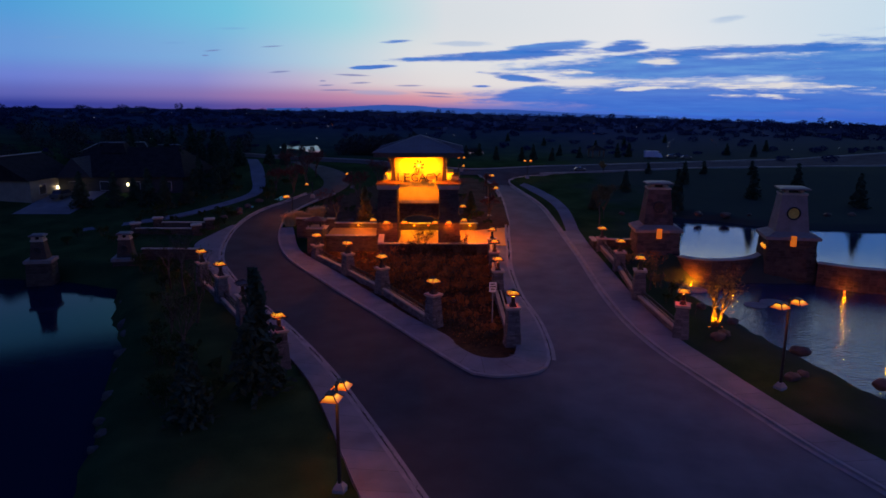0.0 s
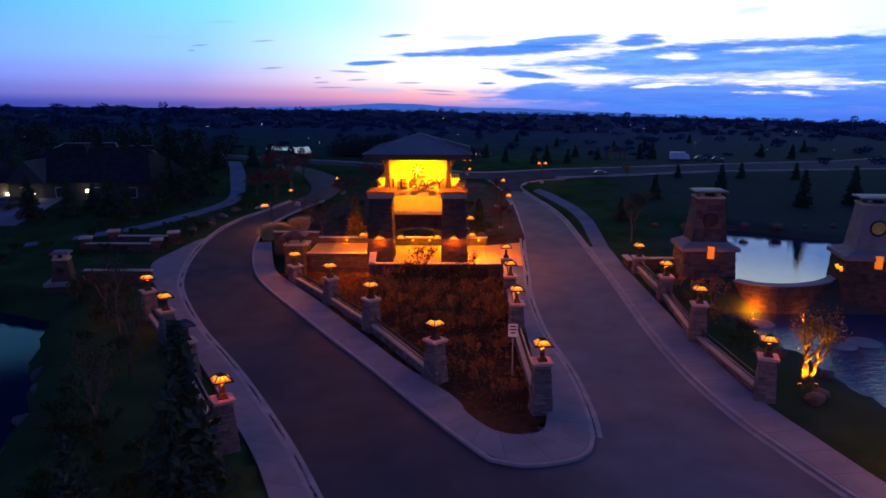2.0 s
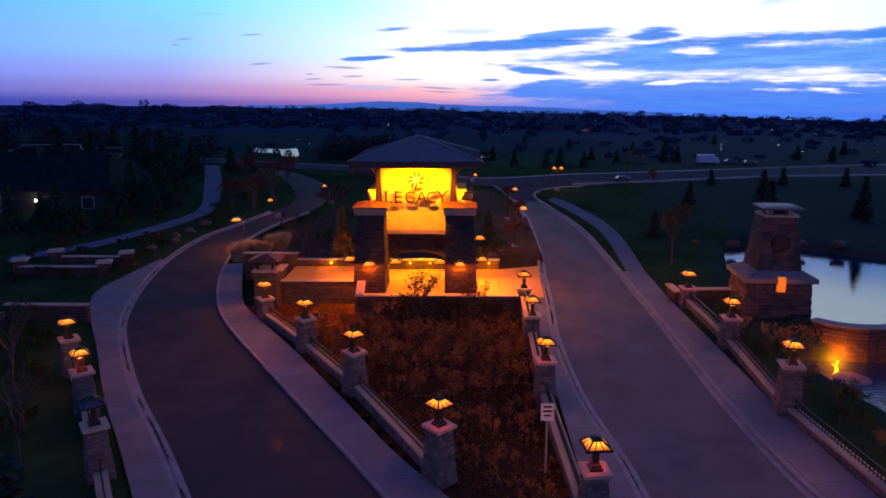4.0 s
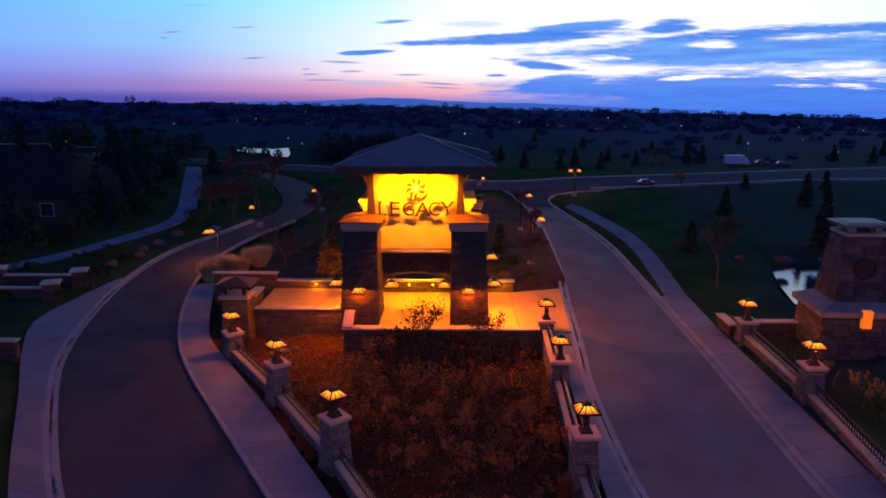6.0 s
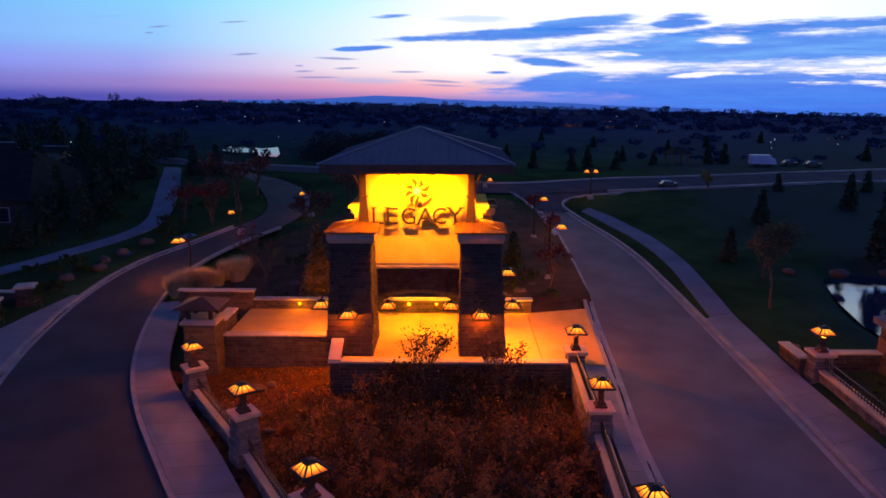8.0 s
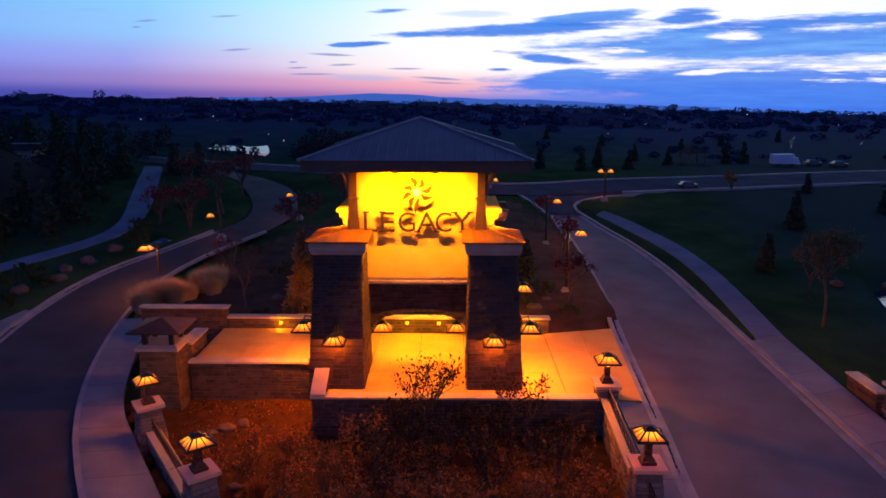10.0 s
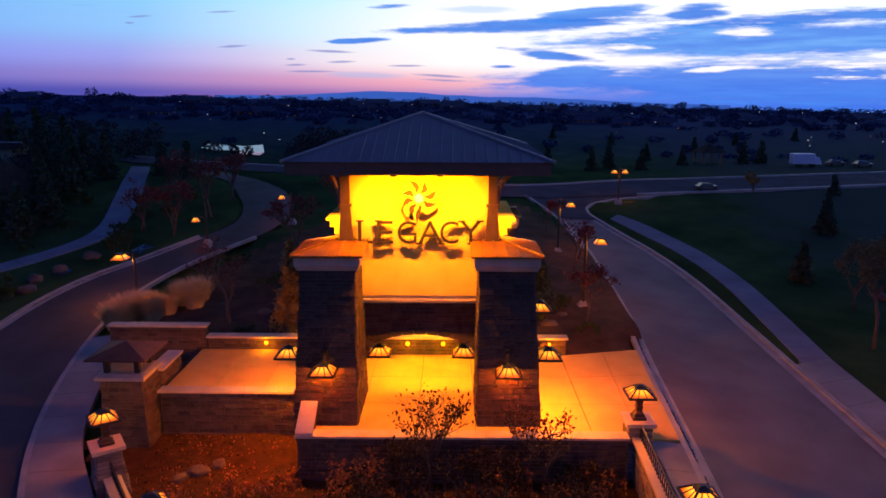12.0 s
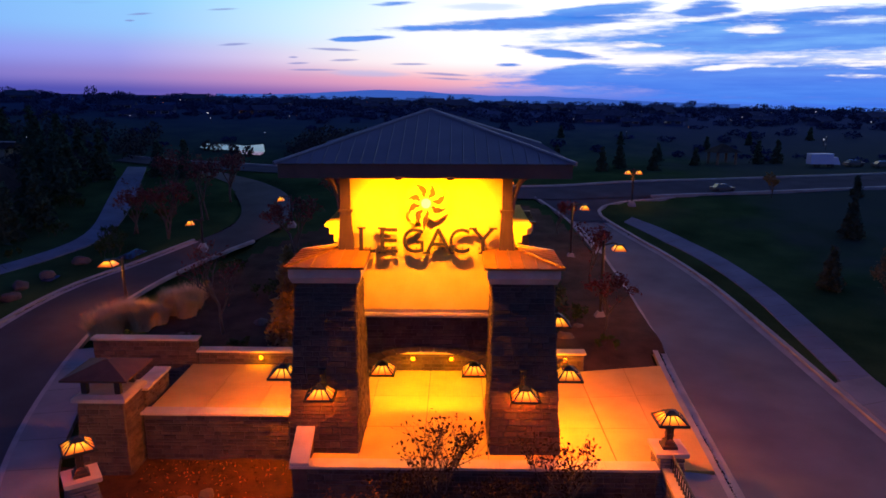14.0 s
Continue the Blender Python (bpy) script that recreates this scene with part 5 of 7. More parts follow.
sconce(-3.54, 0.66, 1.88, (0, -1), 130)
sconce(1.22, 0.66, 1.88, (0, -1), 130)
sconce(2.42, 1.95, 1.86, (1, 0), 1500)
sconce(-4.72, 1.95, 1.86, (-1, 0), 1200)
sconce(-2.36, 3.3, 1.42, (1, 0), 120)
sconce(0.12, 3.3, 1.42, (-1, 0), 120)
sconce(2.35, 3.6, 2.7, (1, 0), 60)
for x in (-6.43, -1.7, -0.51, 3.0):
    t = thing("wall_light", x, 6.0, 0.74, 0, "small round glowing step light in the stone wall", "wall light", "step lights")
    part("rim", tube(bm_new(), [(0, 0.02, 0), (0, -0.06, 0)], [0.085, 0.085], 12), BRONZE, t)
    part("lens", tube(bm_new(), [(0, -0.055, 0), (0, -0.075, 0)], [0.065, 0.06], 12), AMBER, t, "warm glowing lens")
    lamp("step_light", x, 5.8, 0.74, 30, (1.0, 0.3, 0.0))


# ---- square pier with a hipped cap at the end of the terrace ----
def cap_pier():
    t = thing("cap_pier", -9.25, 2.1, -0.75, 0, "square stone pier under an open hipped metal cap", "pier")
    core = part("stone_core", taper(bm_new(), (-0.66, 0.66, -0.6, 0.6), -0.3, (-0.56, 0.56, -0.52, 0.52), 2.0), MORTAR, t)
    bm = bm_new()
    for k in range(4):
        q = Matrix.Rotation(k * math.pi / 2, 3, "Z")
        a, b = (0.66, 0.6) if k % 2 == 0 else (0.6, 0.66)
        skin(bm, q @ Vector((-a, -b, -0.3)), q @ Vector((1, 0, 0)), q @ Vector((0, 0.08, 2.3)), a * 2, 2.3, 300 + k, du=0.1)
    tagged(part("stonework", bm, STONE_MIX, core, "split ledge stones"), kind="stuff")
    part("cap", taper(box(bm_new(), -0.68, 0.68, -0.64, 0.64, 2.0, 2.1), (-0.66, 0.66, -0.6, 0.6), 2.1, (-0.55, 0.55, -0.5, 0.5), 2.16), CAPSTONE, t, "pale stone cap")
    for sx in (-1, 1):
        for sy in (-1, 1):
            part("post", box(bm_new(), sx * 0.42 - 0.07, sx * 0.42 + 0.07, sy * 0.38 - 0.07, sy * 0.38 + 0.07, 2.16, 2.61), BRONZE, t)
    part("roof", taper(box(bm_new(), -0.83, 0.83, -0.78, 0.78, 2.6, 2.65), (-0.81, 0.81, -0.76, 0.76), 2.65, (-0.04, 0.04, -0.04, 0.04), 2.93), BROWN_ROOF, t, "low brown metal pyramid roof")


cap_pier()


# ---- pond monuments and weirs ----
CARVED = noisy("cast_panel", (0.16, 0.125, 0.11), (0.26, 0.21, 0.185), 1.5, 30, 0.85, bump=0.2, depth=0.01)
GOLD = noisy("gold_ring", (0.5, 0.32, 0.05), (0.7, 0.48, 0.1), 3, 30, 0.45, 0.4)


def monument(x, y, foot, turn, red, lights=False, low=3.0, scale=1.0, tall=1.0, niche=True):
    label = "battered red sandstone pond monument with round seal" if red else "small battered stone monument at the pond edge" if not niche else "battered pale stone pond monument with round gold seal"
    t = thing("pond_monument", x, y, foot, turn, label, "monument", "pond monuments")
    mat = STONE_RED if red else STONE_MIX
    s = scale
    z1, z2, z3 = low, low + 0.5 * tall, low + 3.05 * tall
    base = part("stone_base", taper(bm_new(), (-1.75 * s, 1.75 * s, -1.5 * s, 1.5 * s), -1.0, (-1.55 * s, 1.55 * s, -1.3 * s, 1.3 * s), z1), MORTAR, t)
    bm = bm_new()
    for k in range(4):
        q = Matrix.Rotation(k * math.pi / 2, 3, "Z")
        a, b = ((1.75, 1.5) if k % 2 == 0 else (1.5, 1.75))
        skin(bm, q @ Vector((-a * s, -b * s, -1.0)), q @ Vector((1, 0, 0)), q @ Vector((0, 0.2 * s, z1 + 1.0)), a * 2 * s, z1 + 1.0, 400 + k + int(x), du=0.2 * s, course=(0.14, 0.26), run=(0.3, 0.7), thick=0.05)
    tagged(part("stonework", bm, mat, base, "coursed split stones"), kind="stuff")
    bm = bm_new()
    box(bm, -1.8 * s, 1.8 * s, -1.55 * s, 1.55 * s, z1, z1 + 0.22)
    taper(bm, (-1.75 * s, 1.75 * s, -1.5 * s, 1.5 * s), z1 + 0.22, (-1.13 * s, 1.13 * s, -1.03 * s, 1.03 * s), z2)
    part("weathering", bm, CARVED, t, "sloping pale stone shoulder")
    shaft = part("shaft", taper(bm_new(), (-1.1 * s, 1.1 * s, -1.0 * s, 1.0 * s), z2, (-0.8 * s, 0.8 * s, -0.7 * s, 0.7 * s), z3), mat if red else (CARVED if niche else mat), t, "tapering shaft")
    if red:
        bm = bm_new()
        for k in range(4):
            q = Matrix.Rotation(k * math.pi / 2, 3, "Z")
            a, b, d = ((1.1, 1.0, 0.3) if k % 2 == 0 else (1.0, 1.1, 0.3))
            skin(bm, q @ Vector((-a * s, -b * s, z2)), q @ Vector((1, 0, 0)), q @ Vector((0, d * s, z3 - z2)), a * 2 * s, z3 - z2, 440 + k, du=0.3 * s, course=(0.2, 0.4), run=(0.3, 0.7))
        tagged(part("stonework", bm, mat, shaft, "large rough blocks"), kind="stuff")
    part("neck", box(bm_new(), -0.86 * s, 0.86 * s, -0.76 * s, 0.76 * s, z3, z3 + 0.12), CAPSTONE, t, "pale neck moulding")
    for sx in (-1, 1):
        for sy in (-1, 1):
            part("post", box(bm_new(), sx * 0.5 * s - 0.12, sx * 0.5 * s + 0.12, sy * 0.42 * s - 0.12, sy * 0.42 * s + 0.12, z3 + 0.12, z3 + 0.36), CAPSTONE, t)
    part("flue", box(bm_new(), -0.3 * s, 0.3 * s, -0.25 * s, 0.25 * s, z3 + 0.12, z3 + 0.34), IRON, t)
    part("lid", taper(box(bm_new(), -1.0 * s, 1.0 * s, -0.88 * s, 0.88 * s, z3 + 0.36, z3 + 0.45), (-0.98 * s, 0.98 * s, -0.86 * s, 0.86 * s), z3 + 0.45, (-0.7 * s, 0.7 * s, -0.6 * s, 0.6 * s), z3 + 0.52), ROOF, t, "flat metal chimney lid")
    # seal on the front of the shaft
    zc = z2 + 1.3 * tall
    yf = -(1.0 - 0.3 * 0.5) * s
    bm = bm_new()
    ring = [(0.42 * s * math.cos(a), yf - 0.06, zc + 0.42 * s * math.sin(a)) for a in np.linspace(0, 2 * math.pi, 25)]
    tube(bm, ring, [0.05] * 25, 6)
    part("seal_ring", bm, BRONZE, t, "round raised ring")
    part("seal_disc", tube(bm_new(), [(0, yf + 0.05, zc), (0, yf - 0.05, zc)], [0.38 * s, 0.36 * s], 24), BRONZE if red or not niche else GOLD, t, "round dark seal" if red or not niche else "round gilt seal")
    # glowing slot over the base
    if niche:
        part("niche", box(bm_new(), -0.17, 0.17, -1.62 * s, -1.4 * s, z1 - 0.4, z1 + 0.3), NICHE, t, "narrow orange-lit niche")
    if lights:
        for k in (0, 1):
            part("side_lamp", tube(bm_new(), [(-1.66 * s, -0.9 + k * 0.6, z1 - 0.75), (-1.76 * s, -0.9 + k * 0.6, z1 - 0.5)], [0.08, 0.1], 10), AMBER, t, "glowing wall lamp")
    return t


def red_mix():
    m = noisy("red_sandstone", (0.055, 0.032, 0.026), (0.13, 0.075, 0.06), 2.0, 20, 0.88, bump=0.5, depth=0.03, rand=0.7)
    n, ln = m.node_tree.nodes, m.node_tree.links
    info = [k for k in n if k.bl_idname == "ShaderNodeObjectInfo"][0]
    geo = n.new("ShaderNodeNewGeometry")
    target = info.outputs["Random"].links[0].to_socket
    ln.new(geo.outputs["Random Per Island"], target)
    return m


STONE_RED = red_mix()
NICHE = glowing("niche_glow", (1.0, 0.22, 0.015), 0.6)
monument(16.55, -1.0, -1.2, -4, True, scale=0.94)
monument(25.4, -3.0, -1.3, -10, False, lights=True)
monument(-22.4, -2.4, -2.0, 12, False, low=1.7, scale=0.52, tall=0.5, niche=False)
monument(-28.3, -3.2, -2.0, 12, False, low=1.7, scale=0.52, tall=0.5, niche=False)


def weir(pts, top, foot, label):
    line = smooth_line(pts, 0.4)
    t = thing("weir", 0, 0, 0, 0, label, "weir", "pond weirs")
    out = offset(line, 0.5)
    bm = bm_new()
    rows = []
    for p, q in zip(line, out):
        rows.append([bm.verts.new((a.x, a.y, z)) for a, z in ((p, foot), (p, top), (q, top), (q, foot))])
    for r, s in zip(rows, rows[1:]):
        for k in range(4):
            bm.faces.new((r[k], r[(k + 1) % 4], s[(k + 1) % 4], s[k]))
    body = part("weir_wall", bm, MORTAR, t, "curved stone weir")
    bm = bm_new()
    d = 0
    for k in range(len(line) - 1):
        p, q = line[k], line[k + 1]
        skin(bm, (p.x, p.y, foot), (q.x - p.x, q.y - p.y, 0), (0, 0, 1), (q - p).length, top - foot, 500 + k, course=(0.17, 0.2), run=(0.3, 0.6), thick=0.04)
    tagged(part("stonework", bm, STONE_MIX, body, "wet coursed stones"), kind="stuff")
    bm = bm_new()
    a, b = offset(line, -0.08), offset(line, 0.55)
    rows = [[bm.verts.new((p.x, p.y, z)) for p, z in ((p, top), (p, top + 0.06), (q, top + 0.06), (q, top))] for p, q in zip(a, b)]
    for r, s in zip(rows, rows[1:]):
        for k in range(4):
            bm.faces.new((r[k], r[(k + 1) % 4], s[(k + 1) % 4], s[k]))
    part("coping", bm, KERB, t, "dark wet coping")


weir([(17.6, -3.3), (18.4, -4.1), (19.6, -4.5), (21, -4.4), (22.4, -3.9), (23.6, -3.0), (24.3, -2.2)], 0.24, -1.6, "curved stone weir between two pond monuments")
weir([(26.6, -5.2), (28.4, -6.6), (30.5, -7.4), (33, -7.6), (36, -7), (40, -5.5)], 0.24, -1.6, "second curved stone weir beyond the pale monument")

# lamps at the water's edge
for x, y, z, w in ((18.3, -4.6, -1.28, 300), (23.6, -3.5, -1.28, 380), (27.7, -6.9, -1.28, 60), (30.2, -8.2, -1.28, 30), (21.0, -5.0, -1.28, 25)):
    t = thing("pond_lamp", x, y, z - 0.12, 0, "low glowing lamp set at the water's edge", "lamp", "pond lamps")
    part("base", tube(bm_new(), [(0, 0, -0.4), (0, 0, 0.05)], [0.06, 0.06], 8), BRONZE, t)
    part("globe", taper(tube(bm_new(), [(0, 0, 0.05), (0, 0, 0.14)], [0.028, 0.034], 10), (-0.028, 0.028, -0.028, 0.028), 0.14, (-0.015, 0.015, -0.015, 0.015), 0.16), AMBER, t, "glowing amber globe")
    lamp("pond_light", x, y, z + 0.2, w, (1.0, 0.18, 0.0))


# flat plates just over the lower pond
for x, y, w in ((21.9, -9.4, 0.85), (20.53, -9.9, 0.7), (17.95, -6.45, 0.75)):
    bm = tube(bm_new(), [(0, 0, -0.5), (0, 0, -0.02)], [0.12, 0.12], 8)
    tube(bm, [(0, 0, -0.02), (0, 0, 0.02), (0, 0, 0.035)], [w, w, w * 0.93], 32)
    plate = part("fountain_plate", bm, CONCRETE)
    plate.location = Vector((x, y, LEVEL["low"] + 0.03)) * U
    tagged(plate, "pale round plate lying just above the pond", "plate", "fountain plates")


# ---- street lamps ----
def street_lamp(x, y, height, turn, heads=1, watts=45, side=0.55, head=1.0):
    g = land(x, y) + 0.08
    t = thing("street_lamp", x, y, g, turn, f"dark bronze street lamp with {'one' if heads == 1 else 'two'} glowing amber {'head' if heads == 1 else 'heads'}", "street lamp", "street lamps")
    part("footing", stepped_frustum(bm_new(), [((-0.2, 0.2, -0.2, 0.2), -0.1), ((-0.2, 0.2, -0.2, 0.2), 0.12), ((-0.1, 0.1, -0.1, 0.1), 0.3)]), KERB, t)
    part("pole", tube(bm_new(), [(0, 0, 0), (0, 0, height * 0.5), (0, 0, height + 0.25)], [0.07, 0.06, 0.05], 8), BRONZE, t)
    for k in range(heads):
        s = 1 if k == 0 else -1
        arm = part("arm", tube(bm_new(), [(0, 0, height + 0.1), (s * side * 0.6, 0, height + 0.18), (s * side, 0, height + 0.12)], [0.035, 0.03, 0.03], 6), BRONZE, t)
        bm = taper(bm_new(), (s * side - 0.3 * head, s * side + 0.3 * head, -0.3 * head, 0.3 * head), height - 0.08, (s * side - 0.12 * head, s * side + 0.12 * head, -0.12 * head, 0.12 * head), height + 0.1)
        part("glass", bm, AMBER, t, "glowing amber glass head")
        bm = bm_new()
        for a in (-1, 1):
            for b in (-1, 1):
                tube(bm, [(s * side + a * 0.3 * head, b * 0.3 * head, height - 0.08), (s * side + a * 0.12 * head, b * 0.12 * head, height + 0.1)], [0.024, 0.024], 4)
        box(bm, s * side - 0.15 * head, s * side + 0.15 * head, -0.15 * head, 0.15 * head, height + 0.1, height + 0.15)
        part("hood", bm, BRONZE, t)
        m = pose(0, 0, 0, 0, 0, turn) @ Vector((s * side, 0, 0))
        lamp("street_light", x + m.x, y + m.y, g + height - 0.2, watts)
    return t


street_lamp(-13.2, 11.5, 2.05, 180, watts=240)
street_lamp(4.85, 9.87, 2.65, 0, watts=110, head=0.8)
street_lamp(4.9, 17.0, 2.4, 0, watts=80, head=0.7)
street_lamp(-12.8, 19.0, 1.3, 180, watts=14, head=0.6)
street_lamp(-9.2, 22.6, 1.5, 180, watts=14, head=0.6)
street_lamp(9.95, 26.5, 1.95, 0, heads=2, watts=20, side=0.32, head=0.6)
street_lamp(2.2, 25.2, 1.7, 0, watts=12, head=0.6)
street_lamp(-2.3, -31.2, 3.6, 80, heads=2, watts=110, side=0.5)
street_lamp(15.9, -23.4, 3.9, 30, heads=2, watts=100, side=0.6)
street_lamp(2.6, 30.0, 1.6, 0, heads=2, watts=8, side=0.3, head=0.55)


# ---- traffic sign on the island ----
def traffic_sign():
    x, y = 3.7, -15.3
    t = thing("traffic_sign", x, y, land(x, y), 0, "small square road sign on a thin steel post", "sign")
    part("post", box(bm_new(), -0.03, 0.03, -0.02, 0.02, 0, 2.3), KERB, t)
    part("plate", box(bm_new(), -0.2, 0.2, -0.05, -0.025, 1.75, 2.3), SIGN_WHITE, t, "pale sign plate")
    for k, w in enumerate((0.13, 0.15, 0.1)):
        part("text_bar", box(bm_new(), -w, w, -0.056, -0.05, 2.17 - k * 0.14, 2.23 - k * 0.14), IRON, t)


SIGN_WHITE = noisy("sign_white", (0.45, 0.45, 0.5), (0.6, 0.6, 0.65), 4, 30, 0.5, bump=0.0)
traffic_sign()


# ---- houses beside the exit lane ----
SIDING = noisy("dark_siding", (0.03, 0.032, 0.034), (0.06, 0.06, 0.062), 1, 20, 0.8, stretch=(1, 1, 8), gloss=0.1)
CREAM = noisy("cream_stucco", (0.16, 0.145, 0.11), (0.24, 0.215, 0.16), 1, 30, 0.9)
SHINGLE = noisy("shingles", (0.012, 0.012, 0.014), (0.03, 0.028, 0.029), 1.5, 20, 0.9, bump=0.6, depth=0.04, gloss=0.05)
PANE = noisy("dark_pane", (0.015, 0.018, 0.025), (0.03, 0.035, 0.045), 1, 5, 0.1, bump=0.0)
GLOW_WHITE = glowing("porch_glass", (1.0, 0.82, 0.55), 7.0)
WARM_PANE = glowing("lit_pane", (1.0, 0.75, 0.4), 0.5)
# the blue of far roofs and walls is distance haze put into colour
FAR_ROOF = noisy("haze_blue_shingles", (0.014, 0.02, 0.05), (0.03, 0.04, 0.09), 1.5, 20, 0.95, gloss=0.0)
FAR_WALL = noisy("haze_blue_siding", (0.03, 0.045, 0.11), (0.07, 0.09, 0.19), 1, 20, 0.85, gloss=0.0)
TRIM = noisy("pale_trim", (0.2, 0.2, 0.2), (0.3, 0.3, 0.3), 2, 30, 0.7)


def gable_house(x, y, z, w, d, eave, ridge, turn, mat, label, windows=3, lit=0, hip=0.0, near=True, cover=None):
    t = thing("house", x, y, z, turn, label, "house", "houses")
    wall = part("wall", box(bm_new(), -w / 2, w / 2, -d / 2, d / 2, -1.0, eave), mat, t)
    o = 0.12 * w ** 0.5
    bm = bm_new()
    e = [(-w / 2 - o, -d / 2 - o), (w / 2 + o, -d / 2 - o), (w / 2 + o, d / 2 + o), (-w / 2 - o, d / 2 + o)]
    v = [bm.verts.new((a, b, eave - 0.05)) for a, b in e]
    r = [bm.verts.new((-w / 2 - o + hip, 0, ridge)), bm.verts.new((w / 2 + o - hip, 0, ridge))]
    for f in ((v[0], v[1], r[1], r[0]), (v[2], v[3], r[0], r[1]), (v[1], v[2], r[1]), (v[3], v[0], r[0]), (v[3], v[2], v[1], v[0])):
        bm.faces.new(f)
    roof = part("roof", bm, cover or SHINGLE, t, "dark shingled roof")
    if near:
        for q in (-1, 1):
            if hip:
                part("hip_cap", tube(bm_new(), [(q * (w / 2 + o), -d / 2 - o, eave - 0.03), (q * (w / 2 + o - hip), 0, ridge + 0.02)], [0.06, 0.06], 5), TRIM, roof, "pale hip edge")
        part("ridge_cap", tube(bm_new(), [(-w / 2 - o + hip, 0, ridge + 0.02), (w / 2 + o - hip, 0, ridge + 0.02)], [0.07, 0.07], 6), TRIM, roof, "pale ridge")
    for k in range(windows):
        wx = -w / 2 + w * (k + 0.5) / windows
        ww = min(0.5, w / windows * 0.3)
        win = part("window", box(bm_new(), wx - ww, wx + ww, -d / 2 - 0.03, -d / 2 + 0.02, eave * 0.35, eave * 0.78), TRIM, t)
        part("pane", box(bm_new(), wx - ww * 0.85, wx + ww * 0.85, -d / 2 - 0.05, -d / 2 - 0.03, eave * 0.38, eave * 0.75), WARM_PANE if k < lit else PANE, win)
    return t, wall, roof


h, hw, hr = gable_house(-33, 24.5, 0.9, 13, 9, 2.3, 5.0, 0, SIDING, "large dark-sided house with a broad shingled roof", 4, 0, hip=2.2, near=False)
part("garage_door", box(bm_new(), -5.6, -3.2, -4.56, -4.5, 0, 1.6), SIDING, h, "dark panelled garage door")
part("gable", taper(bm_new(), (-6.3, -2.6, -5.2, 0), 2.2, (-4.5, -4.4, -5.2, 0), 4.2), SIDING, h, "front gable")
part("dormer", taper(bm_new(), (-3.6, -0.6, -1.2, 0.8), 4.4, (-2.9, -1.2, -0.4, 0.6), 5.4), SHINGLE, h)
gable_house(-43.5, 20, 0.8, 6.5, 8, 2.4, 4.6, 80, CREAM, "cream stucco house with a steep gable", 2, 0)
gable_house(-41, 38.5, 3.1, 8.2, 6, 1.3, 2.35, 8, SIDING, "dark house with pale ridge and hip edges", 3, 0, hip=1.7)
gable_house(-34.6, 37.6, 3.1, 2.4, 3, 1.75, 2.1, 8, CREAM, "small cream gabled house wing among dark trees", 1, 0)
for x, y, z in ((-39.4, 19.7, 2.1), (-37.0, 19.7, 2.2), (-32.1, 19.8, 2.4)):
    t = thing("porch_lamp", x, y, z, 0, "small bright porch lamp on the house wall", "lamp", "porch lamps")
    part("backplate", box(bm_new(), -0.08, 0.08, 0.05, 0.3, -0.15, 0.15), BRONZE, t)
    part("glass", taper(bm_new(), (-0.1, 0.1, -0.1, 0.1), -0.12, (-0.06, 0.06, -0.06, 0.06), 0.12), GLOW_WHITE, t, "bright warm-white glass")
    lamp("porch_light", x, y - 0.25, z, 10, (1.0, 0.8, 0.5))
# driveway
bm = bm_new()
rows = [[bm.verts.new((x, y, land(x, y) + 0.13)) for x in np.linspace(-40, -34.5, 8)] for y in np.linspace(12.5, 20, 8)]
for r, s in zip(rows, rows[1:]):
    for k in range(7):
        bm.faces.new((r[k], r[k + 1], s[k + 1], s[k]))
tagged(part("pavement_drive", bm, CONCRETE), "pale concrete house driveway", "driveway", kind="structure")


def car(x, y, z, turn, mat, label, s=1.0, van=False):
    t = thing("car" if not van else "truck", x, y, z, turn, label, "car" if not van else "truck", "parked vehicles")
    if van:
        part("box_body", box(bm_new(), -1.9 * s, 0.9 * s, -0.62 * s, 0.62 * s, 0.35 * s, 1.65 * s), mat, t, "pale box body")
        part("cab", taper(bm_new(), (0.95 * s, 1.9 * s, -0.55 * s, 0.55 * s), 0.3 * s, (0.95 * s, 1.5 * s, -0.5 * s, 0.5 * s), 1.2 * s), mat, t, "truck cab")
    else:
        bm = taper(bm_new(), (-1.3 * s, 1.3 * s, -0.52 * s, 0.52 * s), 0.2 * s, (-1.27 * s, 1.25 * s, -0.5 * s, 0.5 * s), 0.55 * s)
        part("body", bm, mat, t)
        part("cabin", taper(bm_new(), (-0.95 * s, 0.75 * s, -0.48 * s, 0.48 * s), 0.55 * s, (-0.7 * s, 0.4 * s, -0.42 * s, 0.42 * s), 0.88 * s), PANE, t, "dark glazed cabin")
    for a in (-0.85, 0.85):
        for b in (-0.5, 0.5):
            part("wheel", tube(bm_new(), [(a * s, b * s - 0.06, 0.2 * s), (a * s, b * s + 0.06, 0.2 * s)], [0.2 * s, 0.2 * s], 12), IRON, t)
    return t


PAINT_GREY = noisy("grey_paint", (0.04, 0.042, 0.05), (0.07, 0.072, 0.08), 1, 10, 0.35, 0.3, bump=0.0)
PAINT_WHITE = noisy("white_paint", (0.3, 0.36, 0.5), (0.38, 0.45, 0.6), 1, 10, 0.5, bump=0.0)
car(-37.8, 17.6, land(-37.8, 17.6) + 0.13, 80, PAINT_GREY, "grey car parked on the house driveway")
car(27.6, 39.6, land(27.6, 39.6) + 0.1, 0, PAINT_WHITE, "white box truck parked beside the far street", 0.6, True)
car(30.0, 39.8, land(30, 39.8) + 0.1, 5, PAINT_GREY, "dark car parked behind the truck", 0.55)
car(16.3, 29.5, land(16.3, 29.5) + 0.12, 4, PAINT_GREY, "dark car on the cross street", 0.55)
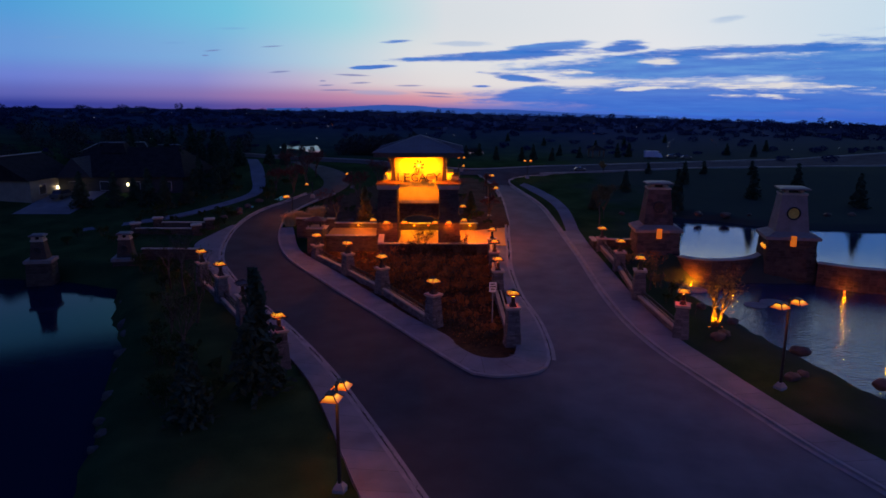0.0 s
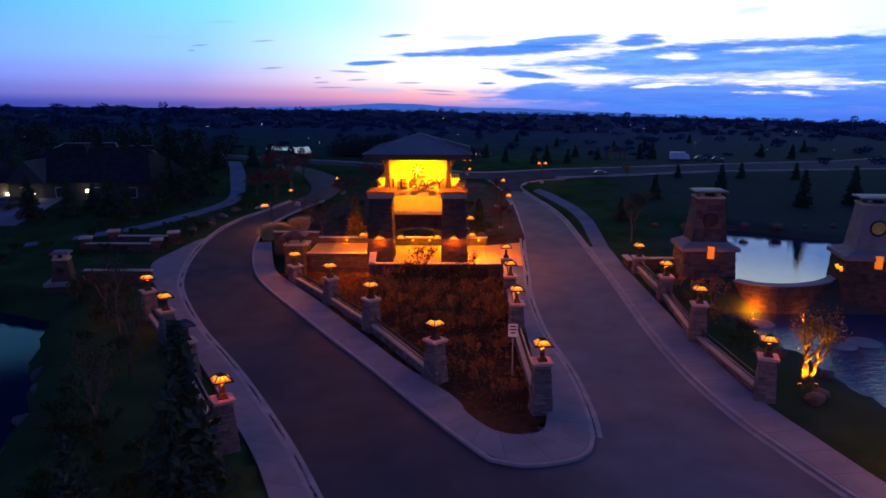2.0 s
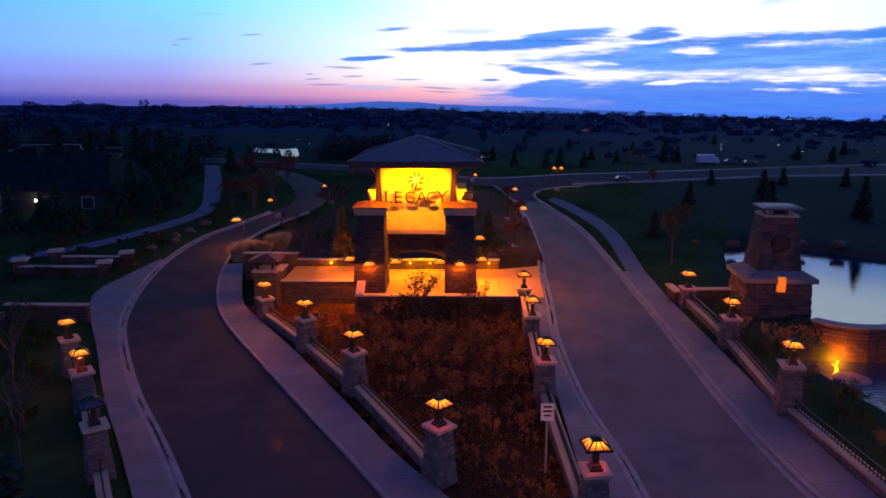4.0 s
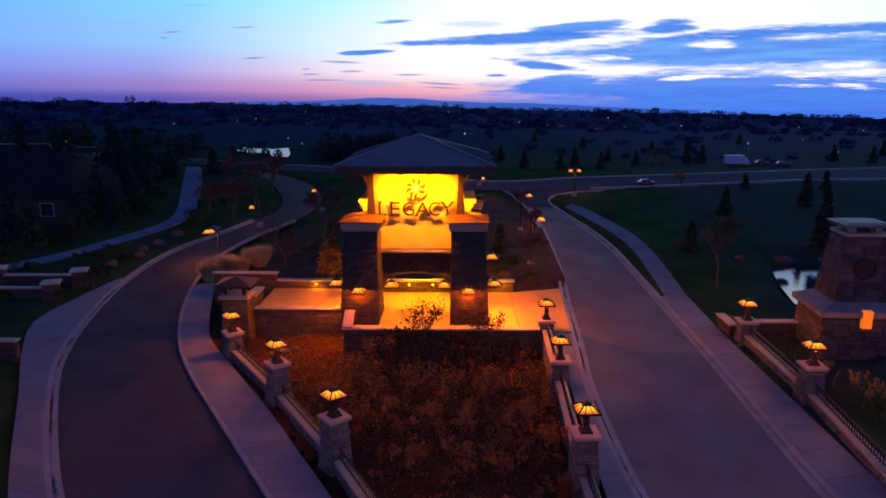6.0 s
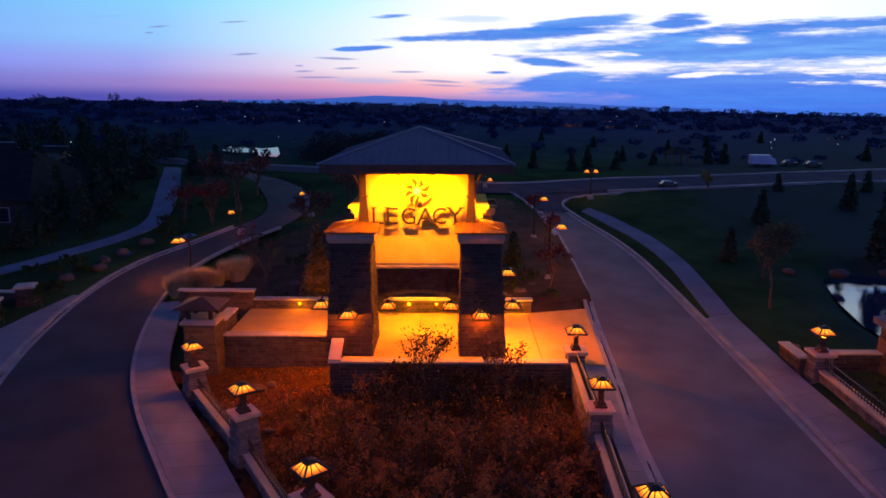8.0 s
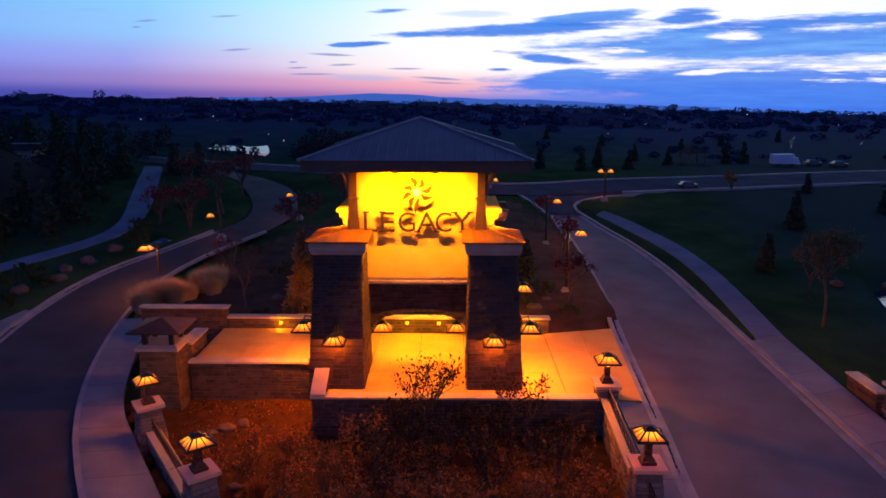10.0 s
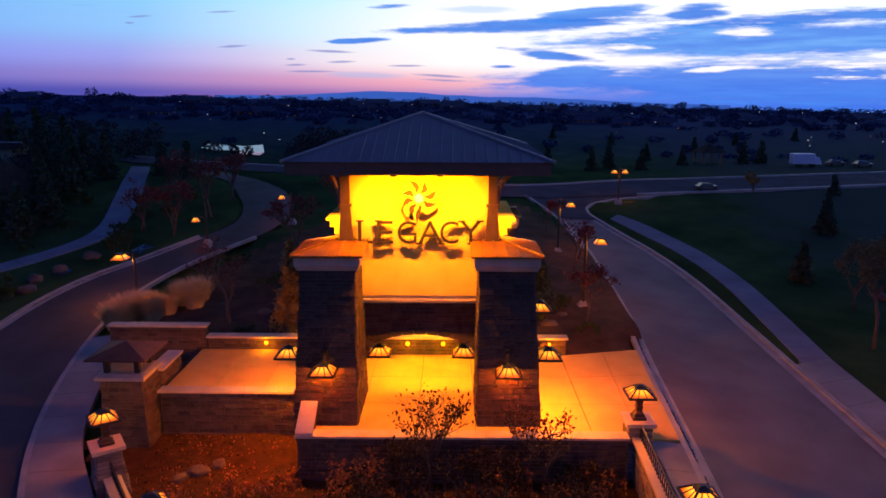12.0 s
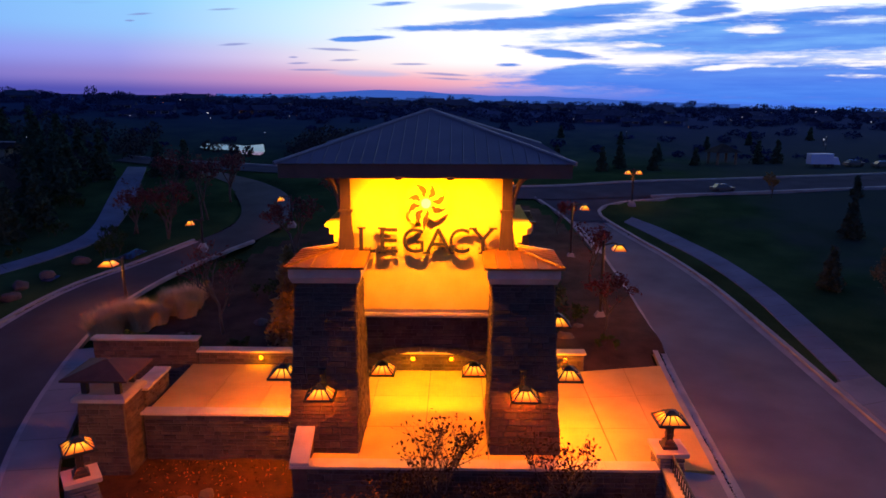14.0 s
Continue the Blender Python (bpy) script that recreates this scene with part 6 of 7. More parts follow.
car(31.7, 39.0, land(31.7, 39) + 0.1, 0, PAINT_GREY, "dark car parked beside the far street", 0.55)


# ---- planting ----
BARK = noisy("bark", (0.04, 0.03, 0.024), (0.095, 0.075, 0.06), 2, 30, 0.95, bump=0.6, depth=0.02)
NEEDLES = noisy("spruce_needles", (0.017, 0.035, 0.024), (0.046, 0.08, 0.052), 1.5, 20, 0.9, bump=0.0, gloss=0.1)
TWIG_LEAF = noisy("autumn_shrub_leaf", (0.11, 0.037, 0.012), (0.42, 0.155, 0.045), 1.5, 15, 0.9, bump=0.0, gloss=0.15)
# near-black leaf; puts the middle shrubs' silhouette shade into colour
DARK_LEAF = noisy("dark_shrub_leaf", (0.015, 0.009, 0.005), (0.05, 0.028, 0.013), 1.5, 15, 0.9, bump=0.0, gloss=0.1)
GREEN_LEAF = noisy("dull_green_leaf", (0.015, 0.03, 0.008), (0.05, 0.08, 0.02), 1.5, 15, 0.9, bump=0.0, gloss=0.1)
RED_LEAF = noisy("red_leaf", (0.06, 0.01, 0.008), (0.16, 0.027, 0.018), 1.5, 15, 0.85, bump=0.0)
GOLD_LEAF = noisy("golden_leaf", (0.12, 0.08, 0.02), (0.26, 0.18, 0.06), 1.5, 15, 0.9, bump=0.0)
BLOND = noisy("blond_grass", (0.42, 0.29, 0.13), (0.62, 0.45, 0.22), 2, 12, 0.9, bump=0.0)
ROCK = noisy("boulder", (0.04, 0.028, 0.022), (0.1, 0.074, 0.06), 1.2, 12, 0.9, bump=0.7, depth=0.05)
# distant leaves carry the haze as blue in their base colour
HAZE_LEAF = noisy("haze_leaf", (0.014, 0.022, 0.062), (0.03, 0.044, 0.11), 0.3, 5, 0.95, bump=0.0, gloss=0.0)


def scatter(name, centres, size, mat, parent, label="", seed=0, long=1.0, kind="stuff"):
    """Many small leaves, each a folded quad turned at random, as one mesh."""
    r = np.random.RandomState(seed)
    c = np.asarray(centres, float)
    n = len(c)
    a = r.normal(size=(n, 3))
    a /= np.linalg.norm(a, axis=1)[:, None]
    b = np.cross(a, r.normal(size=(n, 3)))
    b /= np.linalg.norm(b, axis=1)[:, None]
    s = size * r.uniform(0.6, 1.4, (n, 1))
    v = np.stack([c - a * s * long, c + b * s * 0.5, c + a * s * long, c - b * s * 0.5], 1).reshape(-1, 3) * U
    f = np.arange(n * 4).reshape(n, 4)
    me = bpy.data.meshes.new(name)
    me.from_pydata(v.tolist(), [], f.tolist())
    me.materials.append(mat)
    ob = new(name, me)
    ob.parent = parent
    return tagged(ob, label, kind=kind)


def limbs(bm, start, way, length, radius, depth, rnd, tips, spread=0.6):
    a = Vector(start)
    mid = a + way * length * 0.5 + Vector((rnd.uniform(-1, 1), rnd.uniform(-1, 1), 0)) * length * 0.06
    b = mid + (way + Vector((rnd.uniform(-1, 1), rnd.uniform(-1, 1), rnd.uniform(0, 0.5))) * 0.15).normalized() * length * 0.5
    tube(bm, [a, mid, b], [radius, radius * 0.85, radius * 0.65], 5 if depth > 1 else 3)
    tips.append(b)
    tips.append(mid)
    if depth > 0:
        for k in range(rnd.choice((2, 3, 3))):
            w = (way + Vector((rnd.uniform(-1, 1), rnd.uniform(-1, 1), rnd.uniform(-0.1, 0.6))) * spread).normalized()
            limbs(bm, a.lerp(b, rnd.uniform(0.6, 1.0)), w, length * rnd.uniform(0.6, 0.8), radius * 0.55, depth - 1, rnd, tips, spread)


def leafy_tree(x, y, h, mat, label, seed, leaves=500, depth=4, trunks=1, size=0.06, z=None, category="tree", stout=1.0):
    t = thing("tree" if category == "tree" else "shrub", x, y, land(x, y) + 0.05 if z is None else z, 0, label, category, "trees" if category == "tree" else "shrubs")
    rnd = random.Random(seed)
    if category == "shrub":
        stout *= 0.45
    tips = []
    for k in range(trunks):
        lean = Vector((rnd.uniform(-1, 1), rnd.uniform(-1, 1), 0)) * (0.35 if trunks > 1 else 0.06) + Vector((0, 0, 1))
        bm = bm_new()
        limbs(bm, (rnd.uniform(-0.08, 0.08) * trunks, rnd.uniform(-0.08, 0.08) * trunks, -0.1), lean.normalized(), h * 0.42, (h * 0.018 + 0.012) * stout, depth, rnd, tips, 0.75)
        part("trunk" if trunks == 1 else "stem", bm, BARK, t, "bare branching limbs", smooth=True)
    if leaves:
        r = np.random.RandomState(seed)
        p = np.array([tuple(tips[i]) for i in r.randint(len(tips) // 6, len(tips), leaves)])
        p += r.normal(0, h * 0.03, p.shape)
        scatter("crown", p, size, mat, t, "sparse autumn leaves", seed)
    return t


def spruce(x, y, h, rad, seed, label="dark drooping spruce tree", mat=None, dense=1.0, z=None):
    t = thing("spruce", x, y, land(x, y) + 0.05 if z is None else z, 0, label, "conifer", "conifers")
    rnd = random.Random(seed)
    part("trunk", tube(bm_new(), [(0, 0, -0.1), (0, 0, h * 0.5), (0, 0, h)], [h * 0.022, h * 0.014, 0.01], 6), BARK, t)
    pts = []
    tiers = int(16 * dense) + 5
    for k in range(tiers):
        f = (k + 0.5) / tiers
        zc = h * (0.06 + 0.93 * f)
        reach = rad * (1 - f) ** 0.85 + 0.05
        for j in range(int(5 + 6 * (1 - f))):
            a = rnd.uniform(0, 2 * math.pi)
            l = reach * rnd.uniform(0.7, 1.12)
            for i in range(int(5 + 9 * (1 - f))):
                s = rnd.uniform(0.1, 1)
                pts.append((math.cos(a) * l * s + rnd.uniform(-0.07, 0.07), math.sin(a) * l * s + rnd.uniform(-0.07, 0.07), zc - 0.25 * l * s * s + rnd.uniform(-0.06, 0.06)))
    scatter("crown", pts, 0.028 * h + 0.04, mat or NEEDLES, t, "drooping needle boughs", seed, 1.3)
    return t


def tuft(x, y, h, seed, n=260, mat=None, label="tall blond ornamental grass clump in the planting bed", z=None, spread=0.35):
    t = thing("ornamental_grass", x, y, land(x, y) + 0.15 if z is None else z, 0, label, "grass clump", "grass clumps")
    r = np.random.RandomState(seed)
    v, f = [], []
    for k in range(n):
        a, b = r.uniform(0, 2 * np.pi), r.uniform(0, 0.12 + 0.3 * h * spread)
        base = np.array([math.cos(a) * b, math.sin(a) * b, -0.08])
        out = np.array([math.cos(a), math.sin(a), 0]) * r.uniform(0.3, 1.0) * spread * h
        hh = h * r.uniform(0.6, 1.05)
        w = np.array([-math.sin(a), math.cos(a), 0]) * 0.012
        i = len(v)
        v += [base - w, base + w, base + out * 0.4 + [0, 0, hh * 0.6] + w, base + out * 0.4 + [0, 0, hh * 0.6] - w, base + out + [0, 0, hh]]
        f += [(i, i + 1, i + 2, i + 3), (i + 3, i + 2, i + 4)]
    me = bpy.data.meshes.new("blades")
    me.from_pydata([tuple(np.array(p) * U) for p in v], [], f)
    me.materials.append(mat or BLOND)
    ob = new("blades", me)
    ob.parent = t
    tagged(ob, kind="stuff")
    return t


def boulder(x, y, s, seed, z=None):
    bm = bm_new()
    bmesh.ops.create_icosphere(bm, subdivisions=3, radius=s)
    for v in bm.verts:
        d = 1 + 0.3 * noise.noise(v.co * (1.6 / s) + Vector((seed, 0, 0)))
        v.co = Vector((v.co.x * d * 1.2, v.co.y * d * 0.9, v.co.z * d * 0.65))
    ob = part("boulder", bm, ROCK, None, smooth=True)
    ob.location = Vector((x, y, (land(x, y) + 0.1 if z is None else z) + s * 0.2)) * U
    ob.rotation_euler = (0, 0, seed)
    return tagged(ob, "rough brown landscape boulder half sunk in the planting", "boulder", "boulders")


GZ = -0.8
rnd = random.Random(77)
# sunken island garden: leggy autumn shrubs
k = 0
for x, y, h in ((-2.6, -1.2, 1.6), (-1.5, -1.0, 1.9), (-0.85, -0.55, 3.3), (0.3, -0.9, 1.7), (1.3, -1.0, 1.6), (2.0, -0.6, 2.4), (3.2, -1.4, 1.2), (-4.2, -1.5, 0.9), (-5.4, -1.2, 0.7),
                (-3.3, -3.2, 1.3), (-2.0, -2.9, 1.5), (-0.6, -3.0, 1.6), (0.9, -2.8, 1.5), (2.3, -3.0, 1.6), (3.4, -3.6, 1.1), (-3.8, -5.2, 1.0), (-2.4, -5.0, 1.3), (-0.9, -5.1, 1.4), (0.6, -5.3, 1.4),
                (2.1, -5.2, 1.4), (3.4, -5.9, 1.0), (-1.9, -7.1, 1.1), (-0.4, -7.3, 1.2), (1.1, -7.2, 1.2), (2.6, -7.4, 1.1), (3.6, -8.6, 0.9), (-0.8, -9.4, 0.9), (0.7, -9.6, 0.9), (2.2, -9.8, 0.9),
                (0.4, -12.0, 0.7), (2.0, -12.2, 0.7), (3.4, -12.9, 0.7), (2.6, -15.0, 0.5), (3.4, -17.2, 0.5)):
    leafy_tree(x + rnd.uniform(-0.2, 0.2), y + rnd.uniform(-0.2, 0.2), h if y > -1.7 else h * 1.25, DARK_LEAF if y > -4.5 and abs(x - 0.4) < 3 else TWIG_LEAF, "leggy dark autumn shrub with sparse reddish leaves", 900 + k, 520 if y > -1.7 else 560, 3, 5, 0.05, GZ, "shrub")
    k += 1
GARDEN = [(-8.4, -0.4), (-5.6, -4.3), (-2.7, -8.8), (0.5, -14.8), (2.4, -18.6), (4.0, -18.6), (4.0, -0.4)]
while k < 150:
    x, y = rnd.uniform(-8, 4), -19 * rnd.random() ** 1.25
    if inside(GARDEN, x, y) and not (x < -4.5 and y > -1.5):
        leafy_tree(x, y, rnd.uniform(0.45, 1.15) * (1.0 if y > -10 else 0.65), TWIG_LEAF, "leggy dark autumn shrub with sparse reddish leaves", 900 + k, 150, 2, 5, 0.04, GZ, "shrub")
        k += 1
for x, y in ((-2.6, -6.6), (-4.9, -3.4), (-6.6, -1.6), (3.7, -10.6), (-3.0, -8.0), (0.2, -14.0), (3.9, -4.6)):
    tuft(x, y, 0.7, 60 + k, 160, TWIG_LEAF, "low rusty grass clump in the sunken garden", GZ)
    k += 1
for x, y, s in ((-6.8, 0.3, 0.24), (-7.2, 0.0, 0.18), (-6.4, 0.7, 0.2), (-5.6, -2.9, 0.16), (1.5, -11.2, 0.2)):
    boulder(x, y, s, k, GZ)
    k += 1

# bark chips and fallen leaves over the mulch
r = np.random.RandomState(4)
chips = []
while len(chips) < 9000:
    x, y = r.uniform(-9, 4.4), r.uniform(-19.4, 2.2)
    if inside(GARDEN, x, y) or (-8.4 < x < -4.3 and -1 < y < 2.2):
        chips.append((x, y, garden_level(x, y) + 0.1 * noise.noise((x * 0.8, y * 0.8, 0)) + 0.03))
for name, rows, mat in (("bark_litter", chips[:5500], DARK_LEAF), ("leaf_litter", chips[5500:], TWIG_LEAF)):
    tagged(scatter(name, rows, 0.034, mat, None, "bark chips and fallen leaves strewn over the mulch", 9, 1.2), category="leaf litter")

# bed behind the plaza
for i in range(16):
    k = i / 15
    tuft(-13.2 + 2.6 * k + rnd.uniform(-0.3, 0.3), 9.6 + 1.9 * k + rnd.uniform(-0.45, 0.45), rnd.uniform(0.8, 1.15), 30 + i, 700, spread=0.55)
leafy_tree(-8.8, 9.6, 3.3, RED_LEAF, "slender bare tree with a few dark red leaves", 12, 160, 5)
leafy_tree(-10.2, 12.6, 2.6, RED_LEAF, "small bare tree with a few dark red leaves", 13, 200, 5)
leafy_tree(5.1, 13.2, 2.7, RED_LEAF, "small red-leaved tree beside the entry lane", 14, 500, 5, size=0.07)
leafy_tree(4.6, 8.4, 2.4, RED_LEAF, "small red-leaved tree beside the street lamp", 15, 420, 5, size=0.07)
leafy_tree(4.8, 20.5, 2.2, RED_LEAF, "small red-leaved tree near the far junction", 16, 400, 5, size=0.07)
spruce(-6.2, 9.0, 3.6, 0.9, 21, "golden-green young spruce behind the plaza", GOLD_LEAF)
spruce(-4.8, 13.5, 3.8, 1.1, 22)
spruce(3.2, 10.8, 2.2, 0.7, 23)
for i, (x, y, h) in enumerate(((-7.6, 8.2, 0.8), (-9.6, 8.8, 0.6), (-6.9, 11.4, 0.9), (-8.2, 13.0, 1.0), (2.9, 8.6, 0.7), (3.8, 9.4, 0.8), (1.6, 9.6, 0.8), (4.5, 7.4, 0.5), (0.4, 12.0, 1.0), (-3.0, 16, 1.2), (2.4, 16, 1.0), (-7, 17, 1.2), (-10.4, 15.6, 1.0))):
    leafy_tree(x, y, h, GREEN_LEAF, "rounded dull green shrub in the mulched bed", 40 + i, 420, 3, 5, 0.055, category="shrub")
for i, (x, y, s) in enumerate(((-10.2, 9.2, 0.36), (-7.7, 10.6, 0.3), (3.3, 8.0, 0.3), (3.9, 8.9, 0.22), (2.5, 7.6, 0.25), (-9.2, 8.2, 0.2))):
    boulder(x, y, s, 10 + i)

# verge between exit pavement and pond
spruce(-6.9, -24.0, 5.8, 1.5, 51)
spruce(-9.0, -26.5, 3.4, 1.1, 52)
for i, (x, y, h, m) in enumerate(((-12.8, -14.9, 4.0, 0), (-14.6, -12.0, 4.2, 0), (-11.6, -20.4, 3.2, 0), (-16.8, -8.6, 3.6, 0), (-13.2, -17.5, 3.0, 0))):
    leafy_tree(x, y, h, GREEN_LEAF, "thin bare tree beside the pond", 70 + i, 140, 5)
for i in range(34):
    y = rnd.uniform(-27, -3)
    x = float(np.interp(y, [-27, -20, -14, -8, -3], [-7.6, -9.6, -12.6, -15.8, -18.2])) - rnd.uniform(0.2, 3.4)
    leafy_tree(x, y, rnd.uniform(0.6, 1.4), GREEN_LEAF, "dense dark shrub on the pond bank", 200 + i, 900, 3, 5, 0.04, category="shrub")
for i in range(16):
    y = rnd.uniform(-30, -4)
    x = float(np.interp(y, [-30, -20.3, -16, -12, -4], [-11.6, -14.6, -15.8, -17.9, -21.6])) + rnd.uniform(-0.5, 0.4)
    boulder(x, y, rnd.uniform(0.2, 0.45), 30 + i, LEVEL["exit"] + 0.15)

LITTER = noisy("leaf_litter", (0.012, 0.008, 0.006), (0.03, 0.02, 0.014), 3, 20, 0.9, bump=0.0, gloss=0.1)
# fallen leaves blown into the gutters
for name, line, w, lo in (("gutter_leaves", ISLAND_ENTRY, -0.04, 0.3), ("gutter_leaves", EXIT_KERB, -0.06, 0.3)):
    r = np.random.RandomState(len(line))
    path = resample(offset([p for p in line if -34 < p.y < 24], w), 1400)
    pts = [(p.x + r.normal(0, 0.02), p.y + r.normal(0, 0.06), land(p.x, p.y) + 0.035 + r.uniform(0, 0.01)) for p in path for q in range(9) if r.random() < max(0, lo + 1.1 * noise.noise((p.x * 0.7, p.y * 0.7, 1.0)))]
    tagged(scatter(name, pts, 0.022, LITTER, None, "dark wet leaves lying along the gutter", 7, 1.2), category="leaf litter")

# entry side bank
up = leafy_tree(15.6, -15.9, 3.0, GOLD_LEAF, "three-stemmed small tree lit orange from below", 81, 700, 5, 3, 0.06, stout=1.7)
for dx in (-0.35, 0.3):
    t = thing("ground_spotlight", 15.6 + dx, -16.5, land(15.6, -16.5) + 0.1, 0, "small bronze ground spotlight aimed up a tree", "spotlight", "ground spotlights")
    part("housing", tube(bm_new(), [(0, 0, 0), (0, 0.05, 0.16)], [0.05, 0.07], 10), BRONZE, t)
    part("lens", tube(bm_new(), [(0, 0.052, 0.162), (0, 0.056, 0.172)], [0.06, 0.06], 10), AMBER, t, "glowing lens")
    spot("tree_light", (15.6 + dx, -16.4, land(15.6, -16.5) + 0.36), (15.6, -15.8, 0.8), 700, (1.0, 0.3, 0.0), 110)
for i, (x, y, h) in enumerate(((14.4, -12.8, 0.9), (14.6, -9.4, 1.1), (14.3, -7.2, 1.2), (14.2, -4.4, 1.0), (14.9, -11.2, 1.2), (14.8, -14.2, 0.8), (14.0, -2.2, 0.9), (15.1, -5.8, 1.1))):
    leafy_tree(x, y, h, GOLD_LEAF if i % 2 else GREEN_LEAF, "loose shrub between wall and pond", 90 + i, 420, 3, 5, 0.06, category="shrub")
leafy_tree(13.9, -9.8, 2.6, TWIG_LEAF, "slim bare tree behind the low wall", 99, 160, 5)
for i, (x, y, s) in enumerate(((15.3, -17.6, 0.4), (15.8, -17.1, 0.3), (18.7, -19.4, 0.4), (16.9, -22.4, 0.35), (17.6, -22.0, 0.25), (20.6, -23.2, 0.4), (16.9, -15.4, 0.3), (16.0, -13.0, 0.3), (15.9, -10.0, 0.3), (13.0, 1.9, 0.2))):
    boulder(x, y, s, 70 + i)
OLIVE_LEAF = noisy("olive_leaf", (0.05, 0.05, 0.018), (0.13, 0.115, 0.04), 1.5, 15, 0.9, bump=0.0)
leafy_tree(14.9, 9.4, 2.8, OLIVE_LEAF, "young tree with thin olive leaves on the lawn", 101, 1300, 5, size=0.06)
leafy_tree(14.0, 6.2, 3.4, OLIVE_LEAF, "young tree with olive leaves near the pond", 102, 1700, 5, size=0.06)
for i, (x, y, h, r) in enumerate(((22.4, 12.7, 3.9, 0.75), (26.5, 23.4, 2.4, 0.6), (31.5, 17.5, 3.2, 0.8), (36, 18, 3.4, 0.9), (19.5, 20.5, 2.2, 0.6), (40, 14, 3.3, 0.9), (14.8, 13.2, 1.8, 0.5))):
    spruce(x, y, h, r, 110 + i)
for i in range(10):
    x = 17 + i * 2.3
    boulder(x, 10.6 + rnd.uniform(0, 0.6), rnd.uniform(0.2, 0.4), 90 + i)

# slope between exit lane, stream path and the house
for i, (x, y, h) in enumerate(((-15.2, 20.5, 2.2), (-14.2, 23.5, 2.4), (-16.4, 24.5, 2.5), (-14.0, 27.0, 2.2), (-17.2, 21.2, 1.8), (-6.6, 22.0, 2.2), (-8.0, 18.5, 2.0))):
    leafy_tree(x, y, h * 1.4, RED_LEAF, "dark red-leaved small tree on the slope", 130 + i, 900, 5, 2, 0.07)
for i, (x, y, h, r) in enumerate(((-22.6, 22, 3.2, 0.9), (-24, 27, 3.4, 1.0), (-26.5, 31, 3.2, 0.9), (-20.8, 33.5, 2.4, 0.8), (-18.8, 33, 2.6, 0.8), (-28, 24, 3.6, 1.0), (-25, 19, 2.8, 0.8), (-30.5, 17.6, 2.2, 0.8), (-27.5, 36, 3.0, 0.9), (-33, 33, 3.2, 1.0), (-24.8, 16.4, 2.2, 0.8), (-36, 36, 3.4, 1.0), (-26.3, 14.8, 3.2, 1.0), (-28.4, 16, 3.6, 1.1), (-31.4, 15.2, 3.4, 1.0), (-34.4, 14.6, 3.6, 1.1), (-24.2, 24.2, 3.8, 1.1), (-25.0, 29.4, 4.0, 1.1), (-23.9, 31.8, 3.4, 1.0), (-27.4, 33.2, 4.2, 1.2), (-29.6, 34.6, 3.8, 1.1), (-31.6, 37.2, 4.4, 1.2), (-34.4, 38.4, 4.0, 1.1), (-37.6, 33.4, 4.4, 1.2), (-22.9, 19.8, 3.0, 0.9), (-25.2, 21.4, 3.6, 1.0))):
    spruce(x, y, h, r, 150 + i)
for i in range(46):
    y = rnd.uniform(3, 28)
    lo, hi = float(np.interp(y, [3, 10, 18, 28], [-34, -28, -27, -26])), float(np.interp(y, [3, 9.5, 18, 28], [-20.2, -18.6, -16.0, -13.4]))
    x = rnd.uniform(lo, hi)
    cx = float(np.interp(y, [8, 13, 16, 19, 25, 30], [-33, -24.4, -21, -19.2, -20.2, -22]))
    if abs(x - cx) < 1.2:
        x += 2.4
    leafy_tree(x, y, rnd.uniform(0.5, 1.2), GREEN_LEAF, "dark shrub in the stream planting", 300 + i, 620, 3, 5, 0.045, category="shrub")
for i, (x, y) in enumerate(((-18.6, 12.8), (-18.4, 15.2), (-17.8, 17.0), (-19.6, 11.4), (-18.9, 14.0))):
    boulder(x, y, 0.35, 130 + i)


def stone_post(x, y, h):
    z = land(x, y)
    t = thing("stone_post", x, y, z, 20, "short square stone post with a pale flat cap", "post", "stone posts")
    core = part("stone_core", taper(bm_new(), (-0.4, 0.4, -0.4, 0.4), -0.2, (-0.34, 0.34, -0.34, 0.34), h), MORTAR, t)
    bm = bm_new()
    for k in range(4):
        q = Matrix.Rotation(k * math.pi / 2, 3, "Z")
        skin(bm, q @ Vector((-0.4, -0.4, -0.2)), q @ Vector((1, 0, 0)), q @ Vector((0, 0.06, h + 0.2)), 0.8, h + 0.2, int(x * 9) + k, du=0.06)
    tagged(part("stonework", bm, STONE_MIX, core, "split ledge stones"), kind="stuff")
    part("cap", taper(box(bm_new(), -0.46, 0.46, -0.46, 0.46, h, h + 0.08), (-0.46, 0.46, -0.46, 0.46), h + 0.08, (-0.3, 0.3, -0.3, 0.3), h + 0.14), CAPSTONE, t, "pale stone cap")


for x, y in ((-25.8, 6.9), (-24.6, 8.7), (-20.4, 6.5), (-19.9, 8.4)):
    stone_post(x, y, 0.85)
stone_wall("wall_bridge_near", -25.6, -20.6, 6.4, 6.7, -0.8, 0.35, "low stone parapet of a footbridge", seed=601)
stone_wall("wall_bridge_far", -24.4, -20.1, 8.5, 8.8, -0.6, 0.5, "low stone parapet on the bridge's far side", seed=611)
stone_wall("wall_bank", -21.8, -17.6, -1.2, -0.9, -1.9, 0.25, "stone bank wall with pale coping above the pond", seed=621)

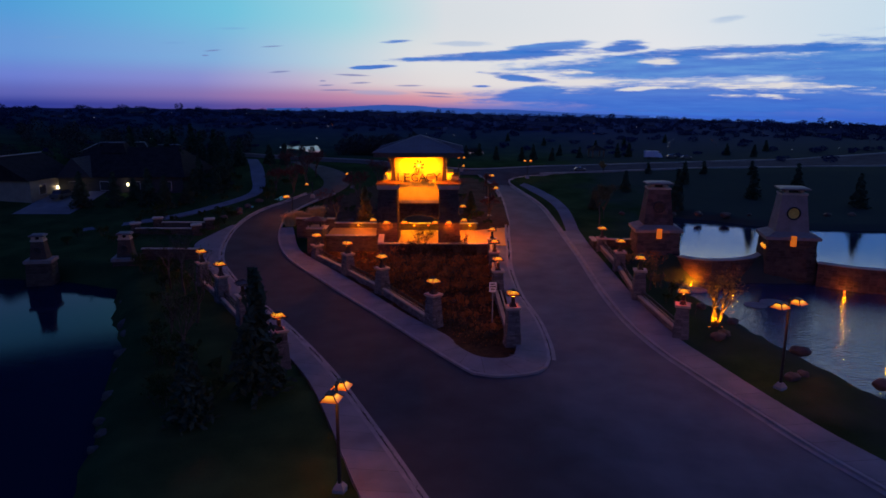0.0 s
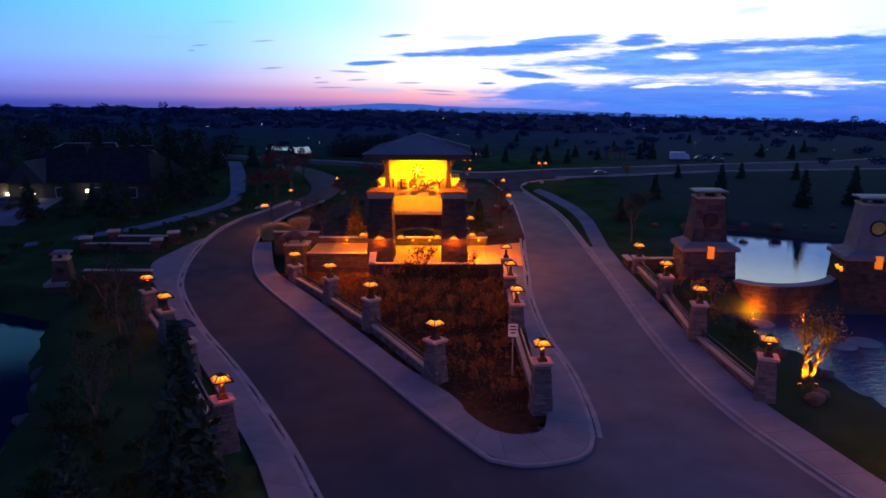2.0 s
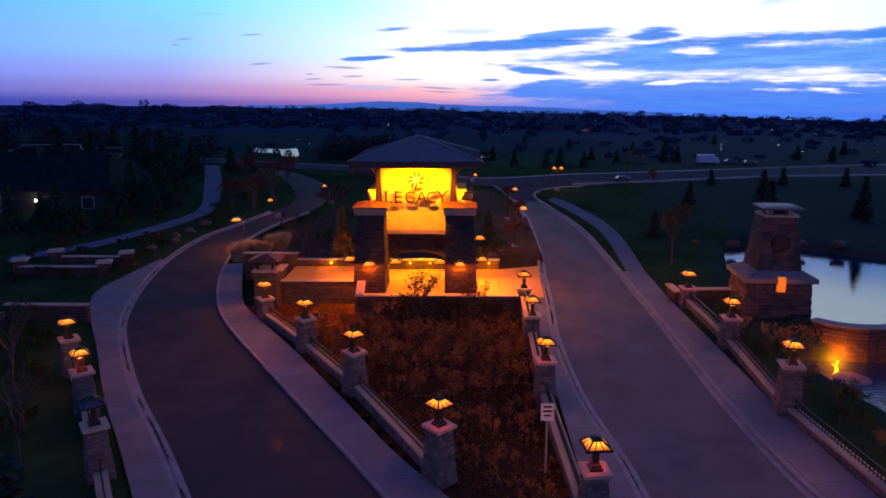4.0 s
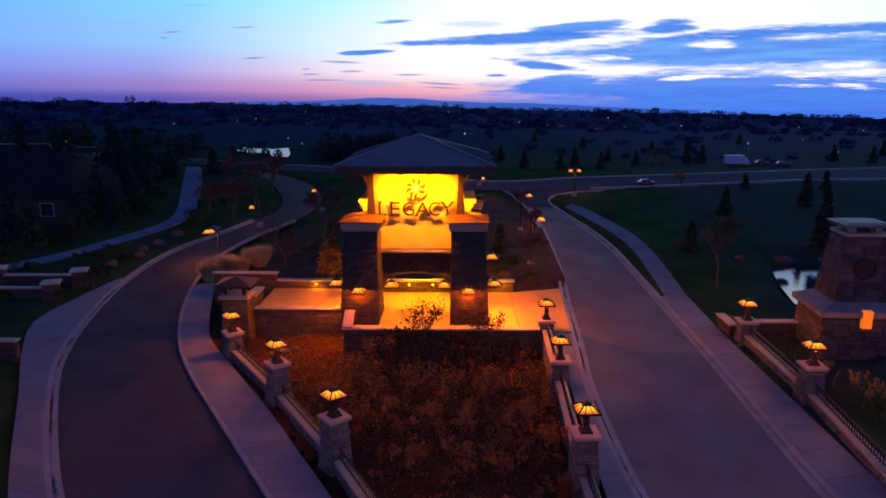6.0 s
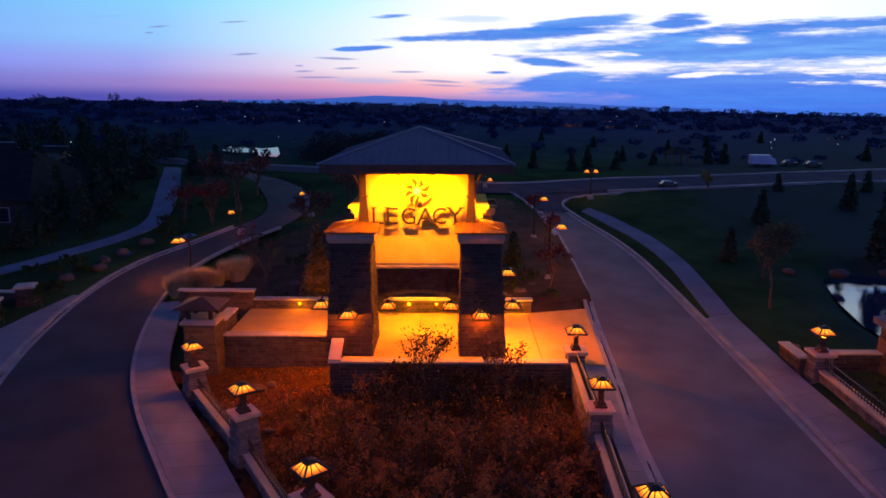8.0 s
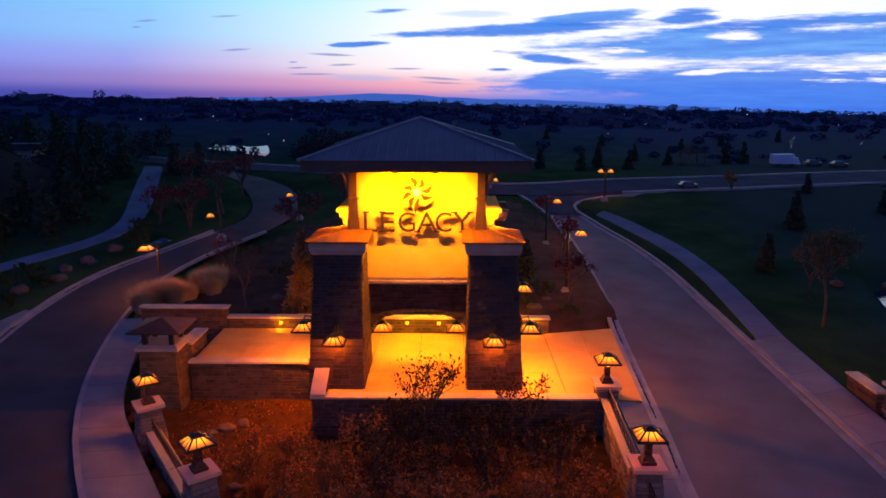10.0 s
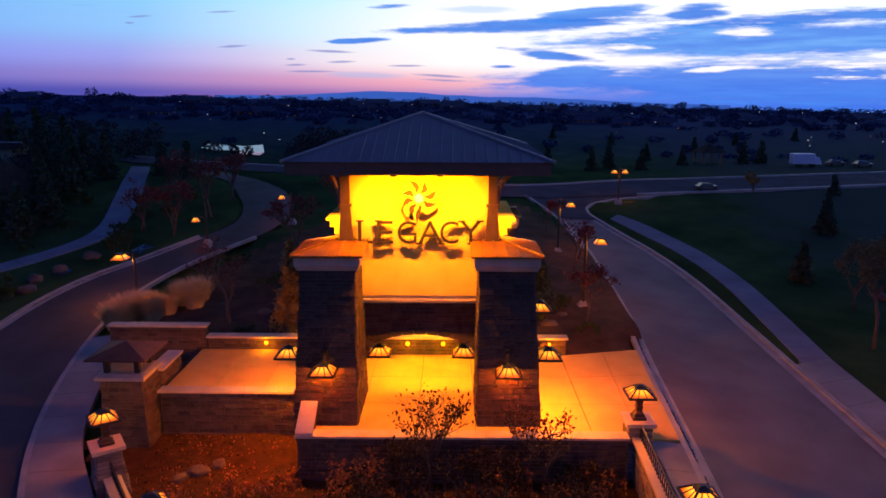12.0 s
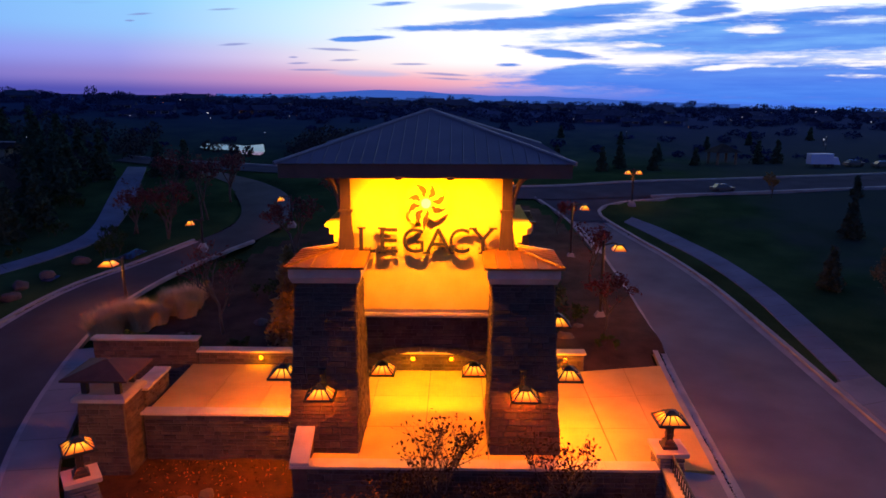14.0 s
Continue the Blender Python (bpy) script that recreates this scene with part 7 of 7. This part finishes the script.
# stream glimpses beside the exit lane
for name, pts in (("water_stream", [(-16.4, 17.4), (-15.6, 17.2), (-15.3, 18.4), (-16.0, 18.8)]), ("water_pool", [(-18.4, 14.6), (-17.9, 14.5), (-17.8, 15.2), (-18.3, 15.3)]),
                  ("water_far_exit", [(-22.9, 47.4), (-21.3, 46.6), (-19.8, 46.9), (-18.4, 44.9), (-16.7, 44.2), (-16.9, 46.4), (-17.9, 49.8), (-19.4, 48.8), (-20.6, 49.3), (-22.9, 49.2)]), ("water_far_entry", [(3.2, 45.2), (4.6, 44.5), (5.7, 44.9), (5.9, 46.2), (4.8, 46.0), (3.4, 46.7)])):
    bm = bm_new()
    bm.faces.new([bm.verts.new((x, y, land(x, y) + 0.17)) for x, y in pts])
    bmesh.ops.triangulate(bm, faces=bm.faces)
    tagged(part(name, bm, MIRROR), "small patch of water mirroring the bright sky", "water", kind="structure")


# ---- the far plain ----
rnd = random.Random(303)
FAR_GLOW = glowing("far_lamp_glass", (0.95, 0.92, 0.85), 2.5)


# grove colour lifted to a bluish grey in place of haze
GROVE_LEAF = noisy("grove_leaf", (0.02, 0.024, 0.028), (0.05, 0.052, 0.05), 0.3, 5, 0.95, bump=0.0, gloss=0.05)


def far_trees(name, spots, label, mat=None):
    pts = []
    r = np.random.RandomState(len(spots))
    for x, y, h, w in spots:
        z = land(x, y)
        n = int(50 + 60 * h)
        u = r.normal(size=(n, 3))
        u /= np.linalg.norm(u, axis=1)[:, None]
        u *= r.uniform(0.3, 1, (n, 1)) ** 0.5
        pts.append(np.stack([x + u[:, 0] * w, y + u[:, 1] * w, z + h * 0.52 + u[:, 2] * h * 0.5], 1))
    t = scatter(name, np.concatenate(pts), 0.14, mat or HAZE_LEAF, None, label, 5, 1.0)
    return tagged(t, label, "woods", kind="stuff")


def ring(b, r):
    a = radians(b)
    return r * math.sin(a), -52 + r * math.cos(a)


spots = []
for i in range(520):
    x, y = ring(rnd.uniform(-62, 62), rnd.uniform(137, 145))
    spots.append((x, y, rnd.uniform(0.5, 1.0) * (1.5 if rnd.random() < 0.06 else 1), rnd.uniform(0.6, 1.3)))
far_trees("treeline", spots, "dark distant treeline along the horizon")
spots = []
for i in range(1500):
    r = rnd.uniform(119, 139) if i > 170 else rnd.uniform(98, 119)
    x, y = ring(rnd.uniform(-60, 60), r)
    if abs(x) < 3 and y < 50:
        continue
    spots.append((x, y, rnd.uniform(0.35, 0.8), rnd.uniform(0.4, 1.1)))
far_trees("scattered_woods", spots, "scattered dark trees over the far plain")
spots = []
for i in range(90):
    x = rnd.uniform(-14, -2)
    spots.append((x, rnd.uniform(42, 52), rnd.uniform(1.0, 2.2), rnd.uniform(0.7, 1.3)))
for i in range(110):
    x = rnd.uniform(-60, -26)
    spots.append((x, rnd.uniform(30, 52), rnd.uniform(1.0, 2.2), rnd.uniform(0.6, 1.2)))
for x, y in ((-20.9, 46.0), (-19.2, 45.2), (-17.6, 43.9), (-22.0, 46.6), (4.4, 44.2), (3.5, 44.6)):
    spots.append((x, y, 1.0, 0.5))
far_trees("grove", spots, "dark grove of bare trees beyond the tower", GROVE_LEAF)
for i, (x, y, h) in enumerate(((10.4, 37.5, 1.8), (12.0, 39, 2.0), (14.3, 38, 1.6), (18.2, 40.5, 1.4), (16.0, 43, 1.5), (23.4, 41.5, 1.8), (24.9, 41.5, 1.9), (7.2, 38.5, 1.8), (22, 49, 1.2), (26.5, 51, 1.2), (18.8, 28.2, 1.6), (23.9, 28.2, 1.3),
                               (30, 27.6, 1.5), (35, 26.6, 1.6), (38, 42, 1.6), (41, 40.5, 1.6), (44, 44, 1.5), (33, 53, 1.2), (15, 52, 1.2), (10, 56, 1.2), (3.4, 41, 1.6), (5.2, 43, 1.7))):
    if i in (10,):
        leafy_tree(x, y, h, GOLD_LEAF, "round pale-leaved tree beside the far street", 700 + i, 500, 4, size=0.09)
    else:
        spruce(x, y, h, h * 0.3, 700 + i, "small dark conifer on the far lawn", None, 0.6)


def gazebo(x, y):
    t = thing("gazebo", x, y, land(x, y) + 0.1, 15, "small open park shelter with a hipped roof", "gazebo")
    for a in (-1, 1):
        for b in (-1, 1):
            part("post", box(bm_new(), a * 0.8 - 0.07, a * 0.8 + 0.07, b * 0.6 - 0.07, b * 0.6 + 0.07, -0.1, 0.9), TIMBER, t)
    part("roof", taper(bm_new(), (-1.15, 1.15, -0.95, 0.95), 0.9, (-0.05, 0.05, -0.05, 0.05), 1.55), SHINGLE, t, "dark hipped roof")


gazebo(20.6, 41.5)
# far houses, built small to fit the camera's view of a shortened plain
k = 0
for i in range(46):
    b = rnd.uniform(-34, 34)
    r = rnd.uniform(118, 138)
    x, y = ring(b, r)
    w = rnd.uniform(1.6, 3.0)
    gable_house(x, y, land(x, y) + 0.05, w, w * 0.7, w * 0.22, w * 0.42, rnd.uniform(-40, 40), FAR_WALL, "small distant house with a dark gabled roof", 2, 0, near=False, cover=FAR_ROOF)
for i in range(84):
    b = rnd.uniform(-32, 32)
    r = rnd.uniform(104, 139)
    x, y = ring(b, r)
    t = thing("distant_lamp", x, y, land(x, y), 0, "tiny distant street light glowing on the plain", "lamp", "distant lamps")
    h = rnd.uniform(0.35, 0.7)
    part("pole", tube(bm_new(), [(0, 0, 0), (0, 0, h)], [0.02, 0.02], 4), IRON, t)
    s = rnd.uniform(0.014, 0.03)
    part("globe", taper(bm_new(), (-s, s, -s, s), h, (-s * 0.6, s * 0.6, -s * 0.6, s * 0.6), h + s * 1.6), rnd.choice((FAR_GLOW, FAR_GLOW, FAR_GLOW, FAR_GLOW, AMBER)), t)
# low blue hills on the horizon; their blue glow stands in for haze
bm = bm_new()
HILL = glowing("hill_haze_glow", (0.075, 0.22, 1.0), 0.5)
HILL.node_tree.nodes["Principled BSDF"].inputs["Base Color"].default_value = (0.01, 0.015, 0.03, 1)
rows = []
for b in np.linspace(-14, 16, 60):
    x, y = ring(float(b), 147)
    top = 8.15 + 1.0 * math.exp(-((b + 4) / 4.5) ** 2) + 0.5 * math.exp(-((b - 5) / 5) ** 2) + 0.12 * noise.noise((b * 0.7, 0, 0)) - 0.018 * x
    rows.append([bm.verts.new((x, y, 6.0)), bm.verts.new((x, y, top))])
for r, s in zip(rows, rows[1:]):
    bm.faces.new((r[0], s[0], s[1], r[1]))
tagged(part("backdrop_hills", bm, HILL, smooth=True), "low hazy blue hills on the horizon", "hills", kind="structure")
